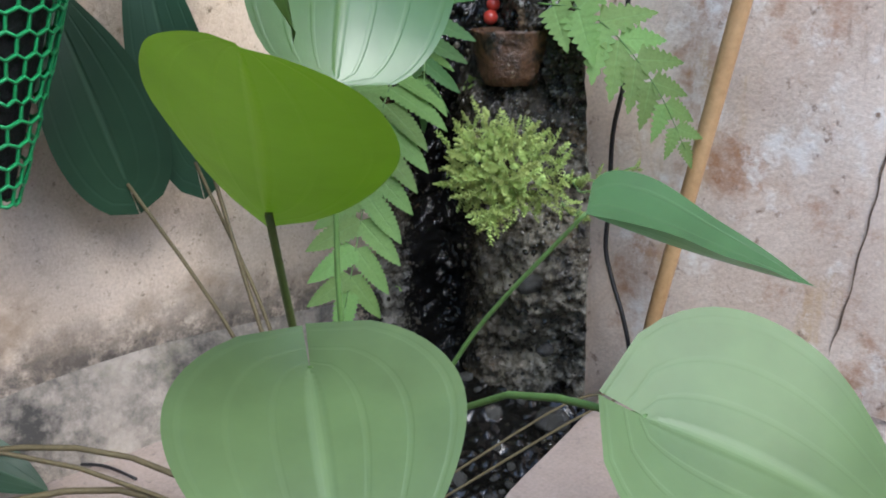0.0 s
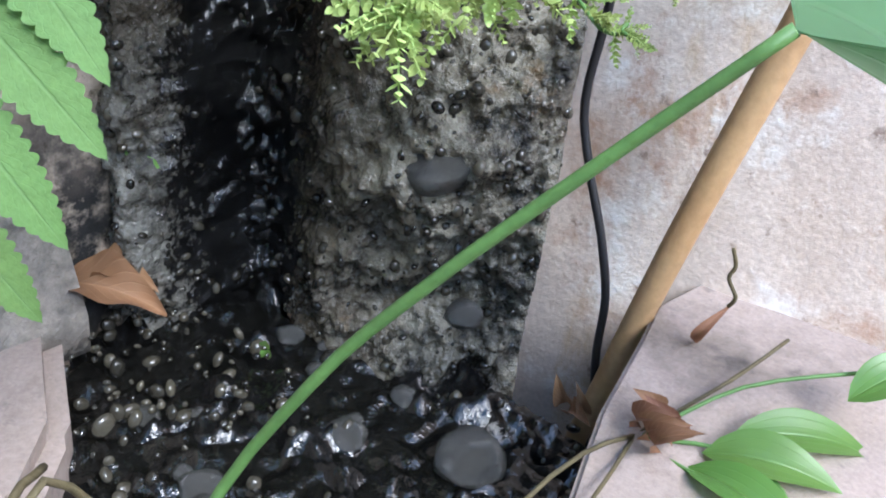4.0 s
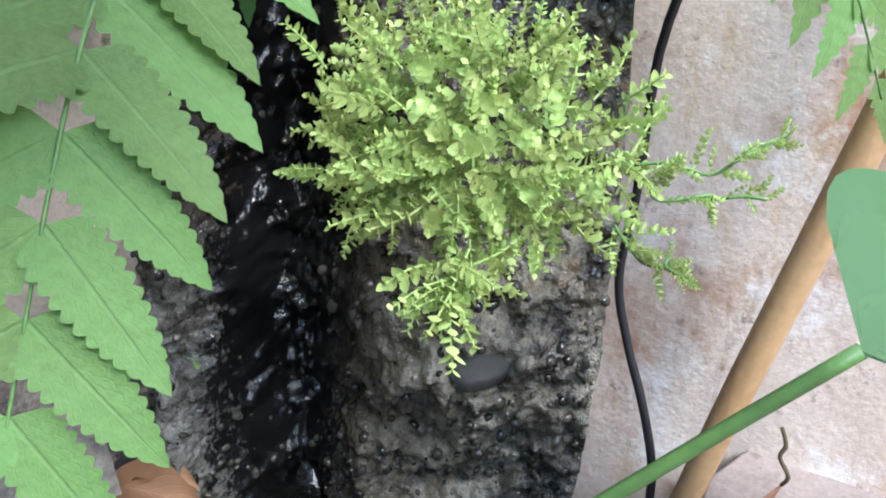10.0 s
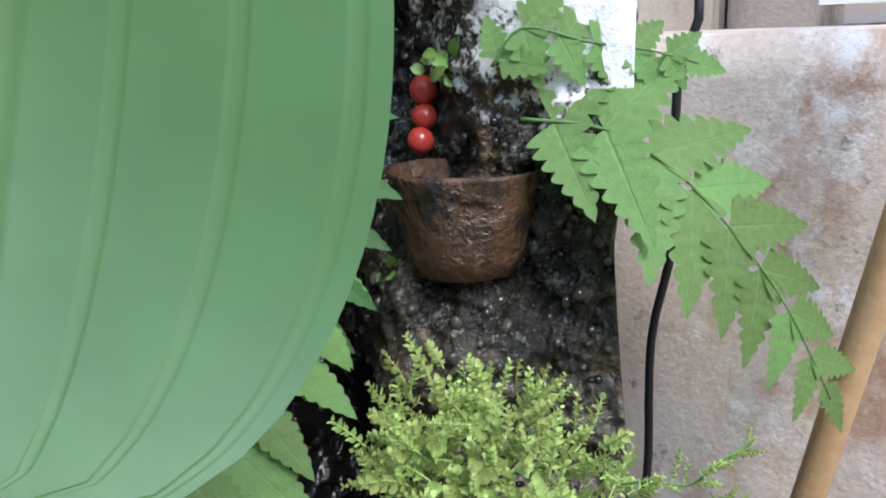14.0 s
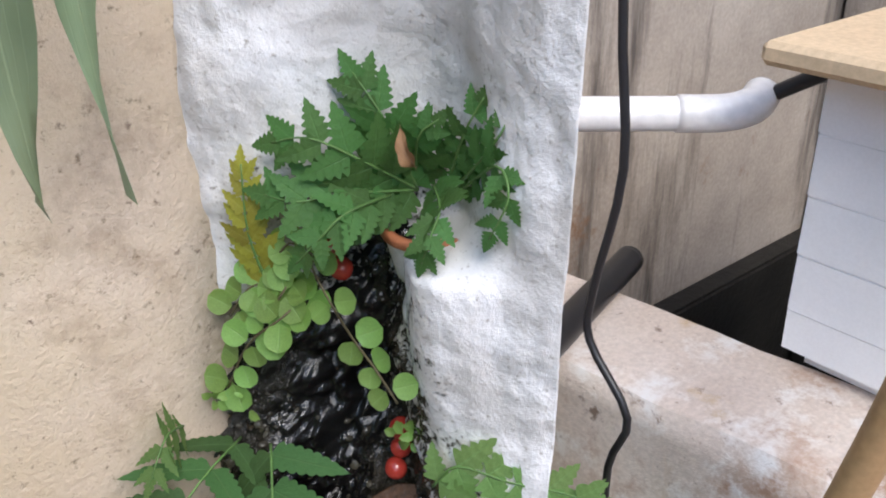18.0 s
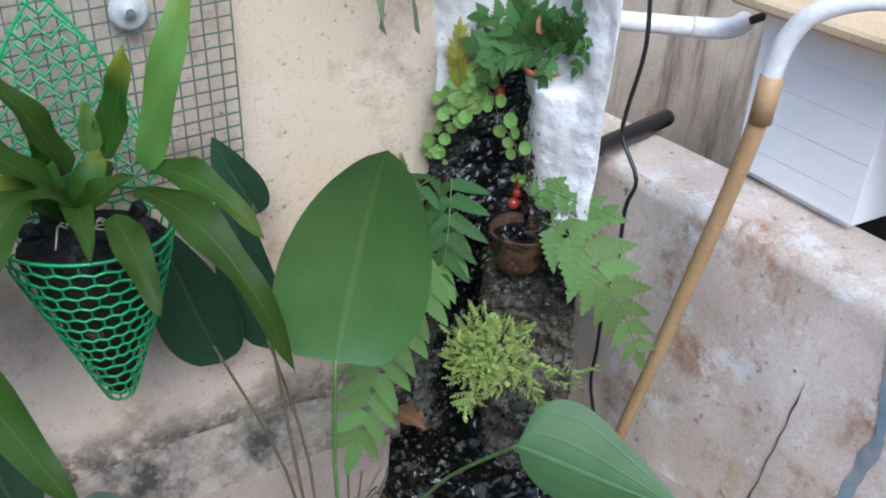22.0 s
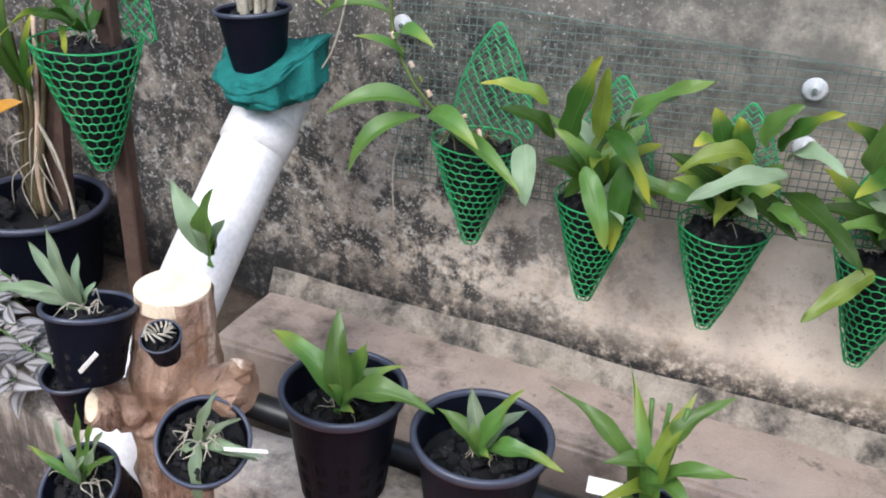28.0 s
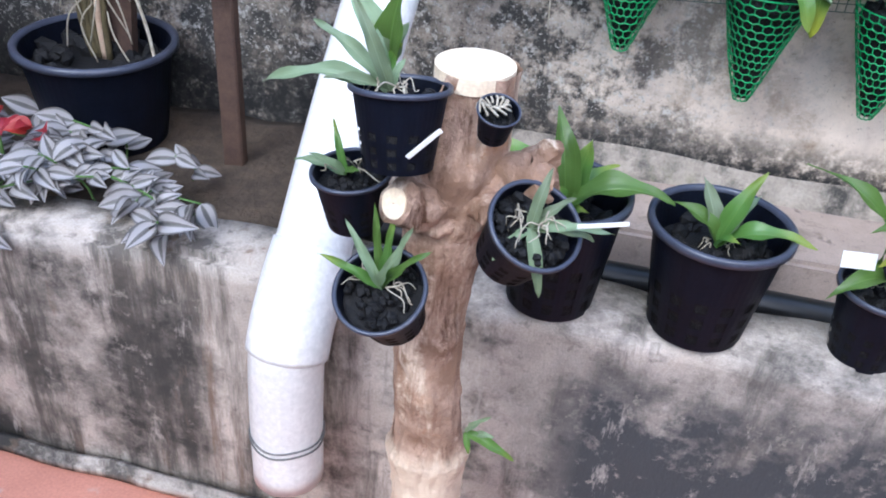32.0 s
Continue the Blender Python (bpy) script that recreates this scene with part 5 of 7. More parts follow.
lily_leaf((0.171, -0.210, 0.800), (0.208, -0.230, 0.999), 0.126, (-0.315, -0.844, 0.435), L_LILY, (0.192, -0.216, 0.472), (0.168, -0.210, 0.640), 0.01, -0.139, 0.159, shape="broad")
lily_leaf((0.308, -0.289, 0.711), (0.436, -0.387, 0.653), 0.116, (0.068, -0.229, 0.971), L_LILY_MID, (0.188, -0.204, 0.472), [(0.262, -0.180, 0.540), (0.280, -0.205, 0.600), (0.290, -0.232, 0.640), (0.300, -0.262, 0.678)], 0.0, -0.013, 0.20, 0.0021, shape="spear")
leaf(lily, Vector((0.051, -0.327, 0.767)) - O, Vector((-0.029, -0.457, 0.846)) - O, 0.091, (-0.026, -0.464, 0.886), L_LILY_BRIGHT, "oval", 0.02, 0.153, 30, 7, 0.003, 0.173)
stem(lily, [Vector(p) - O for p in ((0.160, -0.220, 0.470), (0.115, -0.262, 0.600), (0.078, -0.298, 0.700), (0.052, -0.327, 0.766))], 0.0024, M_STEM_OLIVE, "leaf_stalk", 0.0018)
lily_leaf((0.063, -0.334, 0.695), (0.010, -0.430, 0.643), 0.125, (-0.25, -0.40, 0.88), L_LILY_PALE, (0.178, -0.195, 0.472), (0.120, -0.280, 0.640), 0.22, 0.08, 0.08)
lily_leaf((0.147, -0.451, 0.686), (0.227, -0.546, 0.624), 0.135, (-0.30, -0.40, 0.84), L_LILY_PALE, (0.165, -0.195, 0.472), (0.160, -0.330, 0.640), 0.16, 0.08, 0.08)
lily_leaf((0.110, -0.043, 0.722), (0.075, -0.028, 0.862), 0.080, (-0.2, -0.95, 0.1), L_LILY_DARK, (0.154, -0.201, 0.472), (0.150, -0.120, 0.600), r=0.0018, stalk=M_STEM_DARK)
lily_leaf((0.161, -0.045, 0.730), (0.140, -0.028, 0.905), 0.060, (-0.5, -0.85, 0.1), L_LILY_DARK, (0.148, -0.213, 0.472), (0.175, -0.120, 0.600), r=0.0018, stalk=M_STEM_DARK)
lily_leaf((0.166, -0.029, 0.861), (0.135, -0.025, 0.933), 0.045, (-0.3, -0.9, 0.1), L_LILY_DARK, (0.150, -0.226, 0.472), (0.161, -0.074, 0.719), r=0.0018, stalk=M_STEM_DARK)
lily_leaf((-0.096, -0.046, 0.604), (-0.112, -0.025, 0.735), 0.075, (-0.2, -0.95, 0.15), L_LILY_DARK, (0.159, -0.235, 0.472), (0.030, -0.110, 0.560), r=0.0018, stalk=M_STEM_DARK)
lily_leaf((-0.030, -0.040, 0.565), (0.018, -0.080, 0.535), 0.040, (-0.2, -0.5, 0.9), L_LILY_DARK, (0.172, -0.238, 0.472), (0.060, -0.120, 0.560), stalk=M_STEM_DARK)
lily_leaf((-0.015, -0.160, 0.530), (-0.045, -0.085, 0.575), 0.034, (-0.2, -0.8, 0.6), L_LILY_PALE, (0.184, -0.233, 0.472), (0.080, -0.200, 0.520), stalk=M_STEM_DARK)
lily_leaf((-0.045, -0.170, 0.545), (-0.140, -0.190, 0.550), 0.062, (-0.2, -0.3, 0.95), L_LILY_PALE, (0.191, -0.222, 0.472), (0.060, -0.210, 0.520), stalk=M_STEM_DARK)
stem(lily, [Vector(p) - O for p in ((0.150, -0.215, 0.475), (0.050, -0.120, 0.540), (-0.07, -0.090, 0.545), (-0.130, -0.140, 0.530))], 0.0022, M_STEM_DARK, "flower_stalk")
for k in range(4):
    stem(lily, [Vector(p) - O for p in ((0.18, -0.205, 0.475), (0.198 + 0.008 * k, -0.165, 0.54 + 0.01 * k), (0.215 + 0.012 * k, -0.125 - 0.01 * k, 0.60 - 0.02 * k))], 0.0013, M_STEM_DARK, "dry_stalk")

# trailing orchid on the ledge by the tank
tr = thing("trailing_orchid", "thin trailing orchid with a few green leaves on the ledge", "orchid", (0.415, -0.262, 0.531))
o = Vector((0.378, -0.258, 0.518))
for a, b, c in (((0.378, -0.246, 0.516), (0.32, -0.240, 0.530), (0.20, -0.235, 0.515)), ((0.378, -0.246, 0.516), (0.30, -0.255, 0.525), (0.17, -0.250, 0.512)), ((0.378, -0.248, 0.516), (0.42, -0.270, 0.530), (0.458, -0.310, 0.540)), ((0.378, -0.248, 0.516), (0.39, -0.290, 0.522), (0.35, -0.330, 0.515)), ((0.378, -0.246, 0.516), (0.43, -0.262, 0.523), (0.47, -0.272, 0.530)), ((0.378, -0.248, 0.514), (0.36, -0.300, 0.520), (0.31, -0.320, 0.512))):
    stem(tr, [Vector(p) - o for p in (a, b, c)], 0.0009, M_STEM_DARK if a[1] > -0.247 else M_STEM, "cane")
for b, t, w in (((0.440, -0.305, 0.532), (0.468, -0.328, 0.552), 0.018), ((0.375, -0.268, 0.516), (0.362, -0.322, 0.520), 0.020), ((0.385, -0.270, 0.518), (0.400, -0.318, 0.522), 0.022), ((0.400, -0.275, 0.520), (0.440, -0.322, 0.516), 0.020), ((0.365, -0.280, 0.515), (0.325, -0.325, 0.518), 0.018)):
    leaf(tr, Vector(b) - o, Vector(t) - o, w, (-0.2, -0.2, 1), L_POT, "lance", 0.12, 0.2)
for k in range(6):
    leaf(tr, Vector((-0.005 + 0.004 * k, 0.006 * (k % 3), 0.0)), Vector((0.004 * k - 0.012, -0.012 + 0.006 * k, 0.022 - 0.002 * k)), 0.010, (-0.5, 0, 0.8), L_DEAD, "lance", 0.3, 0.4, 6, 2, 0.05)

# black bar added to stand in for the dark gap along the gutter
hs = thing("gutter_gap_bar", "added black bar that fills the dark gap behind the front wall", "hose", (-0.62, -0.330, 0.512))
part("hose", tube(bmesh.new(), [(-0.66, 0.0, 0.0), (-0.3, -0.004, 0.002), (0.0, 0.003, 0.0), (0.4, -0.002, 0.002), (0.85, 0.004, 0.0)], 0.022, 16), M_CABLE, hs, smooth=True)
cw = thing("power_cable", "thin black cable lying on the ledge", "cable", (0.05, -0.03, 0.511))
part("wire", tube(bmesh.new(), [(-0.03, 0.022, 0.0), (-0.004, 0.017, 0.001), (0.019, -0.002, 0.001), (0.031, -0.037, 0.0)], 0.0012, 8), M_CABLE, cw, smooth=True)

# ---- wire mesh on the wall, its washers, and the cone planters ----
wm = thing("wire_mesh", "grey-green square wire mesh fixed to the wall", "wire mesh", (0, 0, 0))
x0, x1, CELL = -1.10, 0.167, 0.0127


def mesh_low(x):
    return 0.802 + 0.095 * (x - x0) / (x1 - x0)


def mesh_high(x):
    return 1.115 - 0.022 * (x - x0) / (x1 - x0)


def wire(bm, a, b, r=0.0007):
    a, b = Vector(a), Vector(b)
    d = (b - a).normalized()
    s = d.cross(Vector((0, 1, 0))).normalized() * r
    q = Vector((0, r, 0))
    A = [bm.verts.new(a + v) for v in (s + q, s - q, -s - q, -s + q)]
    B = [bm.verts.new(b + v) for v in (s + q, s - q, -s - q, -s + q)]
    for k in range(4):
        bm.faces.new((A[k], A[(k + 1) % 4], B[(k + 1) % 4], B[k]))


n = int((x1 - x0) / CELL)
sway = [0.0015 * noise.noise(Vector((i * 0.2, 0, 0))) for i in range(n + 1)]
for i in range(n + 1):
    x = x1 - CELL * i
    bm = bmesh.new()
    wire(bm, (x, -0.010, mesh_low(x)), (x, -0.010 + sway[i], mesh_high(x)))
    part("upright_wire", bm, M_WIRE, wm)
k = 0
while True:
    dz = CELL * k
    if mesh_low(x0) + dz > mesh_high(x0):
        break
    bm = bmesh.new()
    ring = None
    for a in range(13):
        x = x0 + (x1 - x0) * a / 12
        y, z = -0.0115 + 0.002 * noise.noise(Vector((x * 3, k, 0))), min(mesh_low(x) + dz, mesh_high(x))
        last, ring = ring, [bm.verts.new((x, y + u, z + w)) for u, w in ((0.0007, 0.0007), (-0.0007, 0.0007), (-0.0007, -0.0007), (0.0007, -0.0007))]
        for c in range(4 if last else 0):
            bm.faces.new((last[c], last[(c + 1) % 4], ring[(c + 1) % 4], ring[c]))
    part("level_wire", bm, M_WIRE, wm)
    k += 1
for x, z in ((-0.478, 1.066), (0.082, 1.049), (-1.084, 1.063), (-0.472, 0.985)):
    w = thing("washer", "pale round plastic washer holding the wire mesh", "washer", (x, -0.012, z), "washers of the wire mesh")
    bm = lathe(bmesh.new(), [(0.016, 0), (0.0165, 0.002), (0.012, 0.0045), (0.005, 0.005), (0.0045, 0.008), (0.001, 0.0085)], 28, None, True)
    ob = part("disc", bm, M_WASHER, w, smooth=True)
    ob.rotation_euler = (radians(90), 0, 0)
    ob = part("screw_head", lathe(bmesh.new(), [(0.004, 0.008), (0.004, 0.0095), (0.0005, 0.010)], 10, None, True), M_WIRE, w)
    ob.rotation_euler = (radians(90), 0, 0)


def strand(bm, pts, r=0.0014):
    tube4 = [Vector(p) for p in pts]
    up, rings = Vector((0.3, 0.5, 0.8)), []
    for i, p in enumerate(tube4):
        d = (tube4[min(i + 1, len(tube4) - 1)] - tube4[max(i - 1, 0)]).normalized()
        s = d.cross(up).normalized()
        t = d.cross(s)
        rings.append([bm.verts.new(p + v * r) for v in (s, t, -s, -t)])
    for A, B in zip(rings, rings[1:]):
        for k in range(4):
            bm.faces.new((A[k], A[(k + 1) % 4], B[(k + 1) % 4], B[k])).smooth = True


def cone_meshes(R=0.066, H=0.165, rings=14, cols=22, flap=0.16):
    """The cone: level strands and slanting ones, tied by knots; the flap that rises behind it along the wall."""
    bm = bmesh.new()

    def at(a, t):
        t = max(t, 0.0)
        r = 0.011 + (R - 0.011) * t ** 0.92
        wob = 1 + 0.03 * math.sin(3 * a + t * 5)
        return Vector((r * wob * math.cos(a), r * wob * math.sin(a) * 0.92, H * t))

    amp = 0.13 / rings
    for k in range(rings + 1):  # rows that zigzag, tied where a crest meets the trough above
        t = k / rings
        if k == rings:
            strand(bm, [at(2 * math.pi * i / 40, 1.0) for i in range(41)], 0.0015)
            break
        n = 2 * (cols if k > 4 else cols // 2)
        strand(bm, [at(2 * math.pi * i / n, t + amp * (1 if (i + k) % 2 == 0 else -1)) for i in range(n + 1)], 0.0013)
        for i in range(n):
            if (i + k) % 2 == 0:
                up = t + 1.0 / rings - (amp if k + 1 < rings else 0)
                strand(bm, [at(2 * math.pi * i / n, t + amp), at(2 * math.pi * i / n, up)], 0.0011)
    cone = mesh_of("cone_net", bm, M_NET)
    bm = bmesh.new()

    def half(z):
        t = z / flap
        return R * 0.98 * max(0.02, (1 - t ** 1.7)) ** 0.8

    m = 17
    for k in range(m + 1):  # diamond netting as zigzag rows
        z = flap * k / m
        w = half(z)
        nseg = max(2, int(w * 2 / 0.0080))
        pts = []
        for i in range(nseg + 1):
            x = -w + 2 * w * i / nseg
            pts.append((x, R * 0.9, min(flap, z + (0.0047 if i % 2 == k % 2 else -0.0047))))
        strand(bm, pts, 0.0015)
    strand(bm, [(half(flap * i / 20) * sg, R * 0.9, flap * i / 20) for sg in (-1,) for i in range(21)] + [(half(flap * (20 - i) / 20), R * 0.9, flap * (20 - i) / 20) for i in range(21)], 0.0015)
    return cone, mesh_of("back_net", bm, M_NET)


CONE_NET, BACK_NET = cone_meshes()
fill_bm = chunks(bmesh.new(), 0.050, 0.150, 40, 0.010, 8)
lathe(fill_bm, [(0.008, 0.004), (0.055, 0.148), (0.03, 0.152), (0.001, 0.152)], 20)
CONE_FILL = mesh_of("charcoal", fill_bm, M_COAL)
lump = chunks(bmesh.new(), 0.030, 0.085, 14, 0.012, 3)
CONE_BITS = mesh_of("brick_bits", lump, M_CLAY)


def cone_planter(place, s=1.0, turn=0.0, label="green plastic net cone hung on the wall mesh"):
    c = thing("cone_planter", label, "hanging planter", place, "cone planters on the wall")
    for nm, me in (("cone_net", CONE_NET), ("charcoal", CONE_FILL), ("brick_bits", CONE_BITS)):
        ob = new(nm, me)
        ob.parent = c
        ob.scale = (s, s, s)
        ob.rotation_euler = (0, 0, turn)
        if nm != "cone_net":
            tagged(ob, kind="stuff")
    ob = new("back_net", BACK_NET)
    ob.parent = c
    ob.location = (0, 0, 0.165 * s)
    ob.scale = (s, 1, s)
    return c


CONES = [(0.014, -0.086, 0.732, 1.05), (-0.134, -0.084, 0.714, 1.02), (-0.341, -0.084, 0.714, 1.0), (-0.548, -0.084, 0.712, 1.0), (-0.729, -0.086, 0.710, 1.03), (-0.921, -0.086, 0.758, 1.03)]
for i, (x, y, z, s) in enumerate(CONES):
    cone_planter((x, y, z), s, i * 1.3)

# orchid whose leaves stand out most, in the cone nearest the corner
CONE1 = [
    (0.005, -0.090, 0.953, -0.044, -0.110, 1.060, 0.020, 0.10), (-0.009, -0.100, 0.944, -0.107, -0.123, 1.029, 0.022, 0.15),
    (0.034, -0.090, 0.961, 0.056, -0.130, 1.062, 0.020, -0.05), (0.065, -0.100, 0.949, 0.113, -0.130, 1.134, 0.021, 0.10),
    (0.050, -0.110, 0.939, 0.123, -0.258, 0.853, 0.026, 0.28), (0.065, -0.100, 0.949, 0.124, -0.190, 0.927, 0.024, 0.20),
    (0.028, -0.130, 0.932, 0.038, -0.209, 0.887, 0.022, 0.10), (-0.027, -0.110, 0.955, -0.096, -0.170, 0.886, 0.026, 0.10),
    (-0.008, -0.090, 0.963, -0.013, -0.100, 1.006, 0.014, 0.00), (0.026, -0.090, 0.968, 0.025, -0.100, 1.013, 0.014, 0.00),
]
strap_plant("orchid_plant", "orchid with long arching dark green leaves in the net cone", (0.01, -0.085, 0.895), CONE1, [L_ORCHID, L_ORCHID, L_ORCHID, L_POT, L_ORCHID, L_ORCHID], "orchids in the cone planters", roots=9, width_gain=1.2)
CONE2 = [
    (-0.150, -0.165, 0.947, -0.231, -0.114, 1.019, 0.026, 0.05), (-0.160, -0.193, 0.942, -0.115, -0.296, 0.978, 0.026, 0.10),
    (-0.134, -0.145, 0.982, -0.090, -0.215, 0.969, 0.024, 0.25), (-0.143, -0.155, 0.914, -0.227, -0.215, 0.931, 0.022, 0.25),
    (-0.118, -0.155, 0.901, -0.047, -0.366, 0.887, 0.030, 0.10), (-0.161, -0.165, 0.896, -0.194, -0.215, 0.869, 0.020, 0.05),
    (-0.144, -0.165, 0.899, -0.172, -0.235, 0.883, 0.020, 0.00), (-0.111, -0.155, 0.929, -0.085, -0.235, 0.974, 0.018, 0.00),
    (-0.168, -0.135, 0.956, -0.259, -0.215, 0.971, 0.028, 0.15), (-0.170, -0.135, 0.918, -0.263, -0.215, 0.955, 0.028, 0.20),
    (-0.151, -0.135, 0.949, -0.172, -0.143, 1.040, 0.024, 0.35), (-0.087, -0.115, 0.960, -0.069, -0.115, 1.002, 0.022, 0.00),
]
strap_plant("orchid_plant", "orchid with green and yellowing strap leaves in the net cone", (-0.15, -0.085, 0.865), CONE2, [L_ORCHID, L_ORCHID_YELLOW, L_ORCHID_YELLOW, L_ORCHID, L_ORCHID, L_GREY, L_POT, L_ORCHID_YELLOW, L_ORCHID, L_ORCHID], "orchids in the cone planters", roots=5, width_gain=1.2)
rg = random.Random(31)
extra = tuft(rg, (-0.16, -0.09, 0.895), 19, 0.125, 0.026, 1.0, 0.25, (0, -0.3, 0))
strap_plant("orchid_plant", "dense dark green orchid behind the yellowing one", (-0.16, -0.088, 0.868), extra, [L_ORCHID], "orchids in the cone planters")
inner = tuft(rg, (0.005, -0.082, 0.912), 8, 0.085, 0.022, 1.0, 0.25, (-0.2, -0.3, 0.2))
strap_plant("orchid_plant", "short dark orchid leaves packed in the net cone", (0.005, -0.082, 0.893), inner, [L_ORCHID], "orchids in the cone planters")
CONE5 = [
    (-0.810, -0.115, 1.016, -0.895, -0.155, 1.045, 0.020, 0.12),
    (-0.830, -0.145, 0.961, -0.806, -0.195, 0.893, 0.028, 0.12),
    (-0.724, -0.135, 0.994, -0.639, -0.215, 0.956, 0.022, 0.30),
    (-0.735, -0.175, 0.959, -0.683, -0.215, 0.865, 0.024, 0.08),
    (-0.680, -0.175, 0.976, -0.679, -0.205, 0.856, 0.024, 0.05),
    (-0.702, -0.115, 0.994, -0.598, -0.155, 1.099, 0.024, 0.12),
    (-0.779, -0.105, 0.965, -0.747, -0.115, 1.092, 0.030, 0.05),
    (-0.738, -0.095, 0.974, -0.737, -0.105, 1.077, 0.022, 0.00),
    (-0.705, -0.105, 0.997, -0.642, -0.135, 1.063, 0.022, 0.15),
    (-0.797, -0.115, 0.966, -0.865, -0.155, 1.014, 0.022, 0.20),
]
CONE4 = [
    (-0.531, -0.138, 1.004, -0.614, -0.188, 0.989, 0.024, 0.22),
    (-0.486, -0.158, 0.993, -0.595, -0.228, 0.966, 0.022, 0.15),
    (-0.488, -0.138, 0.964, -0.380, -0.248, 0.934, 0.024, 0.12),
    (-0.497, -0.158, 0.950, -0.449, -0.208, 0.945, 0.020, 0.08),
    (-0.570, -0.108, 0.998, -0.591, -0.108, 1.048, 0.024, 0.10),
    (-0.524, -0.108, 1.012, -0.490, -0.128, 1.077, 0.026, 0.10),
    (-0.503, -0.108, 1.008, -0.445, -0.138, 1.079, 0.022, 0.10),
    (-0.581, -0.128, 1.008, -0.602, -0.168, 1.016, 0.020, 0.15),
    (-0.488, -0.108, 0.996, -0.426, -0.168, 1.020, 0.022, 0.25),
    (-0.542, -0.108, 0.988, -0.560, -0.108, 1.042, 0.024, 0.00),
]
CONE3 = [
    (-0.360, -0.158, 0.892, -0.429, -0.208, 0.826, 0.022, 0.05),
    (-0.287, -0.148, 0.962, -0.269, -0.208, 0.947, 0.024, 0.20),
    (-0.298, -0.148, 0.983, -0.341, -0.208, 0.969, 0.020, 0.20),
    (-0.295, -0.158, 0.914, -0.332, -0.208, 0.893, 0.022, 0.10),
    (-0.380, -0.088, 1.012, -0.432, -0.108, 1.060, 0.022, 0.10),
    (-0.390, -0.098, 0.993, -0.371, -0.138, 1.109, 0.024, 0.15),
    (-0.358, -0.108, 1.001, -0.405, -0.168, 0.991, 0.022, 0.20),
    (-0.338, -0.108, 0.997, -0.303, -0.148, 1.031, 0.022, 0.20),
    (-0.343, -0.128, 0.947, -0.386, -0.148, 0.978, 0.020, 0.10),
    (-0.333, -0.088, 1.004, -0.333, -0.098, 1.043, 0.022, 0.00),
]
for (x, y, z, s), table, lab in zip(CONES[2:5], (CONE3, CONE4, CONE5), ("bushy orchid with dark green leaves in the net cone", "orchid with broad green and yellow leaves in the net cone", "tall orchid with green and yellow leaves in the net cone")):
    rows = table + tuft(rg, (x, y - 0.005, z + 0.185), 15, 0.115, 0.027, 1.0, 0.28, (0, -0.3, 0.1))
    strap_plant("orchid_plant", lab, (x, y - 0.01, z + 0.165), rows, [L_ORCHID_YELLOW, L_GREY, L_ORCHID, L_POT, L_ORCHID, L_POT, L_ORCHID], "orchids in the cone planters", roots=4, width_gain=1.25)

# orchid hung higher up, only its leaf tips hang into view
net_pot("hanging_pot", "black slotted pot of a drooping orchid high on the wall", (0.290, -0.062, 1.26), 0.050, 0.08, (12, 2), (0, 0), "", 0.8, 9)
strap_plant("orchid_plant", "orchid with long drooping grey-green leaves high on the wall", (0.285, -0.062, 1.31), [(0.280, -0.11, 1.34, 0.284, -0.060, 1.024, 0.030, -0.05), (0.300, -0.11, 1.34, 0.315, -0.060, 1.022, 0.018, -0.04), (0.270, -0.10, 1.34, 0.20, -0.09, 1.12, 0.026, 0.1)], [L_GREY], "", "strap", 0.2)

# dendrobium in the far cone: a cane that leans left with a fan of pale leaves
O6 = Vector((-0.930, -0.087, 0.925))
den = thing("dendrobium", "dendrobium with a leaning cane and broad pale green leaves", "orchid", O6, "orchids in the cone planters")
stem(den, [(0.0, 0.0, 0.0), (-0.03, -0.03, 0.035), (-0.075, -0.045, 0.085), (-0.12, -0.03, 0.15), (-0.13, -0.02, 0.22)], 0.0028, M_STEM_OLIVE, "cane")
stem(den, [(0.01, 0.0, 0.0), (0.02, -0.03, 0.03), (0.03, -0.05, 0.035), (0.035, -0.06, 0.02)], 0.0035, M_BARK, "cane")
stem(den, [(0.0, 0.0, 0.01), (-0.02, -0.03, 0.03), (-0.01, -0.05, 0.05), (0.01, -0.055, 0.06)], 0.0032, M_BARK, "cane")
for k in range(7):  # swollen joints of the cane
    q = k / 6
    p = Vector((-0.03, -0.03, 0.035)).lerp(Vector((-0.12, -0.03, 0.15)), q)
    stem(den, [p - Vector((-0.003, 0, 0.004)), p, p + Vector((-0.003, 0, 0.004))], 0.0042, M_STEM_OLIVE if k % 2 else M_BARK, "cane_joint", 0.0034)
for b, t, w, bd in (((-0.06, -0.045, 0.055), (-0.185, -0.115, 0.055), 0.036, 0.22), ((-0.05, -0.055, 0.05), (0.050, -0.115, 0.045), 0.036, 0.18), ((-0.06, -0.05, 0.045), (-0.155, -0.120, -0.035), 0.034, 0.25), ((-0.02, -0.03, 0.02), (0.120, -0.120, -0.005), 0.026, 0.15), ((-0.125, -0.03, 0.18), (-0.23, -0.06, 0.17), 0.024, 0.25), ((-0.13, -0.02, 0.2), (-0.09, -0.05, 0.26), 0.022, 0.1), ((-0.115, -0.03, 0.145), (-0.035, -0.085, 0.165), 0.026, 0.2), ((-0.10, -0.03, 0.12), (-0.15, -0.09, 0.16), 0.020, 0.1)):
    leaf(den, b, t, w, (0, -0.5, 0.85), L_POT, "lance", bd, 0.25, 12, 3)
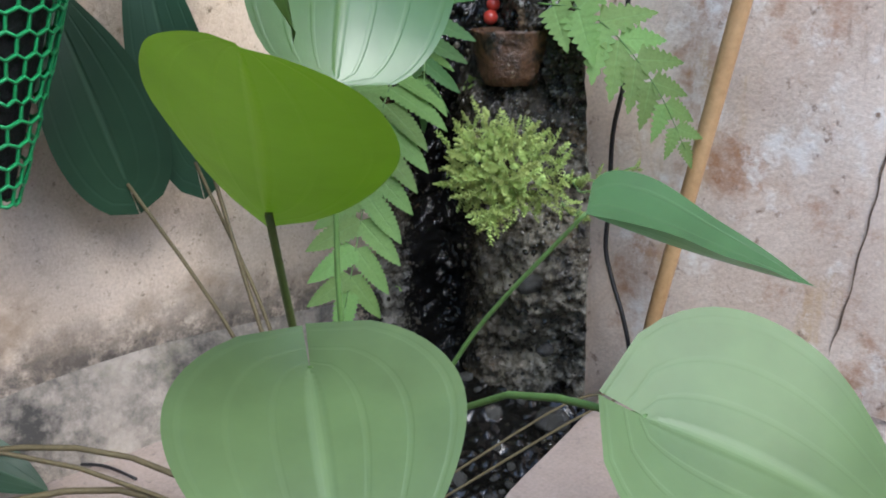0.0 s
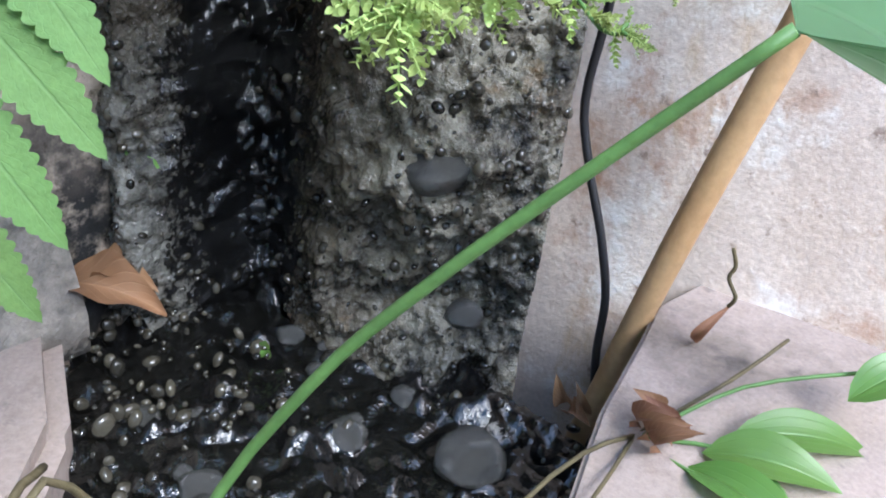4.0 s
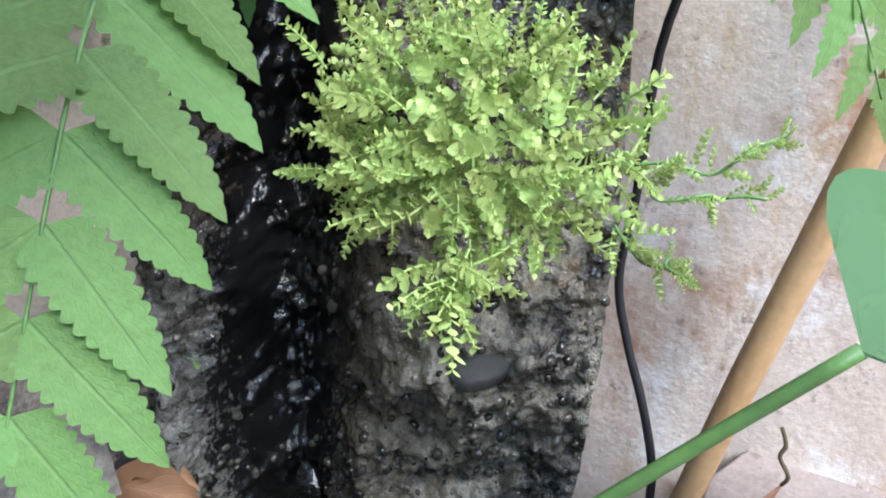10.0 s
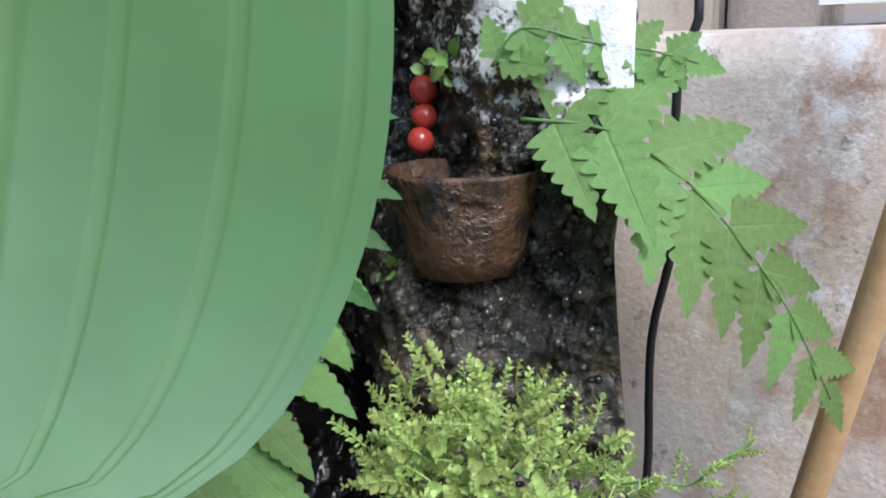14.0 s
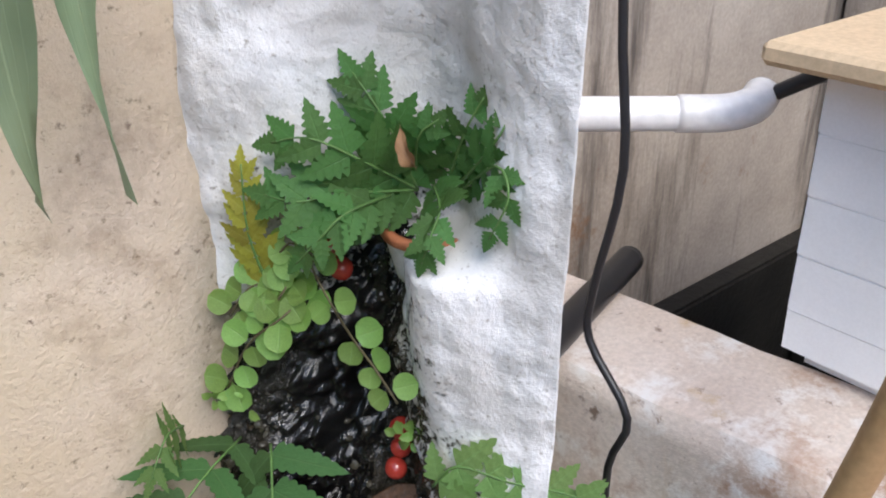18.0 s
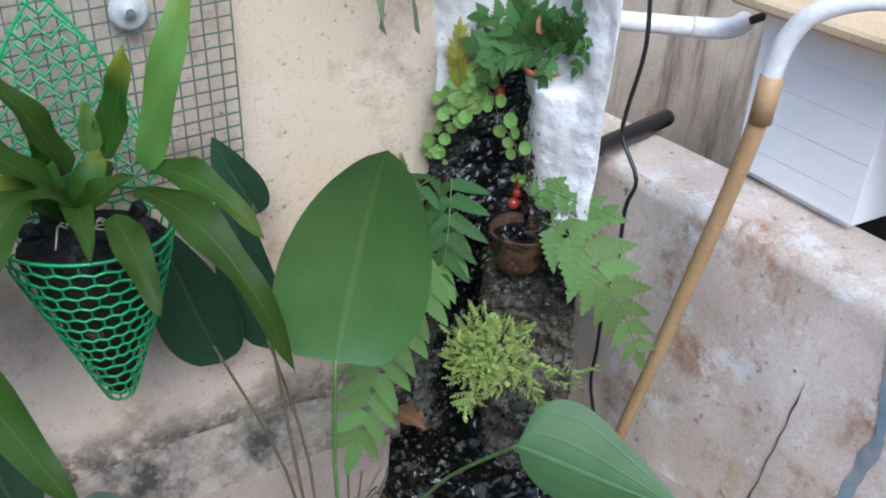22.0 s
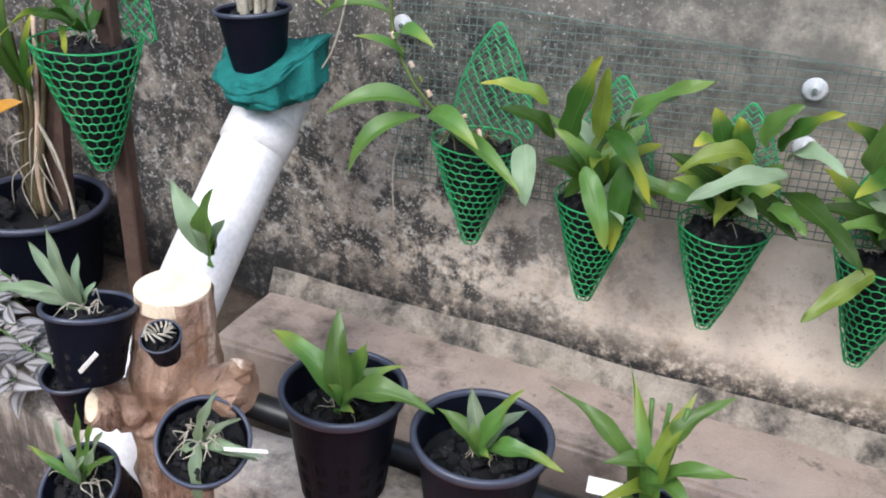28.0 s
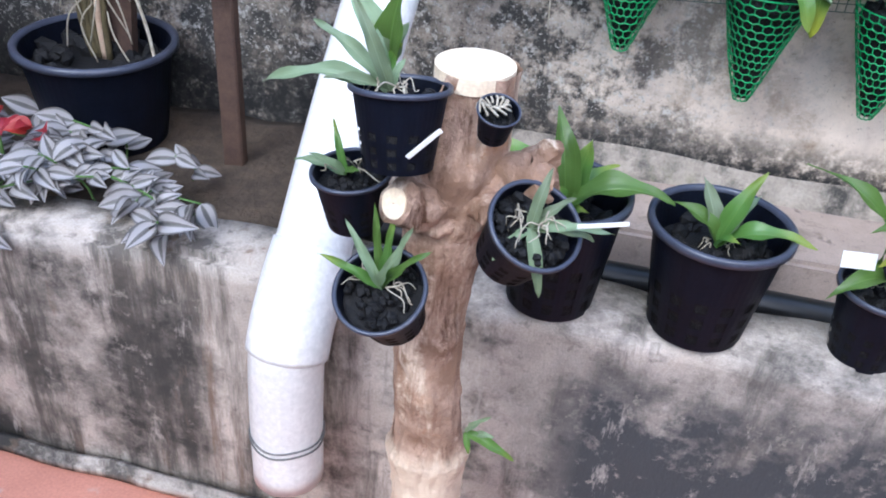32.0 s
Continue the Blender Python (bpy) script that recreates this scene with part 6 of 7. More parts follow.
stem(den, [(-0.08, -0.05, 0.05), (-0.10, -0.06, -0.03), (-0.098, -0.058, -0.13)], 0.0013, M_ROOT, "root")
stem(den, [(-0.18, -0.06, 0.20), (-0.20, -0.07, 0.12), (-0.24, -0.085, 0.06)], 0.0014, M_ROOT, "root")
for k in range(9):
    a = k * 0.7
    stem(den, [(0.02 * math.cos(a), -0.01 + 0.02 * math.sin(a), 0.005), (0.03 * math.cos(a), -0.012 + 0.03 * math.sin(a), 0.02), (0.045 * math.cos(a + 0.4), -0.015 + 0.035 * math.sin(a + 0.4), 0.0)], 0.0016, M_STEM_DARK, "root")

# black pot hung high on the mesh
hp2 = net_pot("hanging_pot", "black slotted plastic pot hung high on the wall mesh", (-0.210, -0.085, 1.082), 0.072, 0.12, (14, 3), (0, 0), "", 0.8, 6)
stem(hp2, [(0.0, 0.072, 0.11), (0.0, 0.074, 0.13), (0.0, 0.066, 0.14)], 0.0015, M_WIRE, "hook")

# ---- pots on the front wall ----


def potted(place, r, h, rows, label_pot, label_plant, mats, group="pots on the planter wall", slots=(14, 3), seed=1, fold=0.30, width_gain=0.95, shape="lance", tilt=(0, 0), fill=0.72):
    net_pot("orchid_pot", label_pot, place, r, h, slots, tilt, group, fill, seed)
    return strap_plant("young_orchid", label_plant, (place[0], place[1], place[2] + h * fill), rows, mats, "young orchids in pots", shape, fold, "orchid", Vector((0, -0.3, 0.95)), 5, width_gain)


def rel(place, rows):
    return [(place[0] + a, place[1] + b, place[2] + c, place[0] + d, place[1] + e, place[2] + f, w, bd) for a, b, c, d, e, f, w, bd in rows]


c = (-0.946, -0.452, 0.672)
potted((-0.946, -0.452, 0.545), 0.079, 0.165, rel(c, [(0, 0, 0, -0.120, 0.02, 0.085, 0.034, 0.30), (0, 0, 0.01, -0.025, 0.03, 0.130, 0.038, 0.15), (0, 0, 0.01, 0.020, 0.03, 0.095, 0.038, -0.05), (0.005, -0.01, 0.02, 0.125, -0.01, 0.060, 0.040, 0.22), (0, -0.01, 0, 0.03, -0.030, 0.03, 0.020, 0.2), (0, 0, 0.005, 0.055, 0.05, 0.06, 0.028, 0.2), (0, 0, 0, -0.015, -0.015, 0.055, 0.020, 0.1)]),
       "black slotted plastic pot on the planter wall", "young orchid with broad glossy bright green leaves", [L_POT], seed=2)
c = (-0.756, -0.445, 0.665)
potted((-0.756, -0.445, 0.545), 0.085, 0.155, rel(c, [(0, 0, 0, -0.060, 0.0, 0.055, 0.026, 0.2), (0, 0, 0, -0.03, 0.03, 0.075, 0.026, 0.1), (0, 0, 0, 0.035, 0.02, 0.100, 0.026, 0.1), (0, 0, 0, 0.105, -0.02, 0.042, 0.026, 0.2), (0, 0, 0, 0.04, 0.04, 0.06, 0.022, 0.2), (0, -0.005, 0, 0.02, -0.03, 0.03, 0.016, 0.2)]),
       "black slotted pot of charcoal on the planter wall", "young orchid with a small fan of green leaves", [L_POT, L_GREY, L_POT], seed=5)
c = (-0.548, -0.440, 0.630)
p3 = potted((-0.548, -0.440, 0.545), 0.056, 0.105, rel(c, [(0, 0, 0, -0.045, 0.02, 0.20, 0.022, 0.2), (-0.02, 0, 0.05, -0.12, 0.0, 0.17, 0.026, 0.25), (0, 0, 0.04, 0.02, 0.02, 0.19, 0.028, 0.2), (0, 0, 0.02, -0.075, -0.05, 0.03, 0.030, 0.3), (0, 0, 0.05, 0.085, -0.02, 0.14, 0.026, 0.25), (0, 0, 0.02, 0.085, -0.05, 0.05, 0.030, 0.25), (0, 0, 0.02, 0.02, -0.07, 0.07, 0.030, 0.25), (0, 0, 0.08, -0.05, -0.04, 0.12, 0.03, 0.3), (0, 0, 0.06, 0.05, -0.05, 0.10, 0.03, 0.3), (0, 0, 0.1, 0.06, 0.03, 0.20, 0.024, 0.2), (0, 0, 0.03, -0.04, -0.07, 0.10, 0.026, 0.25)]),
       "small black pot with a mossy root ball", "leafy orchid with many yellow-green leaves", [L_POT, L_POT, L_ORCHID_YELLOW, L_POT], seed=8, fill=0.9)
for k in range(3):
    stem(p3, [(0, 0, 0), (0.01 * (k - 1), 0.004, 0.08), (0.02 * (k - 1), 0.01, 0.17)], 0.003, M_STEM, "cane")
tg = thing("plant_label", "white plastic plant label stuck in the small pot", "label", (-0.598, -0.460, 0.690))
bm = box(bmesh.new(), -0.020, 0.020, -0.0006, 0.0006, -0.009, 0.011)
part("plate", bm, M_TAG, tg).rotation_euler = (radians(-20), 0, radians(8))

# ---- the log with small pots ----
log = thing("log_post", "peeled tree log standing upright with knobby branch stubs", "log", (-1.052, -0.642, 0.0))
bm = bmesh.new()
rings = []
KNOTS = ((-1.9, 0.70, 0.030, 0.010), (-0.9, 0.62, 0.022, 0.007), (-1.3, 0.835, 0.026, 0.012), (-2.3, 0.80, 0.030, 0.012), (-0.6, 0.785, 0.030, 0.012), (-1.5, 0.455, 0.020, -0.007), (-1.2, 0.53, 0.026, 0.006), (-2.1, 0.56, 0.022, -0.006), (-1.7, 0.345, 0.022, 0.006))
for j in range(141):
    t = j / 140
    z = 0.930 * t
    cx, cy = -0.012 + 0.018 * t + 0.010 * math.sin(t * 7), 0.004 * math.sin(t * 9)
    rr = 0.044 - 0.006 * t + 0.012 * math.exp(-((z - 0.80) / 0.07) ** 2) + 0.006 * math.exp(-((z - 0.425) / 0.022) ** 2) + (0.004 if z < 0.43 else 0.0)
    ring = []
    for k in range(96):
        a = 2 * math.pi * k / 96
        q = Vector((math.cos(a), math.sin(a), z * 7))
        r = rr * (1 + 0.13 * noise.noise(q * 1.4) + 0.05 * noise.noise(Vector((q.x * 4, q.y * 4, z * 60))) + 0.05 * noise.noise(q * 5) + 0.035 * noise.noise(Vector((q.x * 9, q.y * 9, z * 12))))
        r += sum(hgt * math.exp(-((math.remainder(a - ka, 2 * math.pi) * 0.044) ** 2 + (z - kz) ** 2) / (kw * kw * 0.5)) for ka, kz, kw, hgt in KNOTS)
        ring.append(bm.verts.new((cx + r * math.cos(a), cy + r * math.sin(a), z)))
    rings.append(ring)
for A, B in zip(rings, rings[1:]):
    for k in range(96):
        bm.faces.new((A[k], A[(k + 1) % 96], B[(k + 1) % 96], B[k])).smooth = True
part("trunk", bm, M_WOOD, log)
bm = bmesh.new()
c0 = bm.verts.new((0.0116, 0.0016, 0.9325))
ring = [bm.verts.new((0.0116 + 0.0385 * math.cos(2 * math.pi * k / 40), 0.0016 + 0.0385 * math.sin(2 * math.pi * k / 40), 0.931)) for k in range(40)]
low = [bm.verts.new((v.co.x, v.co.y, 0.915)) for v in ring]
for k in range(40):
    bm.faces.new((c0, ring[k], ring[(k + 1) % 40]))
    bm.faces.new((low[k], low[(k + 1) % 40], ring[(k + 1) % 40], ring[k]))
part("cut_top", bm, M_WOOD_CUT, log, "pale sawn end grain")


def stub(pts, r, r2, sd):
    P = [Vector(p) for p in pts]
    fine = [P[0].lerp(P[1], k / 6) for k in range(6)] + [P[1].lerp(P[2], k / 6) for k in range(7)]
    bm = tube(bmesh.new(), fine, r, 30, r2)
    for v in bm.verts:
        v.co += Vector([noise.noise(v.co * 45 + Vector((i * 5 + sd, 0, 0))) + 0.45 * noise.noise(v.co * 110 + Vector((i * 7 + sd, 0, 0))) for i in range(3)]) * 0.008
    part("branch_stub", bm, M_WOOD, log, smooth=True)


stub([(0.01, 0.0, 0.785), (0.048, -0.004, 0.812), (0.092, -0.010, 0.838)], 0.036, 0.027, 1)
stub([(0.070, -0.006, 0.828), (0.092, -0.016, 0.832), (0.102, -0.022, 0.826)], 0.022, 0.012, 8)
stub([(0.075, 0.0, 0.835), (0.092, -0.002, 0.854), (0.100, -0.004, 0.864)], 0.020, 0.010, 12)
stub([(0.030, -0.02, 0.80), (0.045, -0.045, 0.806), (0.052, -0.056, 0.800)], 0.020, 0.012, 15)
stub([(-0.005, -0.01, 0.775), (-0.022, -0.05, 0.80), (-0.038, -0.080, 0.815)], 0.030, 0.020, 4)
for p, d, r in (((-0.0385, -0.0810, 0.8154), (-0.016, -0.030, 0.015), 0.0150),):  # sawn ends of the stubs
    bm = lathe(bmesh.new(), [(r, -0.003), (r, 0.0), (r * 0.55, 0.0012), (0.0008, 0.0008)], 22, None, True)
    for v in bm.verts:
        v.co.x *= 1 + 0.15 * noise.noise(v.co * 90)
    o2 = part("cut_end", bm, M_WOOD_CUT, log, "pale sawn end of a branch stub")
    o2.matrix_local = Matrix.Translation(p) @ Vector(d).to_track_quat("Z", "Y").to_matrix().to_4x4()

GP = "small pots tied to the log"
pots = (((-1.090, -0.716, 0.852), 0.045, 0.075, (-12, -4), "black slotted pot tied high on the log"),
        ((-1.086, -0.716, 0.675), 0.045, 0.072, (32, -6), "black slotted pot of charcoal tied low on the log"),
        ((-0.983, -0.686, 0.757), 0.045, 0.072, (24, 24), "black slotted pot tilted on the log"),
        ((-1.143, -0.675, 0.755), 0.040, 0.062, (4, -4), "black slotted pot half hidden on the log"))
for i, (pl, r, h, ti, lab) in enumerate(pots):
    net_pot("small_pot", lab, pl, r, h, (12, 3), ti, GP, 0.82, 11 + i)
net_pot("tiny_pot", "tiny black pot with pale roots fixed to the log", (-1.010, -0.693, 0.888), 0.019, 0.034, (9, 2), (20, 10), GP, 0.8, 20)
GO = "young orchids on the log"
c = (-1.106, -0.697, 0.915)
strap_plant("young_orchid", "grey-green orchid seedling with spiky leaves", c, rel(c, [(0, 0, 0, -0.035, 0.0, 0.085, 0.014, 0.1), (0, 0, 0, -0.075, 0.01, 0.055, 0.014, 0.15), (0, 0, 0, -0.115, -0.02, 0.005, 0.016, 0.2), (0, 0, 0, -0.02, 0.02, 0.05, 0.012, 0.1), (0, 0, 0, 0.01, 0.01, 0.03, 0.01, 0.1), (0, 0, 0, -0.05, -0.03, 0.02, 0.012, 0.1)]), [L_GREY], GO, "strap", 0.35, roots=14)
c = (-1.093, -0.746, 0.731)
strap_plant("young_orchid", "orchid seedling with upright narrow green leaves", c, rel(c, [(0, 0, 0, -0.04, 0.01, 0.065, 0.010, 0.1), (0, 0, 0, -0.015, 0.02, 0.085, 0.009, 0.0), (0, 0, 0, 0.005, 0.02, 0.075, 0.010, 0.0), (0, 0, 0, 0.025, 0.01, 0.07, 0.011, 0.0), (0, 0, 0, 0.045, 0.0, 0.055, 0.010, 0.1), (0, 0, 0, -0.06, -0.01, 0.035, 0.010, 0.1), (0, 0, 0, 0.015, -0.01, 0.05, 0.010, 0.1)]), [L_GREY, L_POT, L_POT], GO, "strap", 0.35, roots=14)
c = (-0.961, -0.716, 0.813)
strap_plant("young_orchid", "orchid seedling with pale leaves hanging over its pot", c, rel(c, [(0, 0, 0, 0.01, 0.02, 0.055, 0.012, 0.1), (0, 0, 0, 0.06, 0.01, -0.005, 0.014, 0.2), (0, 0, 0, 0.02, -0.03, -0.055, 0.013, 0.15), (0, 0, 0, 0.075, 0.0, 0.012, 0.010, 0.1), (0, 0, 0, -0.03, -0.02, -0.03, 0.010, 0.1), (0, 0, 0, 0.035, 0.02, 0.03, 0.010, 0.1)]), [L_GREY], GO, "strap", 0.35, roots=22)
c = (-1.153, -0.680, 0.810)
strap_plant("young_orchid", "small orchid seedling with thin leaves", c, rel(c, [(0, 0, 0, -0.055, 0.0, 0.01, 0.010, 0.2), (0, 0, 0, -0.02, 0.02, 0.05, 0.008, 0.1), (0, 0, 0, -0.03, -0.02, 0.03, 0.010, 0.1), (0, 0, 0, 0.02, -0.02, 0.02, 0.009, 0.1)]), [L_GREY, L_POT], GO, "strap", 0.3, roots=5)
c = (-1.010, -0.700, 0.917)
tp = thing("root_tuft", "tangle of pale dry roots in the tiny pot", "plant", c)
for k in range(12):
    a = k * 0.55
    stem(tp, [(0.004 * math.cos(a), 0.004 * math.sin(a), 0), (0.012 * math.cos(a + 0.5), 0.012 * math.sin(a + 0.5), 0.008), (0.016 * math.cos(a + 1.3), 0.016 * math.sin(a + 1.3), 0.001)], 0.0011, M_ROOT, "root")
c = (-1.003, -0.680, 0.496)
strap_plant("young_orchid", "orchid seedling growing low on the log", c, rel(c, [(0, 0, 0, 0.062, -0.01, -0.018, 0.012, 0.15), (0, 0, 0, 0.026, -0.01, 0.042, 0.008, 0.1), (0, 0, 0, 0.008, -0.015, -0.02, 0.008, 0.1), (0.012, 0, 0, 0.034, -0.008, 0.010, 0.008, 0.15)]), [L_POT, L_GREY], GO, "strap", 0.3)
for pl, rot, ln in (((-1.060, -0.745, 0.895), (10, 40, 10), 0.045), ((-0.897, -0.728, 0.838), (0, 80, 10), 0.046)):
    tg = thing("plant_tag", "narrow white plastic plant tag", "label", pl, "plant tags")
    bm = box(bmesh.new(), -0.0024, 0.0024, -0.0006, 0.0006, -ln * 0.5, ln * 0.5)
    bmesh.ops.bevel(bm, geom=bm.edges[:], offset=0.0005, segments=1, affect="EDGES")
    part("strip", bm, M_TAG, tg).rotation_euler = [radians(a) for a in rot]

# ---- the white drain pipe ----
dp = thing("drain_pipe", "white plastic drain pipe bent from the wall down to the floor", "pipe", (-1.274, -0.56, 0.200))
o = Vector((-1.274, -0.56, 0.200))


def pipe_part(name, pts, r, label=""):
    return part(name, tube(bmesh.new(), [Vector(p) - o for p in pts], r, 32), M_PVC, dp, label, smooth=True)


lower = pipe_part("lower_pipe", [(-1.274, -0.577, 0.222), (-1.274, -0.575, 0.36), (-1.272, -0.570, 0.455), (-1.270, -0.556, 0.487)], 0.0515)
pipe_part("elbow", [(-1.272, -0.569, 0.452), (-1.270, -0.552, 0.490), (-1.268, -0.515, 0.535), (-1.265, -0.485, 0.567)], 0.0565)
pipe_part("upper_pipe", [(-1.265, -0.510, 0.545), (-1.262, -0.32, 0.742), (-1.250, -0.11, 0.955)], 0.052)
pipe_part("collar", [(-1.254, -0.185, 0.881), (-1.251, -0.150, 0.916)], 0.0555)
for z in (0.302, 0.312):
    bm = bmesh.new()
    tube(bm, [Vector((0.0525 * math.cos(2 * math.pi * k / 24), 0.0525 * math.sin(2 * math.pi * k / 24), 0.002 * math.sin(k))) for k in range(25)], 0.0016, 6)
    w = part("wire_tie", bm, M_TIE, lower, "grey wire tied round the pipe", smooth=True)
    w.location = Vector((-1.274, -0.5757, z)) - o
tc = thing("shade_cloth", "teal shade cloth bundled over the pipe's top", "cloth", (-1.229, -0.165, 1.000))
bm = bmesh.new()
bmesh.ops.create_uvsphere(bm, u_segments=110, v_segments=56, radius=1.0)
for v in bm.verts:
    q = v.co.copy()
    up = 0.045 * max(0.0, q.x + 0.2) ** 2 * (1 if q.z > 0 else 0.2)
    v.co = Vector((q.x * 0.085, q.y * 0.076, q.z * 0.034 + 0.02 * q.y + up - 0.012 * q.x)) * (1 + 0.16 * noise.noise(q * 2.3) + 0.07 * noise.noise(Vector((q.x * 3, q.y * 3, q.z * 12)) + Vector((4, 0, 0))) + 0.035 * noise.noise(q * 22) + 0.02 * noise.noise(q * 60))
part("folded_sheet", bm, M_TEAL, tc, smooth=True)
net_pot("orchid_pot", "small black pot tied with wire on the shade cloth", (-1.238, -0.180, 1.012), 0.054, 0.086, (12, 0), (0, -5), "", 0.85, 30)
c = (-1.238, -0.180, 1.086)
sp2 = strap_plant("dendrobium", "dendrobium canes with a few pale leaves in a small pot", c, rel(c, [(0, 0, 0.05, 0.13, -0.05, 0.06, 0.026, 0.3), (0, 0, 0.08, 0.09, -0.03, 0.15, 0.022, 0.2)]), [L_POT], "", "lance", 0.25)
for k in range(7):
    a = k * 0.9
    stem(sp2, [(0.02 * math.cos(a), 0.02 * math.sin(a), -0.01), (0.026 * math.cos(a), 0.026 * math.sin(a), 0.05), (0.03 * math.cos(a + 0.3), 0.03 * math.sin(a + 0.3), 0.12 + 0.02 * (k % 3))], 0.0065, M_ROOT, "cane", 0.004)
c = (-1.201, -0.368, 0.795)
strap_plant("young_orchid", "thick-leaved green orchid tied to the drain pipe", c, rel(c, [(0, 0, 0, -0.055, -0.01, 0.105, 0.040, 0.15), (0, 0, 0, 0.015, -0.02, 0.110, 0.040, 0.1), (0, 0, 0, 0.02, 0.0, 0.06, 0.03, 0.1), (0, 0, -0.02, 0.018, -0.02, 0.04, 0.026, 0.1), (0, 0, 0, -0.01, -0.03, 0.05, 0.024, 0.1)]), [L_GREY, L_POT], GO, "lance", 0.2)

# ---- planter at the far end ----
post = thing("post", "rusty brown square post standing in the planter", "post", (-1.530, -0.170, 0.46))
bm = box(bmesh.new(), -0.018, 0.018, -0.012, 0.012, 0, 0.85)
bmesh.ops.bevel(bm, geom=bm.edges[:], offset=0.003, segments=1, affect="EDGES")
part("upright", bm, M_POST, post)
cone_planter((-1.530, -0.216, 0.800), 1.30, 0.4, "green net cone hung on the rusty post")
rows = tuft(random.Random(5), (-1.530, -0.216, 1.03), 6, 0.14, 0.022, 1.0, 0.25, (0, -0.2, 0.2))
strap_plant("orchid_plant", "orchid in the net cone on the post", (-1.530, -0.216, 1.01), rows, [L_ORCHID], "orchids in the cone planters", roots=5)

net_pot("large_pot", "large black plastic pot with a thick rolled rim", (-1.785, -0.148, 0.478), 0.130, 0.175, (16, 0), (0, 0), "", 0.78, 41, 0.78)
c = (-1.775, -0.125, 0.61)
od = thing("dendrobium", "old dendrobium canes tied to a wooden slab in the large pot", "orchid", c)
bm = box(bmesh.new(), -0.028, 0.035, 0.012, 0.030, -0.01, 0.36)
for v in bm.verts:
    v.co.x += 0.10 * v.co.z + 0.004 * noise.noise(v.co * 40)
part("wooden_slab", bm, M_POST, od, "weathered brown wooden slab")
for k in range(5):
    stem(od, [(-0.035 + 0.008 * k, 0.0, 0.0), (-0.045 + 0.012 * k, -0.005, 0.10), (-0.030 + 0.014 * k, 0.0, 0.22), (-0.050 + 0.03 * k, 0.0, 0.34 + 0.02 * k)], 0.0060, M_BARK if k == 3 else M_STEM_DARK, "cane", 0.004)
for k in range(10):
    a = k * 1.3
    stem(od, [(0.02 * math.cos(a), -0.012, 0.20 - 0.012 * k), (0.05 * math.cos(a), -0.03, 0.19 - 0.015 * k), (0.07 * math.cos(a + 0.4), -0.02, 0.12 - 0.015 * k)], 0.0014, M_ROOT, "root")
stem(od, [(0.02, -0.01, 0.20), (0.07, -0.03, 0.16), (0.10, -0.04, 0.09), (0.115, -0.05, 0.03)], 0.0028, M_ROOT, "root")
leaf(od, (-0.01, -0.01, 0.235), (-0.105, -0.03, 0.165), 0.034, (0, -0.6, 0.8), L_ORANGE, "lance", 0.15, 0.2, label="orange dying leaf")
for b, t in (((-0.01, 0, 0.26), (-0.06, -0.02, 0.42)), ((0.0, 0, 0.26), (-0.03, 0.0, 0.44)), ((0.01, 0, 0.24), (0.05, -0.03, 0.32)), ((0.01, 0, 0.25), (0.03, 0.0, 0.40))):
    leaf(od, b, t, 0.024, (0, -0.8, 0.5), L_ORCHID, "strap", 0.1, 0.2)

net_pot("orchid_pot", "black pot of the tall orchid in the planter", (-2.105, -0.190, 0.478), 0.086, 0.155, (14, 2), (0, 0), "", 0.8, 43)
c = (-2.105, -0.200, 0.615)
vd = thing("vanda_orchid", "tall orchid with stiff strap leaves and long pale roots", "orchid", c)
stem(vd, [(0.005, 0.0, 0.0), (0.01, 0.0, 0.15), (0.035, 0.0, 0.45), (0.05, 0.0, 0.60)], 0.008, M_STEM, "cane", 0.006)
for k in range(13):
    z = 0.17 + 0.032 * k
    sg = 1 if k % 2 else -1
    ln = 0.20 * (1.0 - 0.02 * k)
    leaf(vd, (0.012 + 0.0006 * k, 0, z), (0.012 + sg * ln, -0.05 - 0.02 * (k % 3), z + 0.035), 0.026, (0, -0.3, 0.95), L_ORCHID if k % 3 else L_GREY, "strap", 0.16, 0.35)
for k in range(4):
    leaf(vd, (0.01, -0.01, 0.12), (0.03 + 0.05 * k, -0.09, 0.02 + 0.01 * k), 0.028, (0, -0.5, 0.85), L_GREY, "strap", 0.2, 0.3)
for k in range(14):
    a = -2.6 + 0.29 * k + 0.5 * math.sin(k * 2.3)
    stem(vd, [(0.0, -0.005, 0.13 + 0.006 * k), (0.07 * math.cos(a), -0.04, 0.12), (0.11 * math.cos(a), -0.06, 0.06), (0.10 * math.cos(a + 0.2), -0.05, -0.03)], 0.0022, M_ROOT, "root", 0.0014)
tg = thing("plant_tag", "broad white plastic plant tag hung on the tall orchid", "label", (-2.130, -0.222, 0.810), "plant tags")
bm = box(bmesh.new(), -0.013, 0.013, -0.0008, 0.0008, -0.045, 0.045)
part("strip", bm, M_TAG, tg).rotation_euler = (radians(-6), radians(8), 0)
stk = thing("support_pipe", "thin white pipe supporting the tall orchid", "pipe", (-2.080, -0.175, 0.478))
part("tube", tube(bmesh.new(), [(0, 0, 0), (0.01, 0, 0.62)], 0.009, 14), M_PVC, stk, smooth=True)

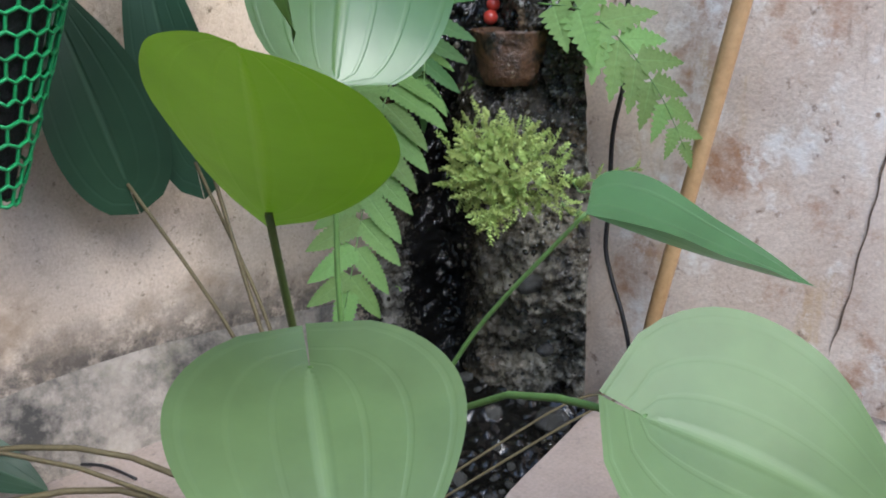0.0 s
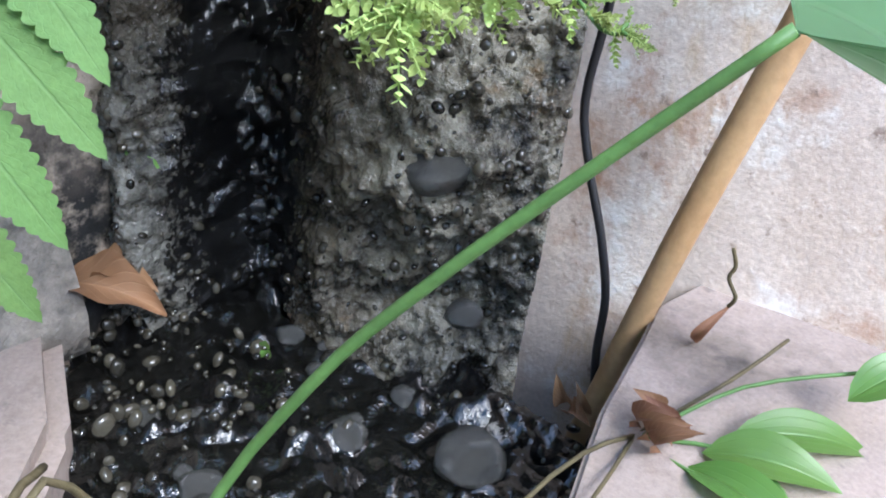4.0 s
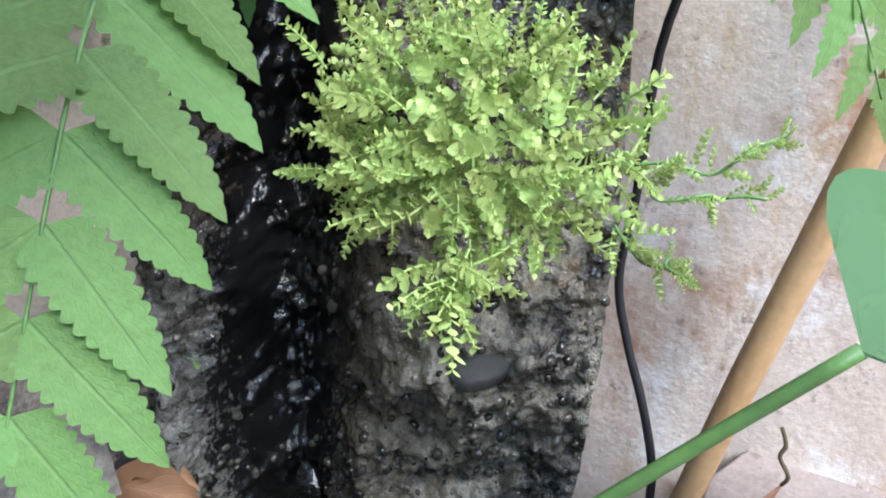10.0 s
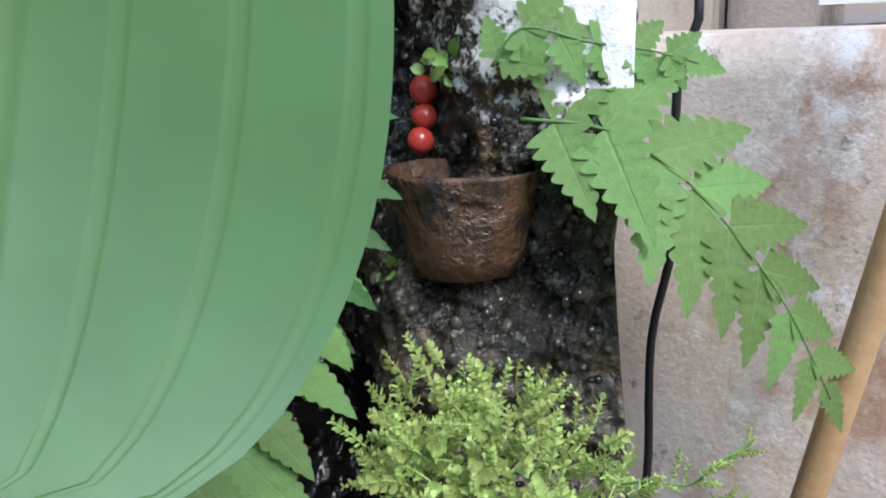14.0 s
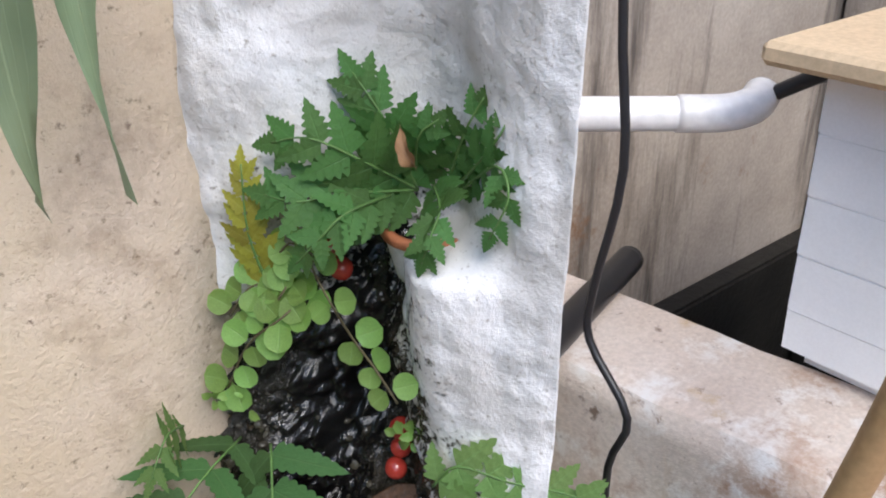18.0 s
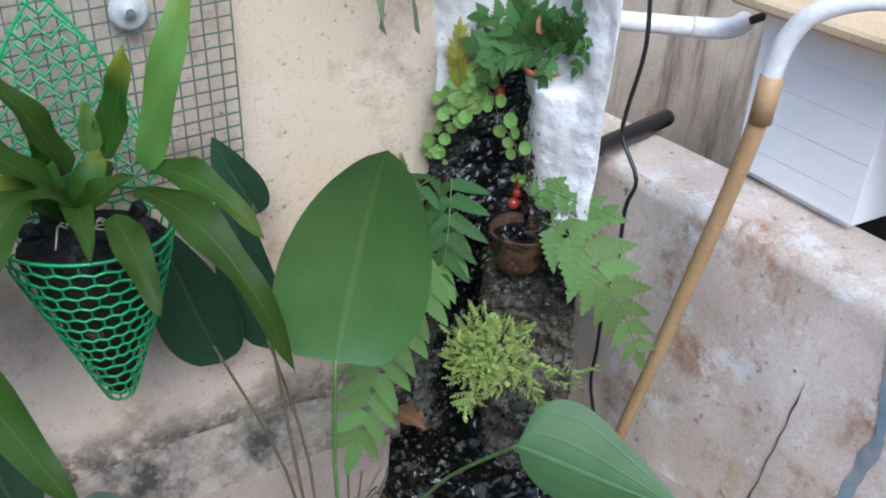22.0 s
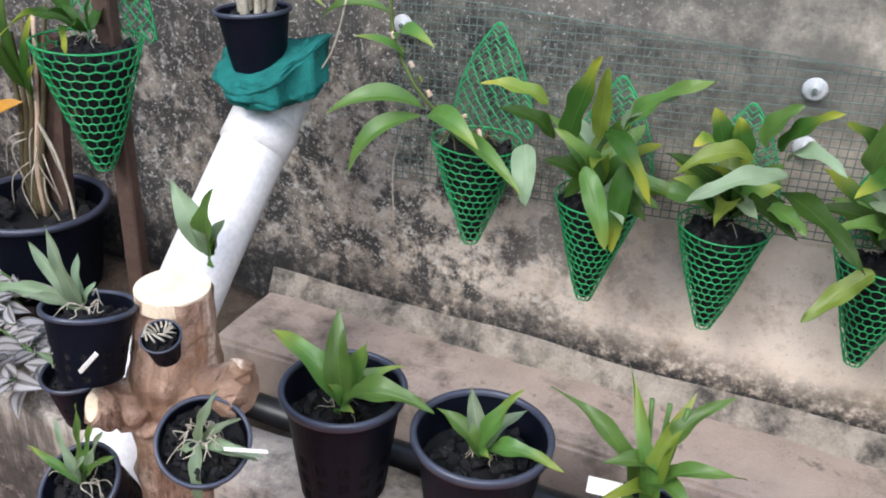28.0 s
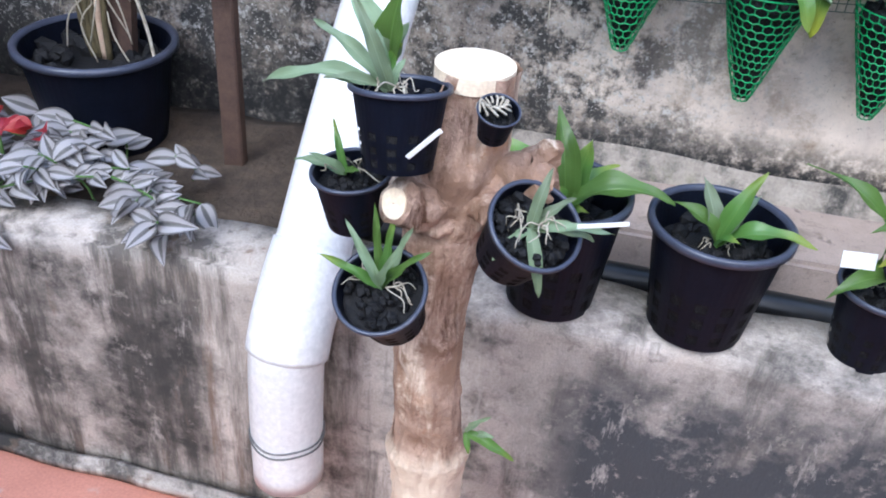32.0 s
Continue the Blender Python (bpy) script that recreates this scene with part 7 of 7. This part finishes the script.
# ---- striped wandering plant ----
zl = [mesh_of("leaf", blade(bmesh.new(), (0, 0, 0), (1, 0, 0), 0.50, (0, 0, 1), "lance", bd, 0.22, 8, 3), L_ZEBRA) for bd in (0.06, 0.14, 0.22)]
zp = mesh_of("leaf", blade(bmesh.new(), (0, 0, 0), (1, 0, 0), 0.45, (0, 0, 1), "lance", 0.1, 0.2, 8, 3), L_PURPLE)
rg = random.Random(12)
n_z = 0
for i in range(60):
    x = rg.uniform(-2.50, -1.48)
    hang = i < 10
    if hang:
        x = rg.uniform(-2.14, -1.80)
        p = [Vector((x, -0.40, 0.515)), Vector((x + rg.uniform(-0.03, 0.03), -0.505, 0.505)), Vector((x + rg.uniform(-0.05, 0.05), -0.525, 0.43)), Vector((x + rg.uniform(-0.07, 0.07), -0.522, rg.uniform(0.20, 0.40)))]
    elif i < 22:
        x = rg.uniform(-2.48, -1.90)
        p = [Vector((x, -0.30, 0.48)), Vector((x + 0.01, -0.31, 0.56)), Vector((x + rg.uniform(-0.02, 0.02), -0.32, rg.uniform(0.60, 0.69)))]
    else:
        y = rg.uniform(-0.47, -0.22)
        p = [Vector((x, y, 0.50)), Vector((x + rg.uniform(-0.05, 0.05), y - 0.01, 0.53 + 0.02 * rg.random())), Vector((x + rg.uniform(-0.12, 0.12), y - rg.uniform(0, 0.08), rg.uniform(0.53, 0.585)))]
    z = thing("wandering_plant", "trailing stem with silver and green striped leaves", "plant", p[0], "striped plants in the planter")
    stem(z, [q - p[0] for q in p], 0.0018, M_STEM, "runner")
    cnt = rg.randrange(6, 9)
    for k in range(cnt):
        t = (0.25 + 0.75 * k / (cnt - 1)) * (len(p) - 1)
        j = min(int(t), len(p) - 2)
        q = p[j].lerp(p[j + 1], t - j) - p[0]
        a = rg.random() * 6.283
        d = Vector((math.cos(a), -0.35 + 0.7 * math.sin(a), rg.uniform(-0.35, 0.35) - (0.45 if hang else 0))).normalized()
        up = Vector((rg.uniform(-0.3, 0.3), -0.75, 0.65))
        yd = up.cross(d).normalized()
        s = rg.uniform(0.042, 0.070)
        ob = new("leaf", zp if (n_z % 61 == 7) else zl[n_z % 3])
        n_z += 1
        ob.parent = z
        ob.matrix_local = Matrix.Translation(q) @ Matrix((d, yd, d.cross(yd))).transposed().to_4x4() @ Matrix.Diagonal((s, s, s, 1))
rd = thing("red_plant", "small plant with dull red leaves among the striped ones", "plant", (-1.850, -0.345, 0.525))
rgr = random.Random(3)
for k in range(16):
    a = rgr.random() * 6.283
    b = Vector((rgr.uniform(-0.06, 0.07), rgr.uniform(-0.03, 0.03), 0.03 + 0.02 * rgr.random()))
    leaf(rd, b, b + Vector((0.035 * math.cos(a), 0.03 * math.sin(a), 0.012)), 0.026, (0, -0.5, 0.85), L_RED, "lance", 0.15, 0.2, 7, 2)
stem(rd, [(0, 0, -0.02), (0.0, 0.0, 0.03)], 0.003, M_STEM, "cane")
wpl = thing("young_orchid", "pale green leaves at the planter's far end", "plant", (-2.40, -0.42, 0.455))
for k in range(9):
    leaf(wpl, (0.01 * (k % 3), 0, 0.01), (0.075 * math.cos(k * 1.2), 0.05 * math.sin(k * 1.2), 0.07 + 0.03 * (k % 4)), 0.045, (0, -0.3, 0.9), L_LILY_PALE, "round", 0.1, 0.1, 7, 2)
